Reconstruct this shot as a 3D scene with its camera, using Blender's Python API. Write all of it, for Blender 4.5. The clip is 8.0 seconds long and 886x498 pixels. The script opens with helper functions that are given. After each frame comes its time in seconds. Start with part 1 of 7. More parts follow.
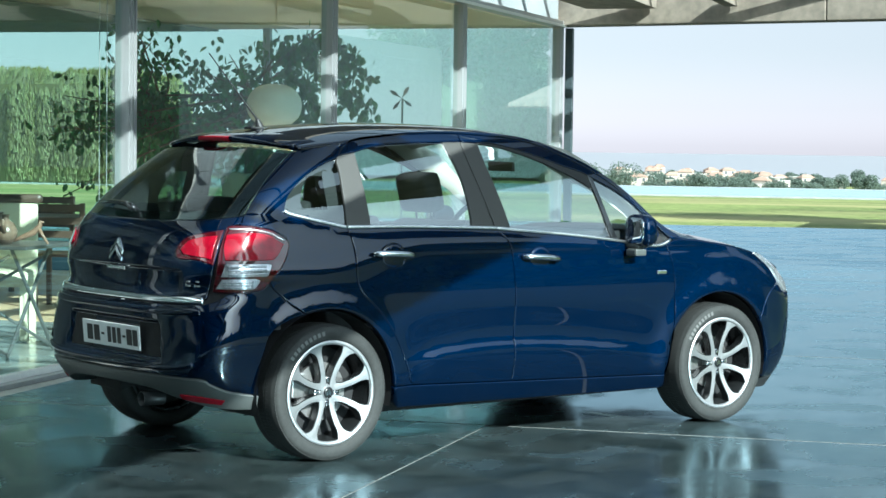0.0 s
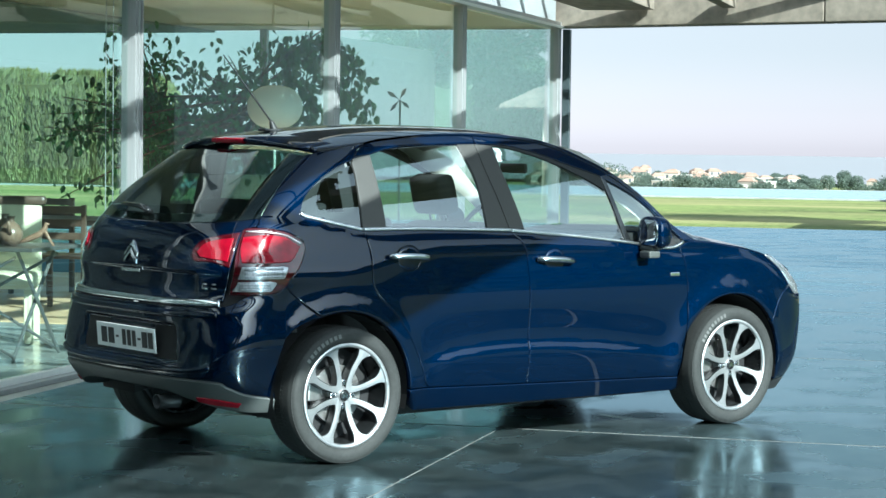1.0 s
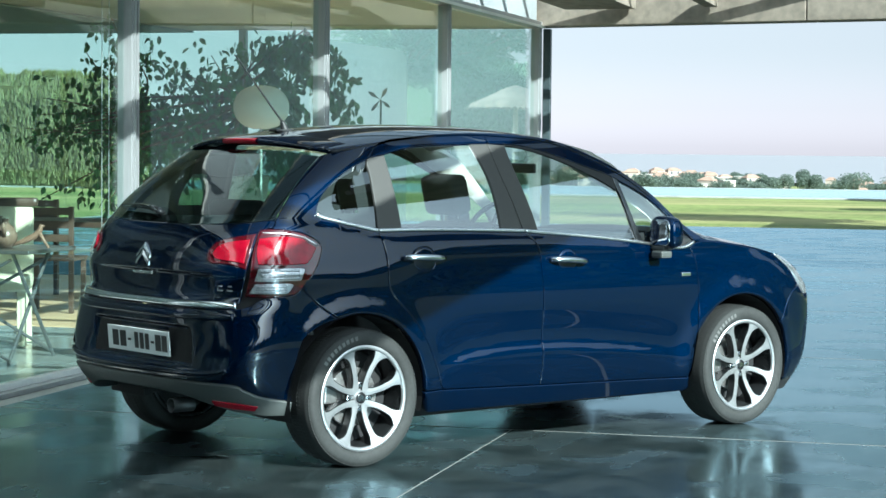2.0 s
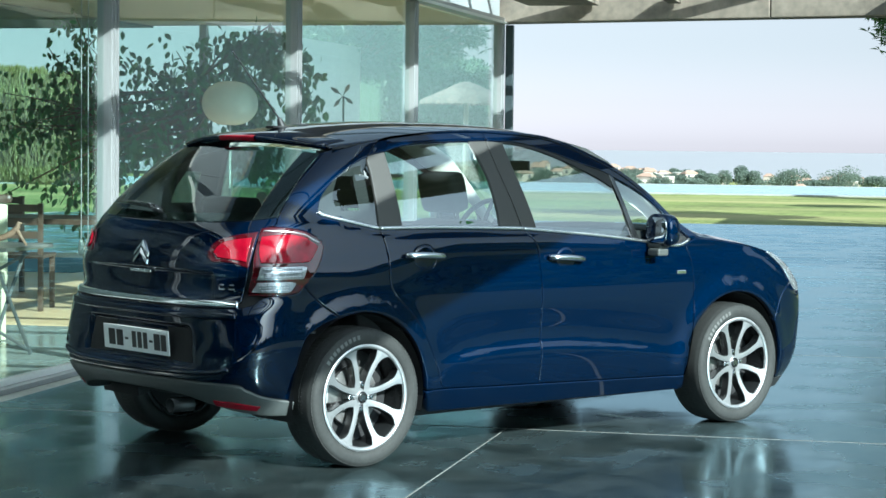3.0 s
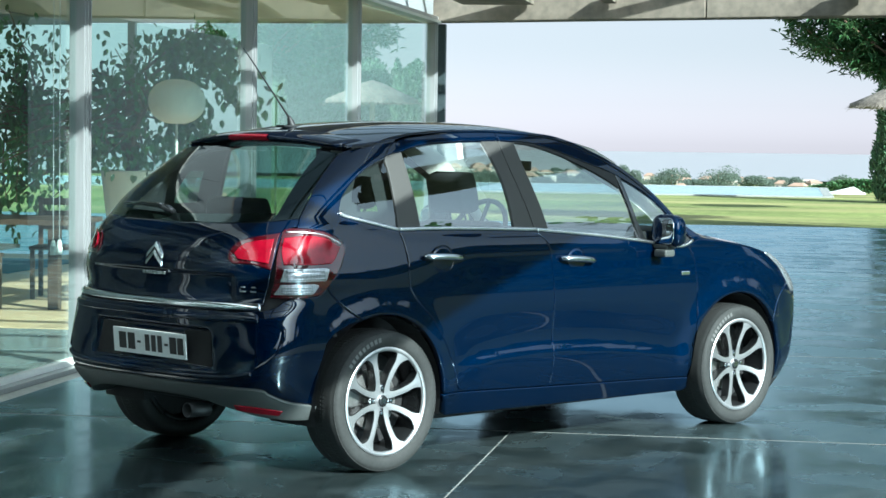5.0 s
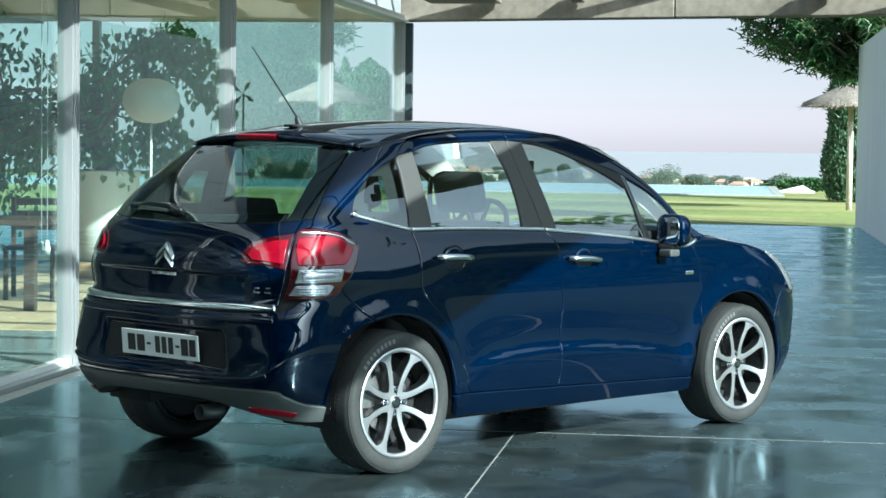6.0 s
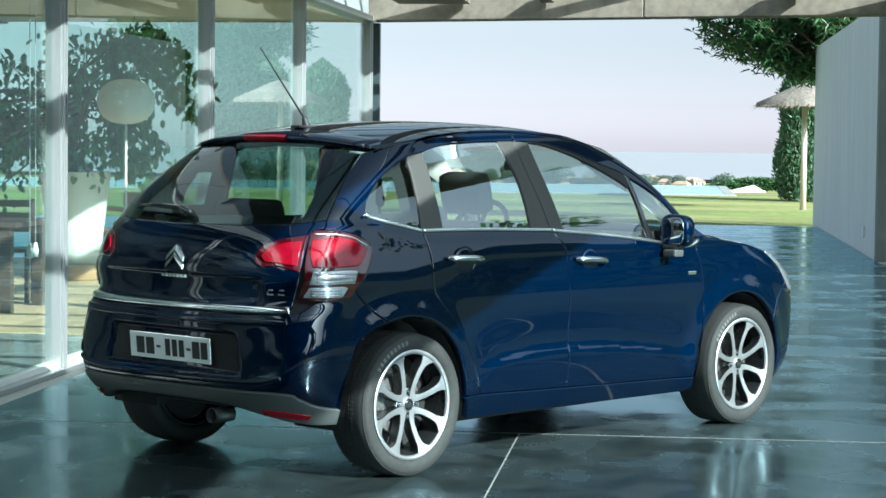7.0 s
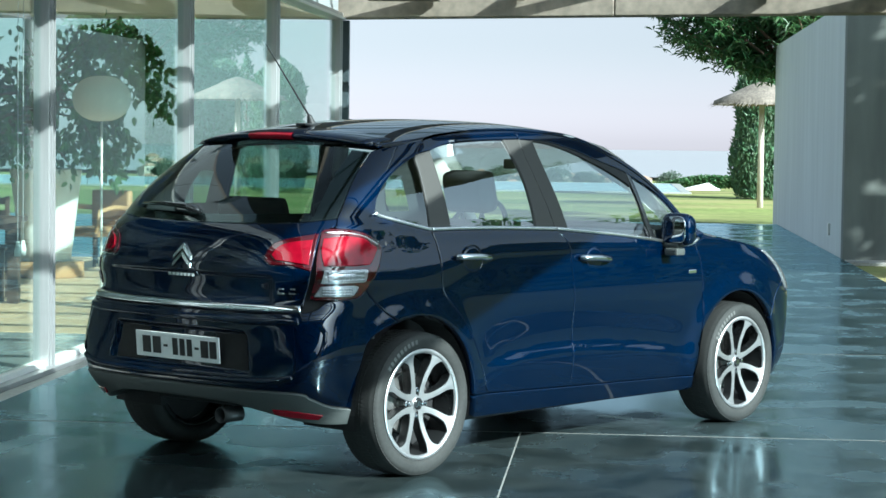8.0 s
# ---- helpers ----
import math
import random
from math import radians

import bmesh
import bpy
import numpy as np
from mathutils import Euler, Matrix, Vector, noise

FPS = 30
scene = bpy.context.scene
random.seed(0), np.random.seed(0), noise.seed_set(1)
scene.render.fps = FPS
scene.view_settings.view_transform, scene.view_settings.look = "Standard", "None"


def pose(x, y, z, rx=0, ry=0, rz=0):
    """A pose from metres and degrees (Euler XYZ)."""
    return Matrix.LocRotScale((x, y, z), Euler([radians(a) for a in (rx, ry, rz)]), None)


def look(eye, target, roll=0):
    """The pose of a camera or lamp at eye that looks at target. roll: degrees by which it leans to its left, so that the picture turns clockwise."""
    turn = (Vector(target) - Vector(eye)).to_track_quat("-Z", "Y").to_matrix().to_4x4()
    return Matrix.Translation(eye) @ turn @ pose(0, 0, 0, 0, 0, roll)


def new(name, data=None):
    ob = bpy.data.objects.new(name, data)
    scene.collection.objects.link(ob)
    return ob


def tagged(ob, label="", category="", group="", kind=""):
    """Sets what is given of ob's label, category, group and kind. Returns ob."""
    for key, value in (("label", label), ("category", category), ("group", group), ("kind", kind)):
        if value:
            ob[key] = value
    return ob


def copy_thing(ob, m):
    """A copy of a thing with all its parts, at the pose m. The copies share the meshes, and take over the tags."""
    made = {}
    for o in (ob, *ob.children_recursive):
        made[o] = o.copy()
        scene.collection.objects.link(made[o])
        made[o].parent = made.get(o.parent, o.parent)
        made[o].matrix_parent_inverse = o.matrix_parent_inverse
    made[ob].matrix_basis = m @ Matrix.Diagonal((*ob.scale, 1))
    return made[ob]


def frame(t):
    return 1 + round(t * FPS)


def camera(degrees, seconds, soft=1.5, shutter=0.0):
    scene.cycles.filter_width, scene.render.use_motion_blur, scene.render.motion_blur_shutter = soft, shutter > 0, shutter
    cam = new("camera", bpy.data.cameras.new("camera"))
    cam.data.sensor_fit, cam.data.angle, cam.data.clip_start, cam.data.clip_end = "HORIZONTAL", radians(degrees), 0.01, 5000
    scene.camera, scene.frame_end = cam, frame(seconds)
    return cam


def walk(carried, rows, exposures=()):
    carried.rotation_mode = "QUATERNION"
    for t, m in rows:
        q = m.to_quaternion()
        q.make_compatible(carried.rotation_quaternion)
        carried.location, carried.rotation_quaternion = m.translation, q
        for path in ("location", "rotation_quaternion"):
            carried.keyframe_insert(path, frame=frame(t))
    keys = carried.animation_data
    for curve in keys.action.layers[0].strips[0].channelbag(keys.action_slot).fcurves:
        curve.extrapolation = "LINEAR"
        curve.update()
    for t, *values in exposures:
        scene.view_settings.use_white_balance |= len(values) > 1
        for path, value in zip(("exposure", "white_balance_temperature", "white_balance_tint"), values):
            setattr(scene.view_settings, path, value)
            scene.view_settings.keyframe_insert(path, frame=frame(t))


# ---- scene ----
cam = camera(23.9, 8.0)
PATH = [
    (0, (-5.348, -8.419, 1.427), (-4.116, -6.847, 1.326), 0.7),
    (0.5, (-5.379, -8.381, 1.427), (-4.144, -6.811, 1.327), 0.6),
    (1, (-5.441, -8.317, 1.431), (-4.199, -6.754, 1.331), 0.7),
    (1.5, (-5.513, -8.216, 1.427), (-4.258, -6.662, 1.328), 0.6),
    (3, (-5.751, -7.859, 1.431), (-4.434, -6.357, 1.328), 0.6),
    (3.5, (-5.84, -7.744, 1.43), (-4.501, -6.262, 1.327), 0.6),
    (4, (-5.933, -7.615, 1.428), (-4.574, -6.15, 1.326), 0.6),
    (4.5, (-6.023, -7.488, 1.428), (-4.644, -6.043, 1.326), 0.7),
    (6, (-6.295, -7.098, 1.427), (-4.855, -5.713, 1.324), 0.7),
    (6.5, (-6.382, -6.985, 1.426), (-4.924, -5.619, 1.324), 0.7),
    (7, (-6.468, -6.854, 1.425), (-4.991, -5.509, 1.323), 0.6),
    (7.5, (-6.544, -6.743, 1.425), (-5.052, -5.416, 1.322), 0.6),
    (8, (-6.62, -6.632, 1.426), (-5.109, -5.325, 1.322), 0.7),
]
walk(cam, [(t, look(eye, target, roll)) for t, eye, target, roll in PATH], [(0, 1.43, 5300, -6), (8, 1.43, 5300, -6)])

# ---- light ----
UDEG = 36.0  # the house's long axis, from the car's axis
HOUSE = Matrix.Rotation(radians(UDEG), 4, "Z")  # house axes: x along the glass wall, y to its inside
SUN_TRAVEL = HOUSE.to_3x3() @ Vector((0.54, 0.70, -0.46)).normalized()
world = bpy.data.worlds.new("sky")
scene.world = world
world.use_nodes = True
wn = world.node_tree.nodes
sky = wn.new("ShaderNodeTexSky")
sky.sky_type = "NISHITA"
sky.sun_disc = False
sky.sun_elevation = math.asin(-SUN_TRAVEL.z)
sky.sun_rotation = math.atan2(-SUN_TRAVEL.x, -SUN_TRAVEL.y)
sky.altitude, sky.air_density, sky.dust_density, sky.ozone_density = 30, 1.0, 0.45, 2.0
wn["Background"].inputs[1].default_value = 0.0465
haze = wn.new("ShaderNodeTexSky")  # sun-side glow of the hazy air
haze.sky_type, haze.sun_disc = "NISHITA", False
haze.sun_elevation, haze.sun_rotation = sky.sun_elevation, sky.sun_rotation
haze.altitude, haze.air_density, haze.dust_density, haze.ozone_density = 30, 0.5, 9.0, 1.0
both_skies = wn.new("ShaderNodeMix")
both_skies.data_type, both_skies.blend_type = "RGBA", "ADD"
both_skies.inputs[0].default_value = 0.65
world.node_tree.links.new(sky.outputs[0], both_skies.inputs[6])
world.node_tree.links.new(haze.outputs[0], both_skies.inputs[7])
soften = wn.new("ShaderNodeHueSaturation")  # hazy air: paler than a clear sky
world.node_tree.links.new(both_skies.outputs[2], soften.inputs["Color"])
rosy = wn.new("ShaderNodeMix")  # the faint rose of early light
rosy.data_type, rosy.blend_type = "RGBA", "MULTIPLY"
rosy.inputs[0].default_value = 1.0
rosy.inputs[7].default_value = (1.035, 0.985, 0.985, 1)
world.node_tree.links.new(soften.outputs[0], rosy.inputs[6])
around, up, low_haze, glow, hazy = (wn.new("ShaderNode" + k) for k in ("TexCoord", "SeparateXYZ", "MapRange", "Mix", "Mix"))  # the air whitens towards the horizon
low_haze.interpolation_type = "SMOOTHSTEP"
low_haze.inputs["From Min"].default_value, low_haze.inputs["From Max"].default_value = 0.0, 0.05
glow.data_type = hazy.data_type = "RGBA"
glow.inputs[6].default_value, glow.inputs[7].default_value = (1.30, 1.13, 1.16, 1), (0.97, 0.93, 0.94, 1)
hazy.blend_type, hazy.inputs[0].default_value = "MULTIPLY", 1.0
world.node_tree.links.new(around.outputs["Generated"], up.inputs[0])
clearing = wn.new("ShaderNodeMapRange")  # and clears to blue higher up
clearing.inputs["From Min"].default_value, clearing.inputs["From Max"].default_value = 0.08, 0.36
deepen, higher = wn.new("ShaderNodeMapRange"), wn.new("ShaderNodeMix")
deepen.inputs["To Min"].default_value, deepen.inputs["To Max"].default_value = 0.10, 0.34
higher.data_type = "RGBA"
higher.inputs[7].default_value = (1.10, 1.21, 1.19, 1)
world.node_tree.links.new(up.outputs["Z"], clearing.inputs["Value"])
world.node_tree.links.new(clearing.outputs[0], deepen.inputs["Value"])
world.node_tree.links.new(deepen.outputs[0], soften.inputs["Saturation"])
world.node_tree.links.new(clearing.outputs[0], higher.inputs[0])
world.node_tree.links.new(glow.outputs[2], higher.inputs[6])
world.node_tree.links.new(up.outputs["Z"], low_haze.inputs["Value"])
world.node_tree.links.new(low_haze.outputs[0], glow.inputs[0])
world.node_tree.links.new(rosy.outputs[2], hazy.inputs[6])
world.node_tree.links.new(higher.outputs[2], hazy.inputs[7])
world.node_tree.links.new(hazy.outputs[2], wn["Background"].inputs[0])
sun_data = bpy.data.lights.new("sun", "SUN")
sun_data.energy, sun_data.angle, sun_data.color = 4.8, radians(0.53), (1.0, 0.93, 0.82)
sun = new("sun", sun_data)
sun.matrix_world = look(Vector((0, 0, 30)), Vector((0, 0, 30)) + SUN_TRAVEL)

# ---- materials ----


def principled(name):
    m = bpy.data.materials.new(name)
    m.use_nodes = True
    return m, m.node_tree.nodes, m.node_tree.links, m.node_tree.nodes["Principled BSDF"]


def surface(name, colour, rough=0.5, metal=0.0, vary=0.15, grain=40.0, stain=1.5, bump=0.0, coat=0.0, stretch=(1, 1, 1), rvary=0.08, spec=0.5, piece=0.0, sheen=0.0):
    """A plain material with fine grain, broad stains and a little relief. vary: how far the colour swings."""
    m, n, l, b = principled(name)
    b.inputs["Metallic"].default_value = metal
    b.inputs["Coat Weight"].default_value = coat
    b.inputs["Coat Roughness"].default_value = 0.04
    b.inputs["Specular IOR Level"].default_value = spec
    b.inputs["Sheen Weight"].default_value = sheen
    tc, mp = n.new("ShaderNodeTexCoord"), n.new("ShaderNodeMapping")
    mp.inputs["Scale"].default_value = stretch
    l.new(tc.outputs["Object"], mp.inputs["Vector"])
    fine, broad = n.new("ShaderNodeTexNoise"), n.new("ShaderNodeTexNoise")
    fine.inputs["Scale"].default_value, broad.inputs["Scale"].default_value = grain, stain
    fine.inputs["Detail"].default_value = broad.inputs["Detail"].default_value = 5
    for t in (fine, broad):
        l.new(mp.outputs[0], t.inputs["Vector"])
    add = n.new("ShaderNodeMath")
    add.operation = "ADD"
    l.new(fine.outputs["Fac"], add.inputs[0])
    l.new(broad.outputs["Fac"], add.inputs[1])
    last = add.outputs[0]
    if piece:
        info, mul, add2 = n.new("ShaderNodeObjectInfo"), n.new("ShaderNodeMath"), n.new("ShaderNodeMath")
        mul.operation, mul.inputs[1].default_value = "MULTIPLY_ADD", piece
        mul.inputs[2].default_value = -piece / 2
        add2.operation = "ADD"
        l.new(info.outputs["Random"], mul.inputs[0])
        l.new(mul.outputs[0], add2.inputs[0])
        l.new(last, add2.inputs[1])
        last = add2.outputs[0]
    ramp = n.new("ShaderNodeMapRange")
    ramp.inputs["From Min"].default_value, ramp.inputs["From Max"].default_value = 0.7, 1.3
    ramp.inputs["To Min"].default_value, ramp.inputs["To Max"].default_value = 1 - vary, 1 + vary
    l.new(last, ramp.inputs["Value"])
    mix = n.new("ShaderNodeVectorMath")
    mix.operation = "SCALE"
    mix.inputs[0].default_value = colour
    l.new(ramp.outputs[0], mix.inputs["Scale"])
    l.new(mix.outputs[0], b.inputs["Base Color"])
    rr = n.new("ShaderNodeMapRange")
    rr.inputs["From Min"].default_value, rr.inputs["From Max"].default_value = 0.3, 0.7
    rr.inputs["To Min"].default_value, rr.inputs["To Max"].default_value = max(rough - rvary, 0.01), min(rough + rvary, 1)
    l.new(broad.outputs["Fac"], rr.inputs["Value"])
    l.new(rr.outputs[0], b.inputs["Roughness"])
    if bump:
        bp = n.new("ShaderNodeBump")
        bp.inputs["Strength"].default_value, bp.inputs["Distance"].default_value = 0.6, bump
        l.new(add.outputs[0], bp.inputs["Height"])
        l.new(bp.outputs[0], b.inputs["Normal"])
    return m


def pane(name, tint, ior=1.5, rough=0.0, sides=1):
    """Thin glass: what lies behind, tinted, under a clear reflection."""
    m, n, l, b = principled(name)
    n.remove(b)
    clear, gloss, mixed, rim, power = (n.new("ShaderNode" + k) for k in ("BsdfTransparent", "BsdfGlossy", "MixShader", "LayerWeight", "Math"))
    clear.inputs[0].default_value = (*tint, 1)
    gloss.inputs["Roughness"].default_value = rough
    gloss.inputs[0].default_value = (0.95, 0.97, 0.97, 1)
    rim.inputs["Blend"].default_value = 0.5
    power.operation, power.inputs[1].default_value = "POWER", 5.0
    l.new(rim.outputs["Facing"], power.inputs[0])
    gain = n.new("ShaderNodeMath")
    r0 = ((ior - 1) / (ior + 1)) ** 2 * sides
    gain.operation, gain.inputs[1].default_value, gain.inputs[2].default_value = "MULTIPLY_ADD", 1 - r0, r0
    l.new(power.outputs[0], gain.inputs[0])
    l.new(gain.outputs[0], mixed.inputs[0])
    l.new(clear.outputs[0], mixed.inputs[1])
    l.new(gloss.outputs[0], mixed.inputs[2])
    l.new(mixed.outputs[0], n["Material Output"].inputs[0])
    return m


def leafy(name, colour, vary=0.35, trans=0.35, rough=0.5):
    m, n, l, b = principled(name)
    geo, hue = n.new("ShaderNodeNewGeometry"), n.new("ShaderNodeHueSaturation")
    mr, mr2 = n.new("ShaderNodeMapRange"), n.new("ShaderNodeMapRange")
    mr.inputs["To Min"].default_value, mr.inputs["To Max"].default_value = 1 - vary, 1 + vary
    mr2.inputs["To Min"].default_value, mr2.inputs["To Max"].default_value = 0.47, 0.53
    l.new(geo.outputs["Random Per Island"], mr.inputs["Value"])
    l.new(geo.outputs["Random Per Island"], mr2.inputs["Value"])
    l.new(mr.outputs[0], hue.inputs["Value"])
    l.new(mr2.outputs[0], hue.inputs["Hue"])
    hue.inputs["Color"].default_value = (*colour, 1)
    l.new(hue.outputs[0], b.inputs["Base Color"])
    b.inputs["Roughness"].default_value = rough
    tr, mixed = n.new("ShaderNodeBsdfTranslucent"), n.new("ShaderNodeMixShader")
    l.new(hue.outputs[0], tr.inputs[0])
    mixed.inputs[0].default_value = trans
    l.new(b.outputs[0], mixed.inputs[1])
    l.new(tr.outputs[0], mixed.inputs[2])
    l.new(mixed.outputs[0], n["Material Output"].inputs[0])
    return m


def car_paint(name, colour):
    m, n, l, b = principled(name)
    b.inputs["Metallic"].default_value = 0.85
    b.inputs["Specular IOR Level"].default_value = 0.0
    b.inputs["Roughness"].default_value = 0.64
    b.inputs["Coat Weight"].default_value = 1.0
    b.inputs["Coat Roughness"].default_value = 0.015
    b.inputs["Coat IOR"].default_value = 1.5
    tc, fl, dust = n.new("ShaderNodeTexCoord"), n.new("ShaderNodeTexVoronoi"), n.new("ShaderNodeTexNoise")
    fl.inputs["Scale"].default_value = 900
    dust.inputs["Scale"].default_value, dust.inputs["Detail"].default_value = 3.0, 6
    mr, sc = n.new("ShaderNodeMapRange"), n.new("ShaderNodeVectorMath")
    mr.inputs["To Min"].default_value, mr.inputs["To Max"].default_value = 0.6, 1.5
    sc.operation, sc.inputs[0].default_value = "SCALE", colour
    l.new(tc.outputs["Object"], fl.inputs["Vector"])
    l.new(tc.outputs["Object"], dust.inputs["Vector"])
    l.new(fl.outputs["Color"], mr.inputs["Value"])
    l.new(mr.outputs[0], sc.inputs["Scale"])
    l.new(sc.outputs[0], b.inputs["Base Color"])
    r2 = n.new("ShaderNodeMapRange")
    r2.inputs["To Min"].default_value, r2.inputs["To Max"].default_value = 0.005, 0.03
    l.new(dust.outputs["Fac"], r2.inputs["Value"])
    l.new(r2.outputs[0], b.inputs["Coat Roughness"])
    return m


def wet_floor(name):
    """Dark sealed concrete, damp in patches."""
    m, n, l, b = principled(name)
    tc = n.new("ShaderNodeTexCoord")
    big, fine, swirl = (n.new("ShaderNodeTexNoise") for _ in range(3))
    big.inputs["Scale"].default_value, big.inputs["Detail"].default_value = 1.7, 10
    big.inputs["Distortion"].default_value = 0.6
    fine.inputs["Scale"].default_value, fine.inputs["Detail"].default_value = 60, 4
    swirl.inputs["Scale"].default_value, swirl.inputs["Detail"].default_value = 3.2, 8
    swirl.inputs["Distortion"].default_value = 1.4
    info = n.new("ShaderNodeObjectInfo")
    for t in (big, fine, swirl):
        l.new(tc.outputs["Object"], t.inputs["Vector"])
    ramp = n.new("ShaderNodeValToRGB")
    ramp.color_ramp.elements[0].position, ramp.color_ramp.elements[0].color = 0.32, (0.015, 0.022, 0.023, 1)
    ramp.color_ramp.elements[1].position, ramp.color_ramp.elements[1].color = 0.72, (0.042, 0.052, 0.052, 1)
    l.new(swirl.outputs["Fac"], ramp.inputs[0])
    shade = n.new("ShaderNodeMapRange")
    shade.inputs["To Min"].default_value, shade.inputs["To Max"].default_value = 0.8, 1.25
    l.new(info.outputs["Random"], shade.inputs["Value"])
    sc = n.new("ShaderNodeVectorMath")
    sc.operation = "SCALE"
    l.new(ramp.outputs[0], sc.inputs[0])
    l.new(shade.outputs[0], sc.inputs["Scale"])
    specks = n.new("ShaderNodeTexNoise")
    specks.inputs["Scale"].default_value, specks.inputs["Detail"].default_value = 48, 8
    specks.inputs["Roughness"].default_value = 0.75
    l.new(tc.outputs["Object"], specks.inputs["Vector"])
    dots = n.new("ShaderNodeMapRange")
    dots.inputs["From Min"].default_value, dots.inputs["From Max"].default_value = 0.62, 0.66
    dots.inputs["To Max"].default_value = 0.45
    l.new(specks.outputs["Fac"], dots.inputs["Value"])
    dusty = n.new("ShaderNodeMix")
    dusty.data_type = "RGBA"
    dusty.inputs[7].default_value = (0.26, 0.27, 0.26, 1)
    l.new(dots.outputs[0], dusty.inputs[0])
    l.new(sc.outputs[0], dusty.inputs[6])
    l.new(dusty.outputs[2], b.inputs["Base Color"])
    streak, smp = n.new("ShaderNodeTexNoise"), n.new("ShaderNodeMapping")
    smp.inputs["Scale"].default_value, smp.inputs["Rotation"].default_value = (0.35, 3.5, 1), (0, 0, 0.25)
    streak.inputs["Scale"].default_value, streak.inputs["Detail"].default_value = 2.2, 8
    l.new(tc.outputs["Object"], smp.inputs["Vector"])
    l.new(smp.outputs[0], streak.inputs["Vector"])
    wet = n.new("ShaderNodeMapRange")
    wet.inputs["From Min"].default_value, wet.inputs["From Max"].default_value = 0.44, 0.58
    wet.inputs["To Min"].default_value, wet.inputs["To Max"].default_value = 0.13, 0.30
    half = n.new("ShaderNodeMath")
    half.operation, half.inputs[1].default_value = "MULTIPLY_ADD", 0.8
    soft = n.new("ShaderNodeMath")
    soft.operation, soft.inputs[1].default_value = "MULTIPLY", 0.2
    l.new(streak.outputs["Fac"], soft.inputs[0])
    l.new(big.outputs["Fac"], half.inputs[0])
    l.new(soft.outputs[0], half.inputs[2])
    l.new(half.outputs[0], wet.inputs["Value"])
    l.new(wet.outputs[0], b.inputs["Roughness"])
    b.inputs["Specular IOR Level"].default_value = 0.0
    gloss, rim, film = n.new("ShaderNodeBsdfGlossy"), n.new("ShaderNodeFresnel"), n.new("ShaderNodeMixShader")
    gloss.inputs[0].default_value = (0.62, 0.83, 0.92, 1)  # green-blue tint put on the reflections
    rim.inputs["IOR"].default_value = 1.33
    l.new(wet.outputs[0], gloss.inputs["Roughness"])
    l.new(rim.outputs[0], film.inputs[0])
    l.new(b.outputs[0], film.inputs[1])
    l.new(gloss.outputs[0], film.inputs[2])
    l.new(film.outputs[0], n["Material Output"].inputs[0])
    bp, bp2 = n.new("ShaderNodeBump"), n.new("ShaderNodeBump")
    bp.inputs["Strength"].default_value, bp.inputs["Distance"].default_value = 0.25, 0.0006
    bp2.inputs["Strength"].default_value, bp2.inputs["Distance"].default_value = 0.15, 0.0015
    l.new(fine.outputs["Fac"], bp.inputs["Height"])
    l.new(swirl.outputs["Fac"], bp2.inputs["Height"])
    l.new(bp2.outputs[0], bp.inputs["Normal"])
    for socket_in in (b.inputs["Normal"], gloss.inputs["Normal"], rim.inputs["Normal"]):
        l.new(bp.outputs[0], socket_in)
    return m


def lawn_mat(name):
    """Mown grass, with dry straw-coloured stretches; broad mottling stands in for tree shade."""
    m = surface(name, (0.175, 0.205, 0.062), 0.85, vary=0.5, grain=5, stain=0.16, bump=0.02, spec=0.2)
    n, l = m.node_tree.nodes, m.node_tree.links
    b = n["Principled BSDF"]
    tc, mp, dry, amount, mixed = (n.new("ShaderNode" + k) for k in ("TexCoord", "Mapping", "TexNoise", "MapRange", "Mix"))
    mp.inputs["Scale"].default_value = (0.25, 0.06, 1)
    dry.inputs["Scale"].default_value, dry.inputs["Detail"].default_value = 1.0, 6
    amount.inputs["From Min"].default_value, amount.inputs["From Max"].default_value, amount.inputs["To Max"].default_value = 0.46, 0.62, 0.75
    mixed.data_type = "RGBA"
    mixed.inputs[7].default_value = (0.36, 0.315, 0.14, 1)
    l.new(tc.outputs["Object"], mp.inputs["Vector"])
    l.new(mp.outputs[0], dry.inputs["Vector"])
    l.new(dry.outputs["Fac"], amount.inputs["Value"])
    l.new(amount.outputs[0], mixed.inputs[0])
    l.new(b.inputs["Base Color"].links[0].from_socket, mixed.inputs[6])
    l.new(mixed.outputs[2], b.inputs["Base Color"])
    return m


def water_mat(name, colour, ripple=6.0, rough=0.06):
    m, n, l, b = principled(name)
    b.inputs["Base Color"].default_value = (*colour, 1)
    b.inputs["Roughness"].default_value = rough
    tc, no, bp = n.new("ShaderNodeTexCoord"), n.new("ShaderNodeTexNoise"), n.new("ShaderNodeBump")
    no.inputs["Scale"].default_value, no.inputs["Detail"].default_value = ripple, 4
    bp.inputs["Strength"].default_value, bp.inputs["Distance"].default_value = 0.4, 0.03
    l.new(tc.outputs["Object"], no.inputs["Vector"])
    l.new(no.outputs["Fac"], bp.inputs["Height"])
    l.new(bp.outputs[0], b.inputs["Normal"])
    return m


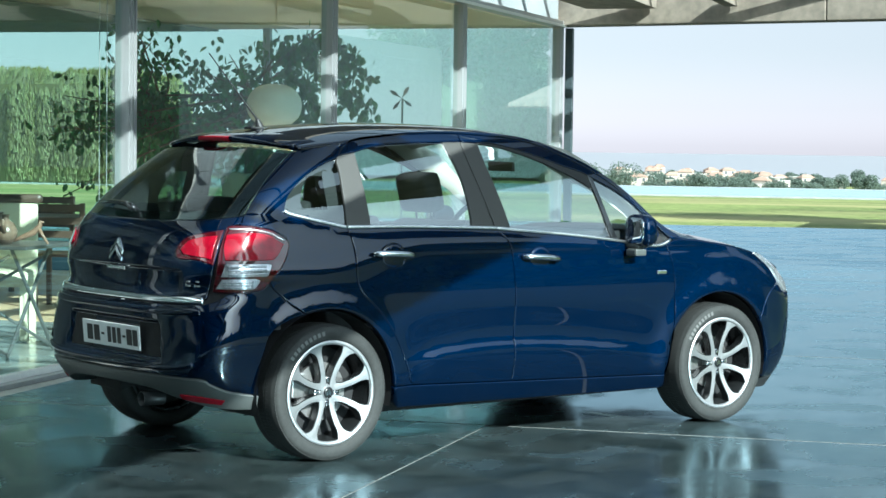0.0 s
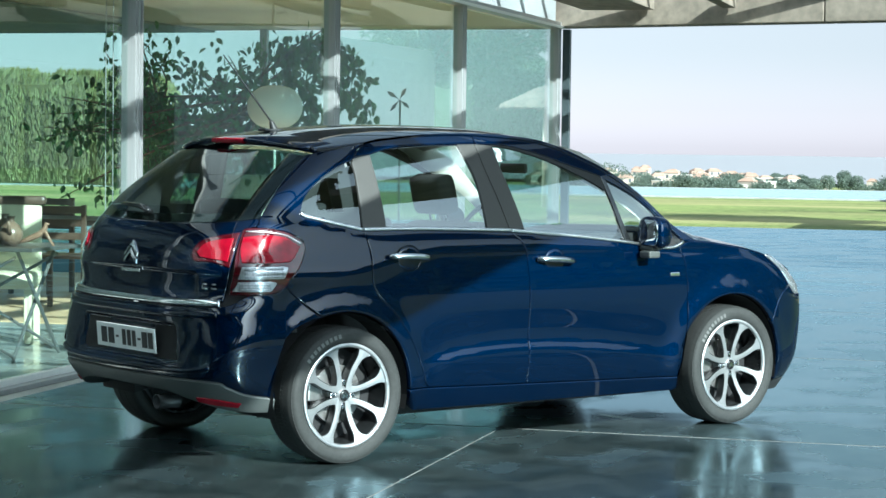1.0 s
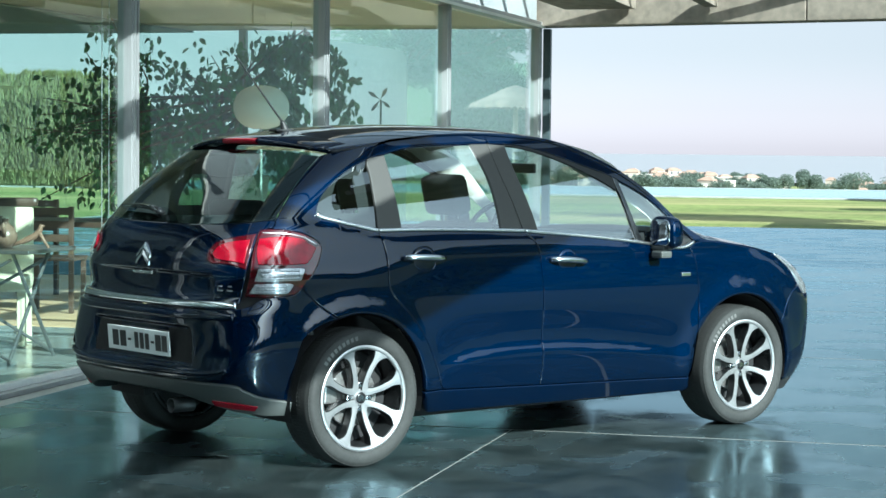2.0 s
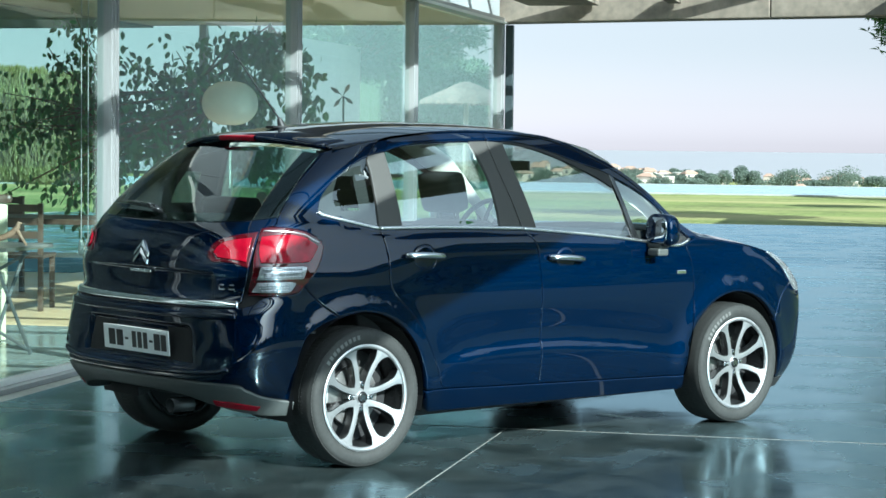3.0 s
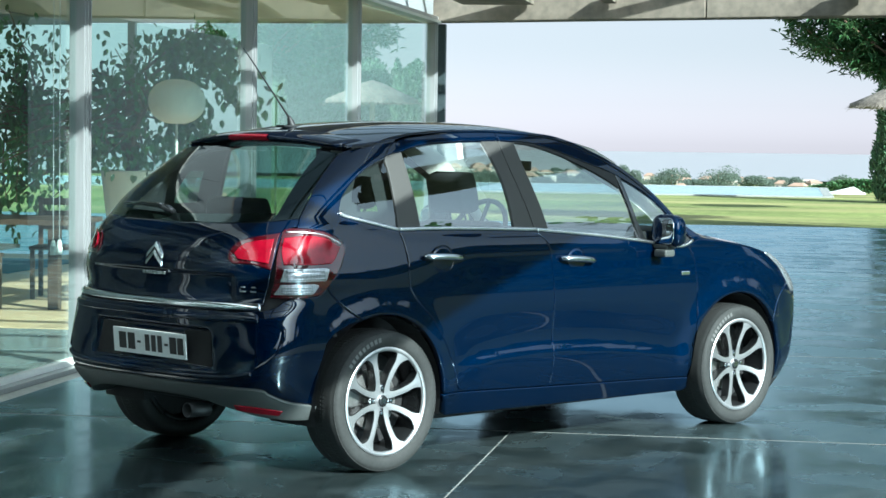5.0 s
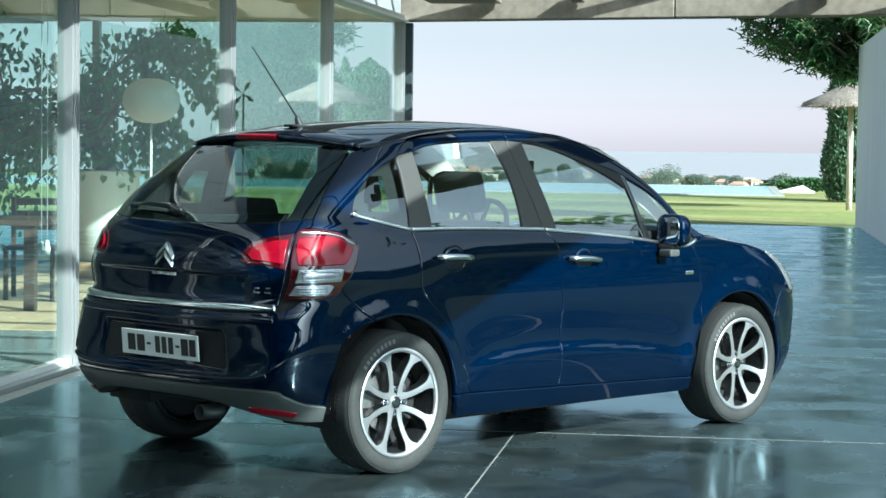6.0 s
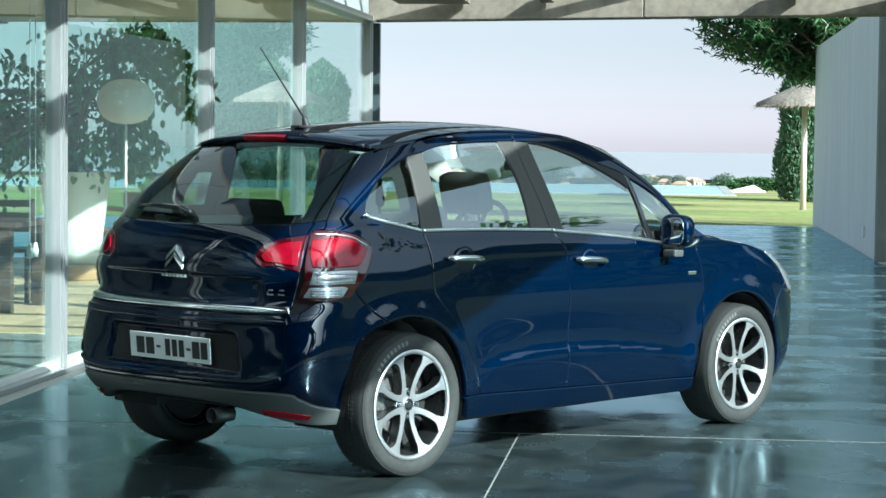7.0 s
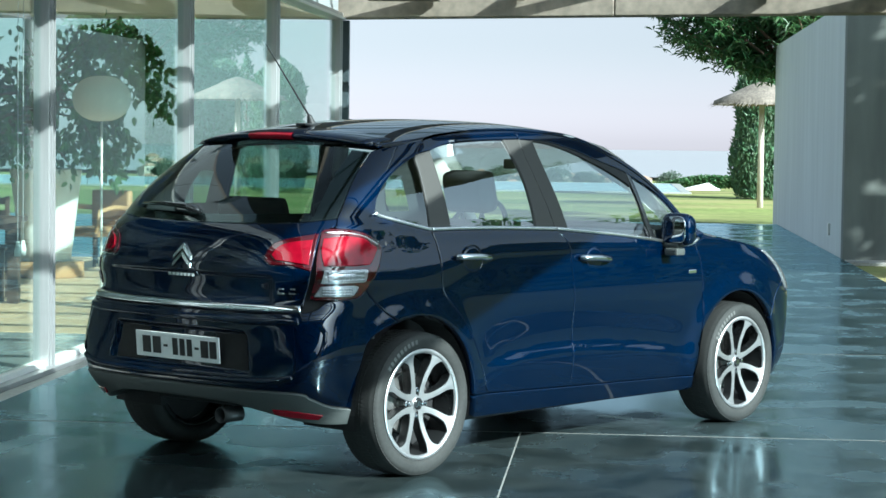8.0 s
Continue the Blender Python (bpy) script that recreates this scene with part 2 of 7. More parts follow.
PAINT = car_paint("midnight_blue_paint", (0.0004, 0.0068, 0.027))
BRIGHT_TRIM = surface("polished_bright_trim", (0.95, 0.95, 0.95), 0.30, 1.0, vary=0.04, rvary=0.05)
CHROME = surface("chrome", (0.90, 0.91, 0.92), 0.11, 1.0, vary=0.04, rvary=0.04)
GLOSS_BLACK = surface("gloss_black_trim", (0.012, 0.013, 0.014), 0.10, vary=0.2, coat=0.6)
PILLAR_BLACK = surface("pillar_film", (0.058, 0.056, 0.053), 0.52, vary=0.10, grain=200, spec=0.35)
RUBBER = surface("tyre_rubber", (0.024, 0.025, 0.024), 0.75, vary=0.3, grain=60, stain=7, bump=0.0008)
RUBBER_SEAL = surface("rubber_seal", (0.012, 0.012, 0.012), 0.5, vary=0.2)
ALLOY = surface("machined_alloy", (0.52, 0.52, 0.53), 0.38, 0.85, vary=0.05, grain=90, stain=6)
DARK_ALLOY = surface("dark_alloy", (0.018, 0.019, 0.02), 0.28, 0.3, vary=0.2)
STEEL = surface("brake_steel", (0.42, 0.41, 0.40), 0.35, 0.9, vary=0.2, grain=50, stain=8)
GREY_PLASTIC = surface("grey_plastic", (0.064, 0.071, 0.069), 0.5, vary=0.12, grain=220, bump=0.0004)
DARK_PLASTIC = surface("dark_plastic", (0.018, 0.019, 0.02), 0.5, vary=0.2, grain=150, bump=0.0003)
UNDERBODY = surface("underbody", (0.012, 0.012, 0.013), 0.8, vary=0.3)
CABIN_FABRIC = surface("seat_fabric", (0.035, 0.037, 0.04), 0.9, vary=0.25, grain=250, bump=0.0008)
CABIN_DARK = surface("dark_cabin_trim", (0.022, 0.023, 0.025), 0.75, vary=0.15, grain=150)
CABIN_LIGHT = surface("pale_headlining", (0.55, 0.54, 0.50), 0.9, vary=0.08, grain=150)
RED_LENS = surface("red_lens", (0.22, 0.001, 0.012), 0.10, vary=0.15, spec=0.2, coat=0.6, stain=20)
DARK_RED_LENS = surface("dark_red_lens", (0.045, 0.001, 0.004), 0.1, vary=0.15, coat=1.0, stain=20)
CLEAR_LENS = surface("clear_lens", (0.50, 0.52, 0.54), 0.10, 0.6, vary=0.35, coat=0.7, grain=160, stretch=(1, 1, 0.2))
HEAD_LENS = surface("headlamp_lens", (0.30, 0.32, 0.34), 0.10, 0.6, vary=0.4, coat=1.0, grain=40)
WEATHERED = surface("weathered_pole", (0.55, 0.49, 0.42), 0.8, vary=0.25, grain=25, stretch=(1, 1, 0.2))
WHITE_PLATE = surface("plate_white", (0.86, 0.87, 0.86), 0.35, vary=0.05)
INK = surface("plate_ink", (0.006, 0.006, 0.007), 0.4, vary=0.1)
CAR_GLASS = pane("car_glass", (0.84, 0.93, 0.90), 2.15, sides=2)
QUARTER_GLASS = pane("dark_quarter_glass", (0.46, 0.56, 0.53), 1.75, sides=2)
TAIL_GLASS = pane("tinted_car_glass", (0.42, 0.54, 0.52), 1.52)
MIRROR = surface("mirror_glass", (0.85, 0.87, 0.88), 0.02, 1.0, vary=0.02, rvary=0.01)

FLOOR = wet_floor("dark_sealed_concrete")
JOINT = surface("pale_joint", (0.30, 0.30, 0.28), 0.7, vary=0.25, grain=30)
CONCRETE = surface("board_concrete", (0.225, 0.192, 0.153), 0.8, vary=0.36, grain=9, stain=1.1, bump=0.004, stretch=(0.35, 1, 1))
SMOOTH_WALL = surface("smooth_wall_render", (0.60, 0.625, 0.62), 0.7, vary=0.09, grain=3, stain=0.5, bump=0.001, stretch=(1, 1, 0.15))
ALUMINIUM = surface("brushed_aluminium", (0.43, 0.435, 0.44), 0.36, 0.55, vary=0.08, grain=70, stain=2, stretch=(1, 1, 0.05))
DARK_STEEL = surface("dark_steel", (0.085, 0.11, 0.12), 0.38, 0.4, vary=0.15)
PANEL_GREY = surface("fascia_panel", (0.33, 0.35, 0.36), 0.5, 0.2, vary=0.1, stain=0.8)
HOUSE_GLASS = pane("house_glass", (0.895, 0.985, 0.96), 1.68)
TRAVERTINE = surface("travertine", (0.62, 0.45, 0.27), 0.45, vary=0.12, grain=8, stain=0.8, piece=0.25, stretch=(0.3, 1, 1))
POLISHED = surface("polished_concrete", (0.27, 0.29, 0.275), 0.22, vary=0.14, grain=12, stain=0.9)
PLASTER = surface("ceiling_plaster", (0.72, 0.66, 0.53), 0.85, vary=0.06)
DIM_CEILING = surface("ceiling_shade_grey", (0.24, 0.255, 0.235), 0.6, vary=0.2, grain=6, stain=0.7)
WHITE_PAINT = surface("white_lacquer", (0.78, 0.77, 0.72), 0.45, vary=0.05)
IVORY = surface("ivory_upholstery", (0.62, 0.58, 0.43), 0.8, vary=0.07, grain=120, bump=0.001)
OAK = surface("oak", (0.42, 0.25, 0.11), 0.5, vary=0.22, grain=30, stain=3, stretch=(1, 1, 8))
BROWN_WOOD = surface("brown_wood", (0.24, 0.15, 0.10), 0.5, vary=0.25, grain=40)
DARK_WOOD = surface("dark_wood", (0.075, 0.05, 0.035), 0.45, vary=0.25, grain=30, stretch=(1, 8, 8))
BLUE_CLOTH = surface("blue_cloth", (0.10, 0.26, 0.42), 0.85, vary=0.15, grain=90)
PAPER = surface("paper_shade", (0.74, 0.72, 0.68), 0.9, vary=0.04)
CERAMIC = surface("glazed_ceramic", (0.17, 0.12, 0.085), 0.3, vary=0.15)
GREY_METAL = surface("grey_metal", (0.20, 0.21, 0.21), 0.4, 0.7, vary=0.15)
BARK = surface("bark", (0.18, 0.12, 0.08), 0.9, vary=0.4, grain=20, bump=0.01, stretch=(1, 1, 0.3))
LAWN = lawn_mat("mown_lawn")
SOIL = surface("garden_soil", (0.16, 0.13, 0.09), 0.95, vary=0.3, grain=6)
GRAVEL = surface("pale_gravel", (0.30, 0.29, 0.27), 0.9, vary=0.45, grain=70, bump=0.01)
POOL = water_mat("pool_water", (0.27, 0.42, 0.48), 3.0, 0.2)
# base colour paled towards the sky in place of haze over the water
SEA = water_mat("hazed_sea_water", (0.295, 0.282, 0.30), 0.02, 0.6)
THATCH = surface("thatch", (0.20, 0.168, 0.14), 0.95, vary=0.45, grain=18, stain=3, bump=0.03, stretch=(1, 1, 0.3))
FICUS_LEAF = leafy("ficus_leaf", (0.13, 0.25, 0.09), trans=0.6, rough=0.35)
HEDGE_LEAF = leafy("cypress_leaf", (0.30, 0.29, 0.12), vary=0.2, trans=0.6)
BED_GREEN = surface("reflected_green", (0.05, 0.075, 0.026), 0.8, vary=0.5, grain=7, stain=0.8, bump=0.04, spec=0.2)
CYPRESS_LEAF = leafy("cypress_needle", (0.095, 0.165, 0.085), trans=0.25)
TREE_LEAF = leafy("oleander_leaf", (0.075, 0.15, 0.055), trans=0.35, rough=0.38)
# grey of the distant air is mixed into this leaf colour
HAZED_LEAF = leafy("hazed_leaf", (0.20, 0.25, 0.20), 0.1, 0.65, 0.8)
PLASTER_WHITE = surface("house_plaster", (0.52, 0.49, 0.45), 0.85, vary=0.08, stain=0.1)
WALL_CONCRETE = surface("darker_wall_concrete", (0.125, 0.135, 0.125), 0.75, vary=0.3, grain=4, stain=0.8, bump=0.002, stretch=(1, 1, 0.2))
# near black, so two unseen walls reflect darkly in the car's tail
DARK_WALL = surface("unseen_wall_dark", (0.026, 0.028, 0.028), 0.6, vary=0.25, grain=6, stretch=(1, 1, 0.1))
FAR_PLASTER = surface("weathered_plaster", (0.40, 0.345, 0.29), 0.85, vary=0.2, stain=0.05, piece=0.5)
TILE_ROOF = surface("clay_roof", (0.36, 0.24, 0.18), 0.85, vary=0.2, stain=0.3)
WINDOW_DARK = surface("dark_window", (0.08, 0.09, 0.10), 0.2)

# ---- builders ----


def empty(name, m=None, label="", category="", group="", kind=""):
    ob = new(name)
    ob.empty_display_size = 0.1
    if m is not None:
        ob.matrix_world = m
    return tagged(ob, label, category, group, kind)


def part(name, bm, material, parent=None, label="", smooth=False, kind="", m=None):
    me = bpy.data.meshes.new(name)
    bm.to_mesh(me)
    bm.free()
    me.materials.append(material)
    if smooth:
        me.polygons.foreach_set("use_smooth", [True] * len(me.polygons))
    ob = new(name, me)
    if parent is not None:
        ob.parent = parent
    if m is not None:
        ob.matrix_basis = m
    return tagged(ob, label, kind=kind)


def box(bm, x0, x1, y0, y1, z0, z1, bevel=0.0, m=None):
    got = bmesh.ops.create_cube(bm, size=1.0)["verts"]
    for v in got:
        v.co = Vector(((x0 + x1) / 2 + v.co.x * (x1 - x0), (y0 + y1) / 2 + v.co.y * (y1 - y0), (z0 + z1) / 2 + v.co.z * (z1 - z0)))
    if m is not None:
        bmesh.ops.transform(bm, matrix=m, verts=got)
    if bevel:
        edges = list({e for v in got for e in v.link_edges})
        bmesh.ops.bevel(bm, geom=edges, offset=bevel, segments=2, affect="EDGES", profile=0.6)
    return bm


def boxed(*args, **kw):
    return box(bmesh.new(), *args, **kw)


def rod(bm, p, q, r0, r1=None, sides=10, caps=True):
    """A round bar from p to q."""
    p, q = Vector(p), Vector(q)
    r1 = r0 if r1 is None else r1
    turn = (q - p).to_track_quat("Z", "Y").to_matrix()
    rings = []
    for c, r in ((p, r0), (q, r1)):
        rings.append([bm.verts.new(c + turn @ Vector((r * math.cos(2 * math.pi * i / sides), r * math.sin(2 * math.pi * i / sides), 0))) for i in range(sides)])
    for i in range(sides):
        bm.faces.new((rings[0][i], rings[0][(i + 1) % sides], rings[1][(i + 1) % sides], rings[1][i]))
    if caps:
        bm.faces.new(rings[0][::-1])
        bm.faces.new(rings[1])
    return bm


def lathe(bm, profile, sides=32, m=None, closed=False):
    """Turns (radius, height) pairs about z."""
    rings = []
    for r, h in profile:
        if r < 1e-5:
            rings.append([bm.verts.new((0, 0, h))] * sides)
        else:
            rings.append([bm.verts.new((r * math.cos(2 * math.pi * i / sides), r * math.sin(2 * math.pi * i / sides), h)) for i in range(sides)])
    pairs = list(zip(rings, rings[1:])) + ([(rings[-1], rings[0])] if closed else [])
    for a, b in pairs:
        for i in range(sides):
            j = (i + 1) % sides
            vs = []
            for v in (a[i], a[j], b[j], b[i]):
                if v not in vs:
                    vs.append(v)
            if len(vs) > 2:
                bm.faces.new(vs)
    if m is not None:
        bmesh.ops.transform(bm, matrix=m, verts=list({v for r in rings for v in r}))
    return bm


def tube(bm, points, radius, sides=8):
    """A bent round bar through the points."""
    pts = [Vector(p) for p in points]
    rings = []
    for i, p in enumerate(pts):
        d = (pts[min(i + 1, len(pts) - 1)] - pts[max(i - 1, 0)]).normalized()
        t = d.to_track_quat("Z", "Y").to_matrix()
        r = radius[i] if isinstance(radius, (list, tuple)) else radius
        rings.append([bm.verts.new(p + t @ Vector((r * math.cos(2 * math.pi * k / sides), r * math.sin(2 * math.pi * k / sides), 0))) for k in range(sides)])
    for a, b in zip(rings, rings[1:]):
        for k in range(sides):
            bm.faces.new((a[k], a[(k + 1) % sides], b[(k + 1) % sides], b[k]))
    bm.faces.new(rings[0][::-1])
    bm.faces.new(rings[-1])
    return bm


def curve(x, pts):
    """A smooth curve through (x, y) pairs."""
    n = len(pts)
    if x <= pts[0][0]:
        (x0, y0), (x1, y1) = pts[0], pts[1]
        return y0 + (x - x0) * (y1 - y0) / (x1 - x0)
    if x >= pts[-1][0]:
        (x0, y0), (x1, y1) = pts[-2], pts[-1]
        return y1 + (x - x1) * (y1 - y0) / (x1 - x0)
    i = 0
    while pts[i + 1][0] < x:
        i += 1

    def slope(k):
        k0, k1 = max(k - 1, 0), min(k + 1, n - 1)
        if k0 == k or k1 == k:
            return (pts[k1][1] - pts[k0][1]) / (pts[k1][0] - pts[k0][0])
        h0, h1 = pts[k][0] - pts[k0][0], pts[k1][0] - pts[k][0]
        return ((pts[k][1] - pts[k0][1]) / h0 * h1 + (pts[k1][1] - pts[k][1]) / h1 * h0) / (h0 + h1)

    (x0, y0), (x1, y1) = pts[i], pts[i + 1]
    h = x1 - x0
    u = (x - x0) / h
    return (2 * u**3 - 3 * u * u + 1) * y0 + (u**3 - 2 * u * u + u) * h * slope(i) + (3 * u * u - 2 * u**3) * y1 + (u**3 - u * u) * h * slope(i + 1)

# ---- the terrace and its house (house axes) ----


def hm(x, y, z, rz=0.0):
    return HOUSE @ pose(x, y, z, rz=rz)


GLASS_Y, WALL_Y = 1.88, -4.25
MULLIONS = [-4.6, -0.75, 3.12, 6.95, 10.75, 14.85]
PAVILION = HOUSE @ pose(3.12, 2.0, 0, rz=-0.79) @ pose(-3.12, -1.88, 0)

# ground: terrace level near the house, falling to the plain behind the pool
bm = bmesh.new()
us = [-60, -30, -12, 0, 10, 20, 28.4, 40, 52, 66, 80, 100, 130, 180, 260, 400, 700, 1100, 1800]
ws = [-1500, -700, -350, -180, -90, -45, -25, -12, -4, 4, 12, 25, 45, 90, 180, 350, 700, 1500]


def ground_z(u):
    return curve(u, [(-60, -0.06), (52, -0.06), (66, -0.3), (80, -2.0), (130, -9.0), (200, -15.5), (300, -16.4), (1800, -16.6)]) if u > 60 else -0.06


grid = [[bm.verts.new((u, w, ground_z(u))) for w in ws] for u in us]
for i in range(len(us) - 1):
    for j in range(len(ws) - 1):
        bm.faces.new((grid[i][j], grid[i + 1][j], grid[i + 1][j + 1], grid[i][j + 1]))
ground = part("ground", bm, LAWN, smooth=True, m=HOUSE)
tagged(ground, "mown green lawn falling away to the coastal plain", "ground", kind="structure")

bm = bmesh.new()
bmesh.ops.create_grid(bm, x_segments=8, y_segments=8, size=1)
for v in bm.verts:
    v.co = Vector((1060 + (v.co.x + 1) * 1880, v.co.y * 4000, -16.2))
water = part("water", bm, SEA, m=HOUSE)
tagged(water, "calm sea with pale haze put into its colour", "sea", kind="structure")

# the pool beyond the lawn
pool = empty("swimming_pool", hm(52, 0, 0), "long pale blue swimming pool at the lawn's edge", "pool")
bm = boxed(0.25, 13, -3.2, 44, -0.055, -0.02)
part("pool_water", bm, POOL, pool)
for x0, x1, y0, y1 in ((0, 0.25, -3.5, 44.4), (13, 13.3, -3.5, 44.4), (0.25, 13, -3.5, -3.2), (0.25, 13, 44, 44.4)):
    part("coping", boxed(x0, x1, y0, y1, -0.06, -0.012, bevel=0.01), JOINT, pool)

# terrace floor: dark slabs with pale joints
terrace = empty("floor", HOUSE, "dark glossy sealed concrete terrace, damp in patches", "floor", kind="structure")
part("joint_bed", boxed(-16, 28.36, -4.24, 13.2, -0.055, -0.0012), JOINT, terrace)
u_lines = [-15.85, -11.65, -7.45, -3.25, 0.95, 5.12, 9.3, 13.45, 17.6, 21.75, 28.35]
for i, (u0, u1) in enumerate(zip(u_lines, u_lines[1:])):
    w_lines = [-4.24, -1.0, 1.82] if u1 <= 0.96 else [-4.24, 1.82]
    for w0, w1 in zip(w_lines, w_lines[1:]):
        s = part("slab", boxed(-(u1 - u0) / 2 + 0.011, (u1 - u0) / 2 - 0.011, -(w1 - w0) / 2 + 0.004, (w1 - w0) / 2 - 0.004, -0.05, 0.0, bevel=0.001), FLOOR, terrace)
        s.matrix_basis = pose((u0 + u1) / 2, (w0 + w1) / 2, 0)
    if u1 > 17:
        s = part("slab", boxed(-(u1 - u0) / 2 + 0.011, (u1 - u0) / 2 - 0.011, -5.6, 5.6, -0.05, 0.0, bevel=0.001), FLOOR, terrace)
        s.matrix_basis = pose((u0 + u1) / 2, 7.43, 0)

# unseen green bed on the terrace's open side, added for the flank's reflections
bm = bmesh.new()
rng = random.Random(77)
nu, nw = 44, 30
cells = [[bm.verts.new((-32 + 44 * i / nu, -4.27 - 27.4 * j / nw, -0.05 + (0.06 + 0.05 * rng.random() if 0 < i < nu and 0 < j < nw else -0.02))) for j in range(nw + 1)] for i in range(nu + 1)]
for i in range(nu):
    for j in range(nw):
        bm.faces.new((cells[i][j], cells[i][j + 1], cells[i + 1][j + 1], cells[i + 1][j]))
bmesh.ops.recalc_face_normals(bm, faces=bm.faces[:])
bed = part("reflected_bed", bm, BED_GREEN, None, smooth=True, m=HOUSE)
tagged(bed, "unseen low green bed added for the car's flank to reflect", "ivy bed", kind="structure")

# lawn strip and gravel in front of the return wall
strip = part("gravel_strip", boxed(16.75, 17.28, -12, -4.26, -0.058, -0.012, bevel=0.01), GRAVEL, None, m=HOUSE)
tagged(strip, "pale gravel strip along the wall's foot", "gravel", kind="structure")

# overhead concrete strips and the cross beams
slots = [(0.60, 1.42, "wide"), (-0.36, -0.22, "narrow"), (-3.08, -2.82, "wide"), (-4.42, -3.62, "wide")]
for w0, w1, kind_of in slots:
    s = part("roof_beam", boxed(-13, 14.3 + 0.264 * w0, w0, w1, 2.99, 3.12, bevel=0.008), CONCRETE, None, m=HOUSE)
    tagged(s, kind_of + " grey concrete roof strip over the terrace", "roof beam", "terrace roof strips", "structure")
for k in range(26):
    s = part("roof_bar", boxed(-12.6 + 1.06 * k - 0.015, -12.6 + 1.06 * k + 0.015, -4.6, 1.80, 3.125, 3.225, bevel=0.003), DARK_STEEL, None, m=HOUSE)
    tagged(s, "slim dark steel bar across the roof strips", "roof bar", "terrace roof bars", "structure")
for w0, w1 in ((-14.0, -1.466), (-1.454, 1.98)):
    s = part("cross_beam", boxed(-0.2, 0.2, w0, w1, 2.82, 3.47, bevel=0.012), CONCRETE, None, m=hm(14.55, 0, 0, rz=-14.8))
    tagged(s, "weathered board-marked concrete cross beam", "beam", kind="structure")
# slab out of view, added to darken what the tail and rear window reflect
rear_roof = part("shading_slab", boxed(-16.2, -4.8, -4.5, 13.2, 3.23, 3.45, bevel=0.01), CONCRETE, None, m=HOUSE)
tagged(rear_roof, "unseen concrete slab added to shade the terrace's rear end", "roof", kind="structure")

# the wall block beyond, with its return
wall_block = empty("wall_east", HOUSE, "smooth pale grey rendered garden wall", "wall", kind="structure")
part("wall_face", boxed(17.555, 29.6, WALL_Y - 0.23, WALL_Y, -0.06, 3.22), SMOOTH_WALL, wall_block)
part("wall_return", boxed(17.3, 17.55, -14, WALL_Y + 0.002, -0.06, 3.222, bevel=0.004), WALL_CONCRETE, wall_block, "darker concrete return")

# walls that close the place behind the camera
closing = part("wall_south", boxed(-16.2, -15.9, -3, 15, -0.06, 3.225), DARK_WALL, None, m=HOUSE)
tagged(closing, "plain dark wall behind the terrace", "wall", kind="structure")

# glass pavilion
pavilion = empty("glass_wall", PAVILION, "aluminium framed floor-to-ceiling glass wall", "glass wall", kind="structure")


def mullion(u, y, parent, z1=2.80):
    bm = bmesh.new()
    box(bm, u - 0.05, u + 0.05, y - 0.05, y + 0.05, 0.03, z1, bevel=0.006)
    m = part("mullion", bm, ALUMINIUM, parent)
    for d in (-0.026, 0.026):
        b2 = boxed(u + d - 0.008, u + d + 0.008, y - 0.066, y - 0.0505, 0.03, z1, bevel=0.003)
        part("rib", b2, ALUMINIUM, m)
    return m


for u in MULLIONS:
    mullion(u, GLASS_Y, pavilion)
for u0, u1 in zip(MULLIONS, MULLIONS[1:]):
    g = part("pane", boxed(u0 + 0.047, u1 - 0.047, GLASS_Y + 0.003, GLASS_Y + 0.011, 0.07, 2.78), HOUSE_GLASS, pavilion)
    g.visible_shadow = False
part("bottom_track", boxed(-6, 14.91, GLASS_Y - 0.09, GLASS_Y + 0.09, 0.0, 0.03, bevel=0.004), ALUMINIUM, pavilion)
part("bottom_rail", boxed(-6, 14.91, GLASS_Y - 0.03, GLASS_Y + 0.03, 0.0305, 0.068, bevel=0.004), WHITE_PAINT, pavilion)
part("head_rail", boxed(-6, 14.92, GLASS_Y - 0.08, GLASS_Y + 0.06, 2.802, 2.875, bevel=0.005), ALUMINIUM, pavilion)
part("head_lip", boxed(-6, 14.92, GLASS_Y - 0.10, GLASS_Y - 0.0805, 2.80, 2.83, bevel=0.003), WHITE_PAINT, pavilion)
for k in range(14):
    u0 = -5.6 + 1.45 * k
    part("fascia_panel", boxed(u0 + 0.008, u0 + 1.442, GLASS_Y - 0.04, GLASS_Y + 0.02, 2.88, 3.5, bevel=0.004), PANEL_GREY, pavilion)
bm = boxed(15.235, 15.325, 1.745, 1.835, 0.0, 2.815, bevel=0.006)
post = part("corner_post", bm, DARK_STEEL, None, m=HOUSE)
tagged(post, "slim dark steel post beside the glass corner", "post", kind="structure")

# its end wall and back wall, also glazed
back = empty("glass_wall_back", HOUSE, "glazed rear wall of the pavilion", "glass wall", kind="structure")
BACK_Y = 13.0
for u in (-2.0, 3.5, 9.0, 14.8):
    mullion(u, BACK_Y, back, 2.62)
for u0, u1 in zip((-2.0, 3.5, 9.0), (3.5, 9.0, 14.8)):
    g = part("pane", boxed(u0 + 0.047, u1 - 0.047, BACK_Y, BACK_Y + 0.008, 0.04, 2.6), HOUSE_GLASS, back)
    g.visible_shadow = False
for w0, w1 in ((GLASS_Y + 0.06, 5.4), (5.5, 9.1), (9.2, BACK_Y - 0.06)):
    g = part("pane", boxed(14.78, 14.788, w0, w1, 0.04, 2.78), HOUSE_GLASS, back)
    g.visible_shadow = False
for w in (5.45, 9.15):
    part("end_mullion", boxed(14.74, 14.83, w - 0.045, w + 0.045, 0.0, 2.80, bevel=0.006), ALUMINIUM, back)

